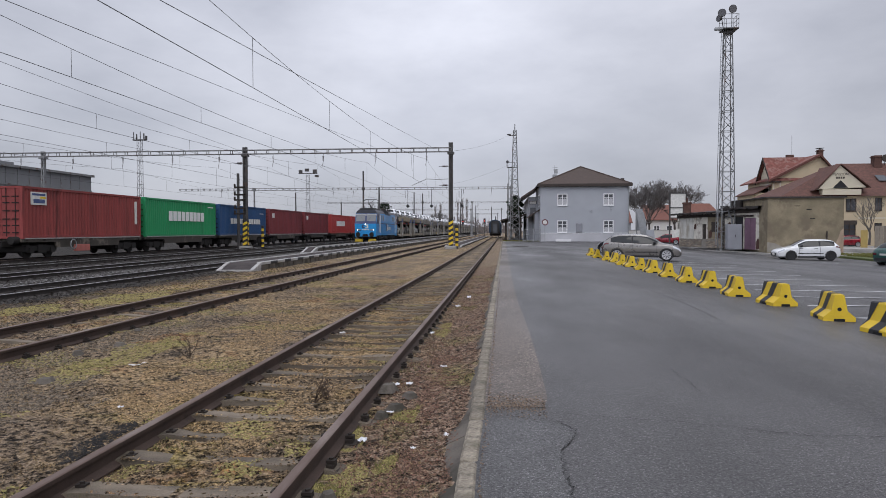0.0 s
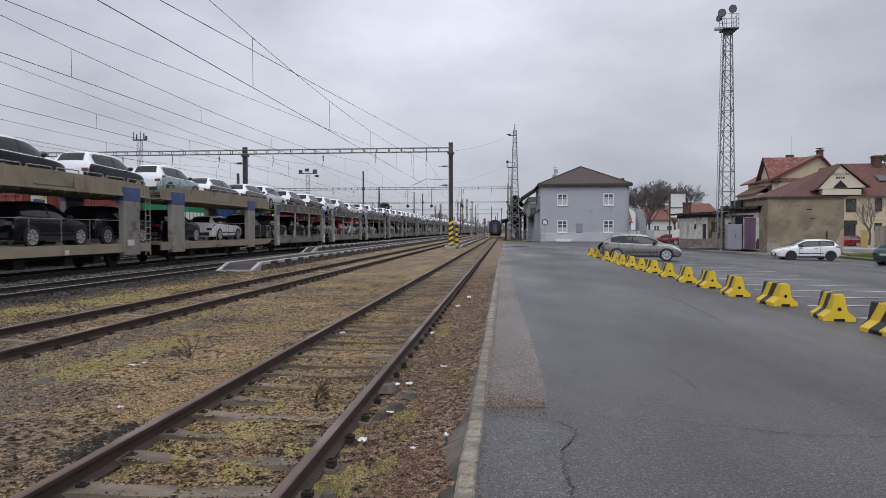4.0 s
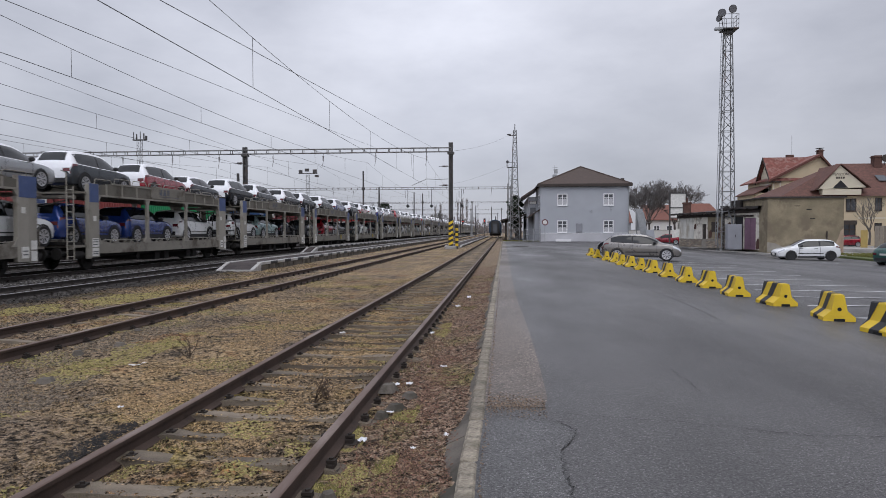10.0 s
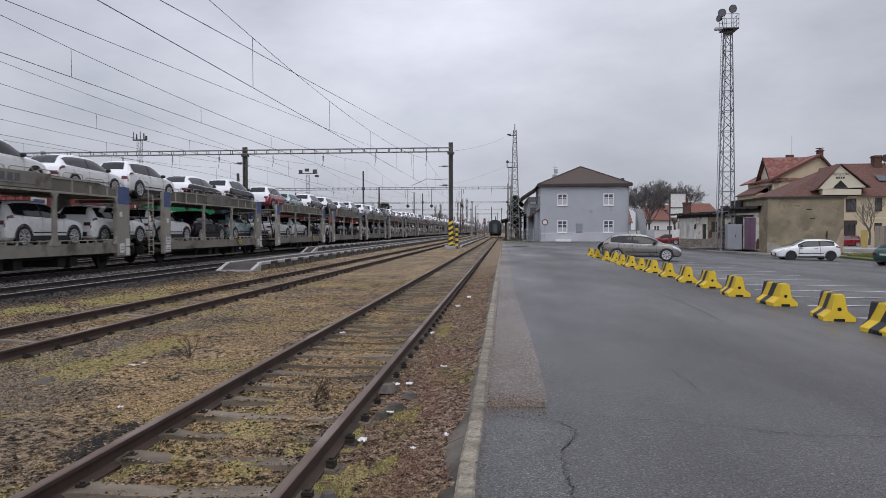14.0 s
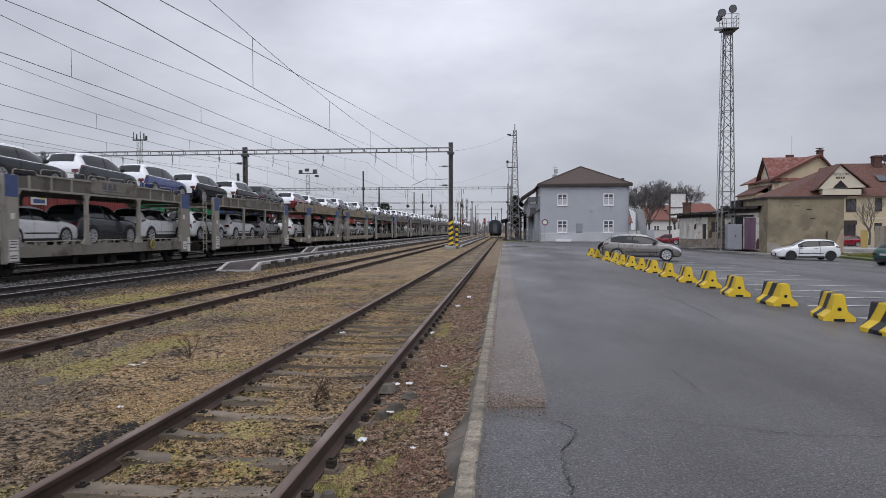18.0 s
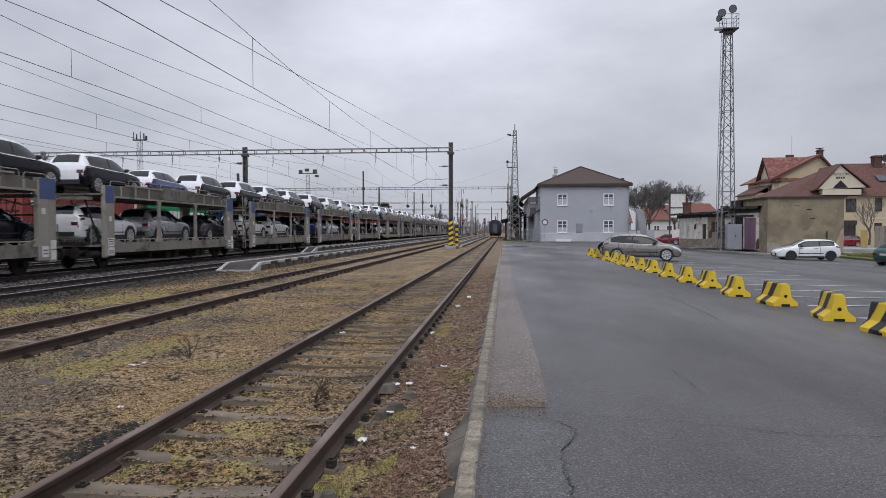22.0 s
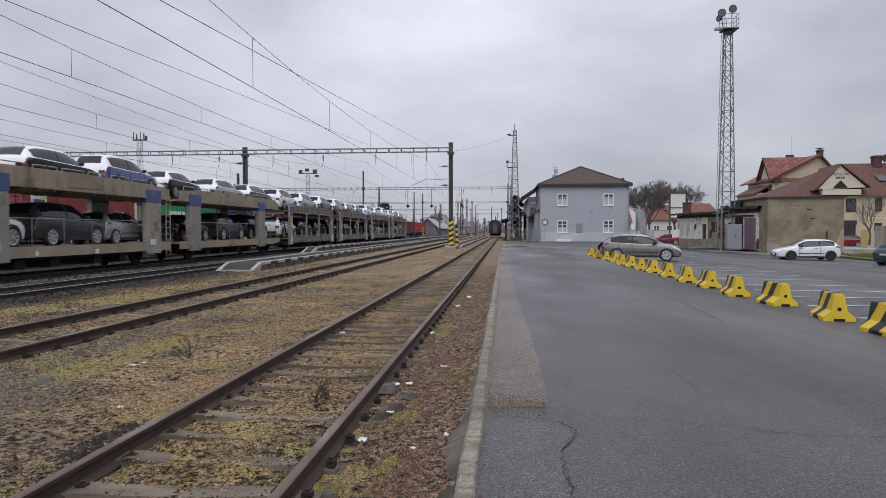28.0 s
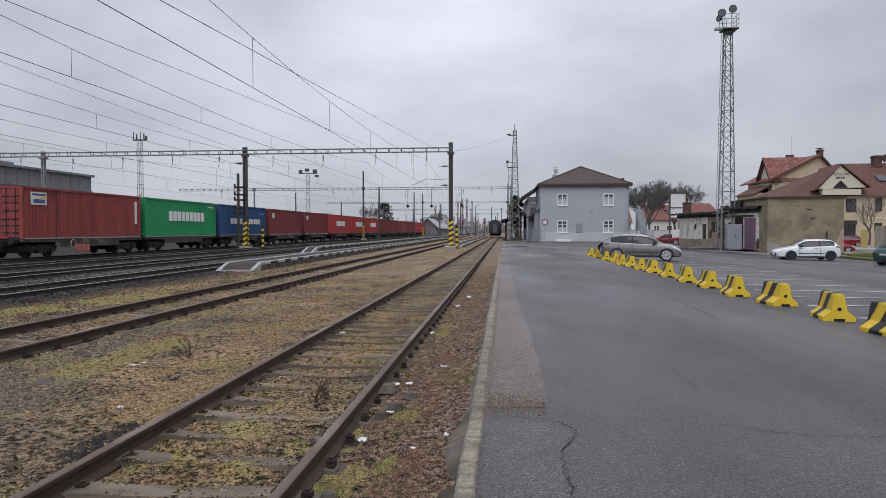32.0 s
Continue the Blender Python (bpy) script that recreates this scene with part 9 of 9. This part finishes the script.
FAR_TILE = material("faded_far_tiles", (0.17, 0.075, 0.058), 0.9, vary=0.25, scale=2, fine=20, bump=0.3)
PALE_WALL = material("pale_far_render", (0.60, 0.59, 0.57), 0.9, vary=0.1, scale=0.8, bump=0.1)
small_house("low white house with a faded red roof behind the trees", 28.6, 37.5, 140, 3.6, 6.6, PALE_WALL, FAR_TILE, (30.5, 33, 35.5))
small_house("grey house with a faded red roof beyond the bare trees", 21.0, 27.6, 152, 3.2, 6.2, STUCCO_SIDE, FAR_TILE, (22.6, 25.4))
gw = thing("garden_wall", "low pale garden wall behind the bare trees", "wall")
part("body", Shape().box(18.0, 41.0, 128, 128.25, -0.6, 1.5), PALE_WALL, gw)
part("coping", Shape().box(17.95, 41.05, 127.95, 128.3, 1.5, 1.58), CONCRETE, gw)

# far woods beyond the end of the tracks
rk = random.Random(77)
FAR_TWIGS = material("grey_brown_twigs", (0.20, 0.175, 0.165), 0.95, vary=0.25, bump=0)
woods = Shape()
for k in range(420):
    x = rk.uniform(-140, 10)
    y = rk.uniform(380, 520)
    h = rk.uniform(4, 8.5) * (1.3 if -60 < x < -20 else 1.0)
    for j in range(44):
        a = rk.uniform(0, 6.283)
        z = rk.random() ** 1.3
        r = rk.uniform(0.3, 2.6) * (1.05 - z)
        c = Vector((x + r * math.cos(a), y + r * math.sin(a), z * h))
        woods.add([c, c + Vector((rk.uniform(-.6, .6), 0, rk.uniform(0.3, 1.1))), c + Vector((rk.uniform(-.6, .6), rk.uniform(-.4, .4), rk.uniform(-0.9, .2)))], [(0, 1, 2)])
o = tagged(part("far_woods", woods, FAR_TWIGS), "hazy brown leafless woods far along the tracks", "woods", kind="stuff")
hedge = Shape()
for k in range(3600):
    x = rk.uniform(-95, -30)
    y = rk.uniform(190, 330)
    h = rk.uniform(1.2, 3.6)
    c = Vector((x, y, rk.uniform(0, h)))
    hedge.add([c, c + Vector((rk.uniform(-.8, .8), 0, rk.uniform(0.3, 1.4))), c + Vector((rk.uniform(-.8, .8), .2, rk.uniform(-.2, .8)))], [(0, 1, 2)])
tagged(part("scrub", hedge, FAR_TWIGS), "brown scrub behind the far tracks", "scrub", kind="stuff")
for (x, y, h) in ((-22.5, 330, 16), (-20.3, 330, 17), (-18.2, 332, 16.5), (-30, 320, 14), (-33, 325, 13)):
    t = thing("poplar_tree", "tall slim bare poplar beyond the tracks", "tree", "poplars", m=pose(x, y, -0.2))
    part("trunk", Shape().tube((0, 0, 0), (0, 0, h), 0.22, 6, 0.04), BARK, t)
    sh = Shape()
    for k in range(150):
        z = h * rk.uniform(0.18, 0.95)
        a = rk.uniform(0, 6.283)
        sh.tube((0, 0, z), (0.75 * math.cos(a), 0.75 * math.sin(a), z + rk.uniform(1.0, 2.4)), 0.06, 3, 0.02, caps=False)
    part("crown", sh, FAR_TWIGS, t)

wh = thing("warehouse", "long grey warehouse behind the container train", "warehouse")
SHEET = material("grey_sheet_cladding", (0.20, 0.205, 0.215), 0.7, vary=0.12, scale=0.5, bump=0.1, streak=(1, 1, 0.2))
part("wall", Shape().box(-120, -70, 40, 110, -0.3, 10.7), SHEET, wh)
part("roof", Shape().box(-120.5, -69.6, 39.6, 110.4, 10.7, 11.05), MAST_GREY, wh)
part("upper_hall", Shape().box(-118, -74, 45, 97, 11.05, 12.0), SHEET, wh)
seams = Shape()
for i in range(28):
    seams.box(-70.0, -69.9, 42 + i * 2.4, 42.12 + i * 2.4, 0, 10.7)
seams.box(-70.0, -69.85, 40, 110, 8.2, 8.4)
part("wall_seams", seams, MAST_GREY, wh)
PALE_SHEET = material("pale_roof_sheet", (0.34, 0.34, 0.36), 0.5, vary=0.12, scale=0.6, bump=0.1)
hall = thing("goods_hall", "low hall with a pale gabled roof along the far tracks", "hall")
part("wall", Shape().prism([(-28.6, -0.3), (-22.2, -0.3), (-22.2, 2.6), (-25.4, 5.4), (-28.6, 2.6)], "y", 226, 275), SHEET, hall)
for s in (-1, 1):
    part("roof", Shape().prism([(-25.4, 5.42), (-25.4, 5.7), (-25.4 + s * 3.9, 2.35), (-25.4 + s * 3.9, 2.05)], "y", 225, 276), (DARK_ROOF, None, PALE_SHEET)[s + 1], hall, ("dark roof slope", "", "pale sheet roof slope")[s + 1])
vil = thing("distant_hall", "distant pale low hall beyond the tracks", "hall")
part("wall", Shape().box(-30, -20, 345, 360, 0, 3), STUCCO_SIDE, vil)
part("roof", Shape().box(-31, -19, 344, 361, 3, 3.4), SHEET, vil)
for (x, y, col) in ((-12.5, 205, TAIL_RED), (-5.5, 190, TAIL_RED)):
    sg = thing("railway_signal", "dark railway signal mast with a red light", "signal", "railway signals")
    part("pole", Shape().tube((x, y, -0.2), (x, y, 4.6), 0.08, 7), MAST_DARK, sg)
    part("head", Shape().box(x - 0.3, x + 0.3, y - 0.1, y + 0.1, 3.4, 4.9, c=0.05), BLACK_PAINT, sg)
    part("red_lamp", Shape().tube((x, y - 0.12, 4.2), (x, y - 0.16, 4.2), 0.11, 10), glowing("red_signal_light", (1.0, 0.06, 0.05), 3.0) if "red_signal_light" not in bpy.data.materials else bpy.data.materials["red_signal_light"], sg)



# ---- loose ground cover ----
def scatter(name, label, category, mats, count, area, make, seed, kind="stuff"):
    rk = random.Random(seed)
    sh = Shape()
    for _ in range(count):
        x, y = area(rk)
        make(sh, rk, x, y)
    tagged(part(name, sh, mats), label, category, kind=kind)


def pebble(sh, rk, x, y, lo=0.012, hi=0.035, base=None):
    z = (ground_height(x, y) if base is None else base) + 0.004
    s = rk.uniform(lo, hi)
    a = rk.uniform(0, 6.28)
    sx, sy, sz = s * rk.uniform(0.7, 1.3), s * rk.uniform(0.7, 1.3), s * rk.uniform(0.5, 0.9)
    ca, sa = math.cos(a), math.sin(a)
    pts = [(sx, 0), (0.2 * sx, sy), (-sx, 0.3 * sy), (-0.4 * sx, -sy), (0.6 * sx, -0.8 * sy)]
    v = [(x + p * ca - q * sa, y + p * sa + q * ca, z) for p, q in pts]
    v += [(x + 0.55 * (p * ca - q * sa), y + 0.55 * (p * sa + q * ca), z + sz) for p, q in pts]
    sh.add(v, [(i, (i + 1) % 5, 5 + (i + 1) % 5, 5 + i) for i in range(5)] + [(5, 6, 7, 8, 9)])


def tuft(sh, rk, x, y, n=5, h=0.06, w=0.006):
    z = ground_height(x, y) - 0.004
    for _ in range(n):
        a = rk.uniform(0, 6.28)
        d = Vector((math.cos(a), math.sin(a), 0))
        e = Vector((-d.y, d.x, 0)) * w
        p = Vector((x, y, z)) + d * rk.uniform(0, 0.03)
        hh = h * rk.uniform(0.5, 1.3)
        q = p + d * hh * rk.uniform(0.3, 1.0) + Vector((0, 0, hh * rk.uniform(0.35, 1.0)))
        sh.add([p - e, p + e, q], [(0, 1, 2)])


def leaf(sh, rk, x, y):
    z = ground_height(x, y) + rk.uniform(0.004, 0.03)
    s = rk.uniform(0.006, 0.013)
    u = Vector((rk.gauss(0, 1), rk.gauss(0, 1), rk.gauss(0, 0.35))).normalized() * s
    v = Vector((rk.gauss(0, 1), rk.gauss(0, 1), rk.gauss(0, 0.35))).normalized() * s
    c = Vector((x, y, z))
    sh.add([c - u, c + v * 0.7, c + u, c - v * 0.7], [(0, 1, 2, 3)])


def spread(x0, x1, y0, y1, power=1.9):
    """Denser towards the near end."""
    def pick(rk):
        return rk.uniform(x0, x1), y0 + (y1 - y0) * rk.random() ** power
    return pick


def patch(x0, x1, y0, y1, cut, power=1.9, size=1.3, seed=0.0):
    """Only where a broad noise is high, so that the cover lies in patches."""
    def pick(rk):
        while True:
            x, y = rk.uniform(x0, x1), y0 + (y1 - y0) * rk.random() ** power
            if noise.noise((x * size, y * size, 9.0 + seed)) > cut:
                return x, y
    return pick


def crumbs(name, label, category, count, area, lo, hi, mats, seed, tall=0.75, height=None):
    """Small irregular bits of moss, soil and stone that cover the ground."""
    rk = random.Random(seed)
    pts = np.array([area(rk) for _ in range(count)])
    height = height or ground_height
    z = np.array([height(x, y) for x, y in pts])
    g = np.random.default_rng(seed)
    s = g.uniform(lo, hi, count)
    a0 = g.uniform(0, 6.283, count)
    v = np.zeros((count, 5, 3))
    for k in range(4):
        a = a0 + k * 1.571 + g.uniform(-0.5, 0.5, count)
        r = s * g.uniform(0.6, 1.25, count)
        v[:, k] = np.stack([pts[:, 0] + r * np.cos(a), pts[:, 1] + r * np.sin(a), z + s * g.uniform(-0.3, 0.35, count)], 1)
    v[:, 4] = np.stack([pts[:, 0] + s * g.uniform(-0.5, 0.5, count), pts[:, 1] + s * g.uniform(-0.5, 0.5, count), z + s * g.uniform(0.35, 1.0, count) * tall], 1)
    b = np.arange(count)[:, None] * 5
    f = np.concatenate([b + np.array([[0, 1, 4]]), b + np.array([[1, 2, 4]]), b + np.array([[2, 3, 4]]), b + np.array([[3, 0, 4]])])
    me = bpy.data.meshes.new(name)
    me.from_pydata(v.reshape(-1, 3).tolist(), [], f.tolist())
    me.materials.append(mats)
    tagged(part(name, me, None), label, category, kind="stuff")


def bay(rk):
    """Between the siding's rails, mostly in the bays between the sleepers."""
    while True:
        x, y = rk.uniform(-2.80, -1.40), 2.2 + 22 * rk.random() ** 1.9
        k = abs(((y - SIDING_Y0) / SIDING_PITCH + 0.5) % 1.0 - 0.5) * SIDING_PITCH
        covered = 0.10 + 0.045 * min(10.0, max(0.0, y - 4.5)) + 0.45 * min(1.0, max(0.0, (x + 1.95) / 0.3))
        if k > 0.075 + 0.035 * math.sin(x * 9 + y * 5) or rk.random() < covered * (0.6 + noise.noise((x * 3, y * 3, 1.5))):
            return x, y


def bay_height(x, y):
    """The ground between the rails, or the top of a sleeper where one lies there."""
    k = abs(((y - SIDING_Y0) / SIDING_PITCH + 0.5) % 1.0 - 0.5) * SIDING_PITCH
    top = -0.102 - 0.032 * math.cos((x + 2.1) * 2.0) if k < 0.10 else -1.0
    return max(ground_height(x, y), top)


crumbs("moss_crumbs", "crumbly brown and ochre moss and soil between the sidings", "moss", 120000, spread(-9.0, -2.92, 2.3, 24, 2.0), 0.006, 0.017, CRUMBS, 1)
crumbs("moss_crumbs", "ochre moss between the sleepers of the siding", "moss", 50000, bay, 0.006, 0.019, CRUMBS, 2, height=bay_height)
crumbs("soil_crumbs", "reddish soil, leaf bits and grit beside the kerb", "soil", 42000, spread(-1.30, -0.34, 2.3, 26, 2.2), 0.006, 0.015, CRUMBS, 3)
crumbs("moss_cushions", "yellow-green moss and grass beside the near rail", "moss", 5000, patch(-1.27, -0.80, 3.2, 6.5, 0.12, 1.2, 2.2, 3.0), 0.008, 0.018, MOSS, 12)
crumbs("moss_cushions", "yellow-green moss in patches beyond the siding", "moss", 12000, patch(-9.0, -2.95, 2.6, 24, 0.24, 1.9, 0.9, 4.0), 0.010, 0.022, MOSS, 13)
crumbs("moss_cushions", "yellow-green moss between the rails of the siding", "moss", 7000, patch(-2.78, -1.42, 2.4, 16, 0.22, 1.7, 1.6, 6.0), 0.008, 0.020, MOSS, 14)
crumbs("ballast_edge", "dirty stones beyond the second siding", "gravel", 24000, spread(-15.5, -8.0, 10, 36, 1.6), 0.020, 0.045, CRUMBS, 4)
scatter("gravel", "pale ballast stones beside the main tracks", "gravel", PALE_GRAVEL, 3500, spread(-16.2, -15.2, 18, 60, 1.2), lambda s, r, x, y: pebble(s, r, x, y, 0.02, 0.05), 2)
scatter("gravel", "dark ballast stones under the main tracks", "gravel", DARK_GRAVEL, 11000, spread(-21, -11.5, 14, 45, 1.3), lambda s, r, x, y: pebble(s, r, x, y, 0.025, 0.06), 3)
scatter("dead_grass", "short dead grass between the tracks", "grass", DEAD_GRASS, 9000, patch(-9, -0.6, 2.4, 24, 0.05), lambda s, r, x, y: tuft(s, r, x, y, 4, 0.035, 0.004), 4)
scatter("grass", "sparse yellowish grass tufts", "grass", GREEN_GRASS, 3000, patch(-12, -0.6, 2.4, 24, 0.36, seed=4.0, size=0.9), lambda s, r, x, y: tuft(s, r, x, y, 5, 0.04, 0.004), 7)
scatter("dead_leaves", "dead brown leaves and twigs between siding and kerb", "leaf litter", LEAF_LITTER, 26000, spread(-1.22, -0.36, 2.4, 32), leaf, 8)
scatter("grass", "yellowish grass beside the near rail", "grass", GREEN_GRASS, 500, patch(-1.27, -0.80, 3.2, 6.5, 0.12, 1.2, 2.2, 3.0), lambda s, r, x, y: tuft(s, r, x, y, 5, 0.035, 0.003), 9)


def oval(cx, cy, rx, ry):
    """Densest in the middle of an oval patch, thinning out unevenly towards its rim."""
    def pick(rk):
        while True:
            a, r = rk.uniform(0, 2 * math.pi), math.sqrt(rk.random())
            x, y = cx + rx * r * math.cos(a), cy + ry * r * math.sin(a)
            if r < 0.75 + 0.9 * noise.noise((x * 2.3, y * 2.3, 4.4)):
                return x, y
    return pick


for (px, py, rx, ry, count, lo, hi, mat_of, what) in (
        (-5.2, 9.1, 0.45, 2.2, 4200, 0.009, 0.020, MOSS, "bright yellow-green moss in a long patch"), (-9.55, 16.5, 0.8, 2.2, 4200, 0.016, 0.032, MOSS, "yellow-green moss beside the platform track"),
        (-10.3, 13.8, 0.8, 1.1, 3200, 0.014, 0.030, MOSS, "yellow-green moss beside the platform track"), (-1.15, 4.6, 0.20, 0.34, 3000, 0.006, 0.014, MOSS, "yellow-green moss beside the near rail"),
        (-1.22, 5.35, 0.12, 0.36, 1800, 0.006, 0.014, MOSS, "yellow-green moss beside the near rail"), (-1.05, 11.5, 0.16, 1.0, 1800, 0.010, 0.018, MOSS, "yellow-green moss beside the near rail"),
        (-3.25, 5.15, 0.16, 0.50, 1500, 0.006, 0.018, DARK_SOIL, "black oily soil beside the rail"), (-5.0, 6.5, 1.0, 1.2, 6000, 0.007, 0.018, GREY_SOIL, "grey stony soil between the sidings"),
        (-5.9, 11.0, 0.5, 4.0, 6000, 0.009, 0.022, GREY_SOIL, "grey stones beside the second siding"), (-8.8, 12.5, 0.7, 4.5, 8000, 0.012, 0.028, GREY_SOIL, "grey stones beyond the second siding"),
        (-4.0, 11.8, 0.8, 4.5, 11000, 0.008, 0.018, STRAW, "orange-brown dry moss between the sidings"), (-3.5, 7.0, 0.5, 1.4, 6000, 0.007, 0.017, STRAW, "orange-brown dry moss beside the rail"),
        (-2.1, 9.5, 0.62, 4.5, 9000, 0.008, 0.018, STRAW, "orange-brown dry moss between the sleepers"), (-0.75, 7.5, 0.25, 2.2, 5000, 0.005, 0.013, RED_SOIL, "dark red-brown leaf mould beside the kerb"),
        (-0.62, 4.4, 0.26, 0.9, 4000, 0.005, 0.011, RED_SOIL, "dark red-brown leaf mould beside the kerb")):
    crumbs("moss_patch" if mat_of in (MOSS, STRAW) else "soil_patch", what, "moss" if mat_of in (MOSS, STRAW) else "soil", count, oval(px, py, rx, ry), lo, hi, mat_of, int(1000 + 10 * py - 100 * px), height=bay_height if -2.8 < px < -1.4 else None)
for i in range(9):  # flat stones beside the near rail and between the sidings
    px, py = ((-1.12, 6.1), (-1.02, 6.3), (-1.2, 6.95), (-0.95, 6.75), (-5.7, 9.6), (-5.9, 8.9), (-6.1, 10.8), (-1.1, 4.15), (-5.3, 7.4))[i]
    st = Shape()
    pebble(st, random.Random(60 + i), px, py, 0.07, 0.12)
    tagged(part("flat_stone", st, OLD_CONCRETE), "flat grey stone lying in the soil", "stone", "flat stones")
gr = Shape()
rk = random.Random(91)
for _ in range(1700):  # grit washed over the end of the strip and along the kerb
    if rk.random() < 0.55:
        px, py = rk.uniform(-0.15, 0.36), 5.98 + rk.gauss(0.06, 0.18)
    else:
        py = 2.4 + 20 * rk.random() ** 1.8
        px = -0.155 + abs(rk.gauss(0, 0.012))
    pebble(gr, rk, px, py, 0.003, 0.008, base=0.004)
tagged(part("grit", gr, GRIT), "brown grit on the asphalt beside the kerb", "grit", kind="stuff")


def verge_spot(rk):
    x = rk.uniform(26.2, 44)
    return x, rk.uniform(47.0 - 0.17 * (x - 26), 58.5)


def verge_tuft(sh, rk, x, y):
    for _ in range(4):
        a = rk.uniform(0, 6.28)
        p = Vector((x, y, -0.47 if x > 10 else -0.02))
        q = p + Vector((math.cos(a) * 0.08, math.sin(a) * 0.08, rk.uniform(0.06, 0.2)))
        sh.add([p - Vector((0.015, 0, 0)), p + Vector((0.015, 0, 0)), q], [(0, 1, 2)])


scatter("grass", "rough green grass on the verge", "grass", GREEN_GRASS, 10000, lambda rk: verge_spot(rk), verge_tuft, 10)
scatter("grass", "green weeds at the foot of the lattice tower", "grass", GREEN_GRASS, 1200, lambda rk: (rk.uniform(-0.2, 5.0), rk.uniform(96, 99.5)), lambda s, r, x, y: verge_tuft(s, r, x, y), 11)


def litter(x, y, w, h, dz=0.02, rz=0, label="crumpled white litter on the gravel"):
    sh = Shape()
    rk = random.Random(int(x * 100 + y * 7))
    n = 6
    sh.v = [((i / (n - 1) - 0.5) * w, (j / (n - 1) - 0.5) * h, rk.uniform(0, 0.5) * min(w, h)) for j in range(n) for i in range(n)]
    sh.f = [(j * n + i, j * n + i + 1, (j + 1) * n + i + 1, (j + 1) * n + i) for j in range(n - 1) for i in range(n - 1)]
    sh.m = [0] * len(sh.f)
    tagged(part("litter", sh, LITTER, m=pose(x, y, ground_height(x, y) + dz, rz=rz)), label, "litter", "scraps of litter")


LITTER_AT = ((-1.15, 5.4, 0.10, 0.09), (-0.47, 5.46, 0.05, 0.09), (-0.70, 5.16, 0.06, 0.05), (-2.66, 10.96, 0.13, 0.16), (-1.16, 7.17, 0.12, 0.09), (-1.05, 6.17, 0.10, 0.05), (-3.69, 6.22, 0.07, 0.06), (-4.68, 8.21, 0.22, 0.05),
             (-1.18, 11.07, 0.10, 0.2), (-0.87, 16.8, 0.14, 0.2), (-1.01, 14.72, 0.18, 0.12), (-0.73, 8.14, 0.12, 0.05), (-1.01, 7.18, 0.1, 0.08), (-4.66, 8.4, 0.04, 0.12))
for (x, y, w, h) in LITTER_AT:
    litter(x, y, 0.7 * w, 0.7 * h)


def twig_weed(x, y, h, seed, label):
    rk = random.Random(seed)
    sh = Shape()
    z = ground_height(x, y)
    for _ in range(5):
        p = Vector((x, y, z - 0.01))
        d = Vector((rk.gauss(0, 0.45), rk.gauss(0, 0.45), 1)).normalized()
        for k in range(5):
            q = p + d * h / 5
            sh.tube(p, q, 0.005, 4)
            for _ in range(2):
                e = (d + Vector((rk.gauss(0, 0.7), rk.gauss(0, 0.7), 0.3))).normalized()
                sh.tube(q, q + e * h * 0.16, 0.003, 3)
            p, d = q, (d + Vector((rk.gauss(0, 0.2), rk.gauss(0, 0.2), 0))).normalized()
    tagged(part("dry_weed", sh, WEED), label, "weed", "dry weeds")


twig_weed(-4.31, 8.95, 0.30, 3, "dry dark weed standing in the gravel")
twig_weed(-1.86, 6.51, 0.26, 4, "dry thin weed between the rails")
twig_weed(-1.74, 6.62, 0.22, 5, "dry thin weed between the rails")


# ---- the street's red car ----
street_car = make_car("compact", "r", False, "red car driving along the street behind the verge", lamps=True, name="car")
street_van = make_car("van", "k", False, "black people carrier driving along the street behind the verge", lamps=True, name="car")


# ---- what moves ----
def run(t):
    """Metres that the train has run at t seconds; it gathers a little speed."""
    return 22.15 * t + 0.015 * t * t


def motions():
    times = (0.0, 1.2, 2.4, 3.5, 5.5, 8.0, 11.0, 14.0, 17.0, 20.0, 23.0, 26.0, 29.0, 32.0)
    for ob, p, turned in MOVING:
        z = ob.get("z", 0.0)
        walk(ob, [(t, pose(TRAIN_X, p - run(t), z, rz=180 if turned else 0)) for t in times])
    walk(street_car, [(t, pose(x, 75.3, -0.9, rz=-90)) for t, x in ((0.0, 26.4), (31.2, 26.4), (31.5, 27.8), (31.8, 30.4), (32.0, 32.3))])
    walk(street_van, [(t, pose(x, 72.4, -0.9, rz=-90)) for t, x in ((0.0, 26.2), (28.6, 26.2), (28.8, 27.2), (29.1, 29.8), (29.5, 33.5), (29.8, 36.2), (30.5, 42.6), (32.0, 56.0))])


motions()
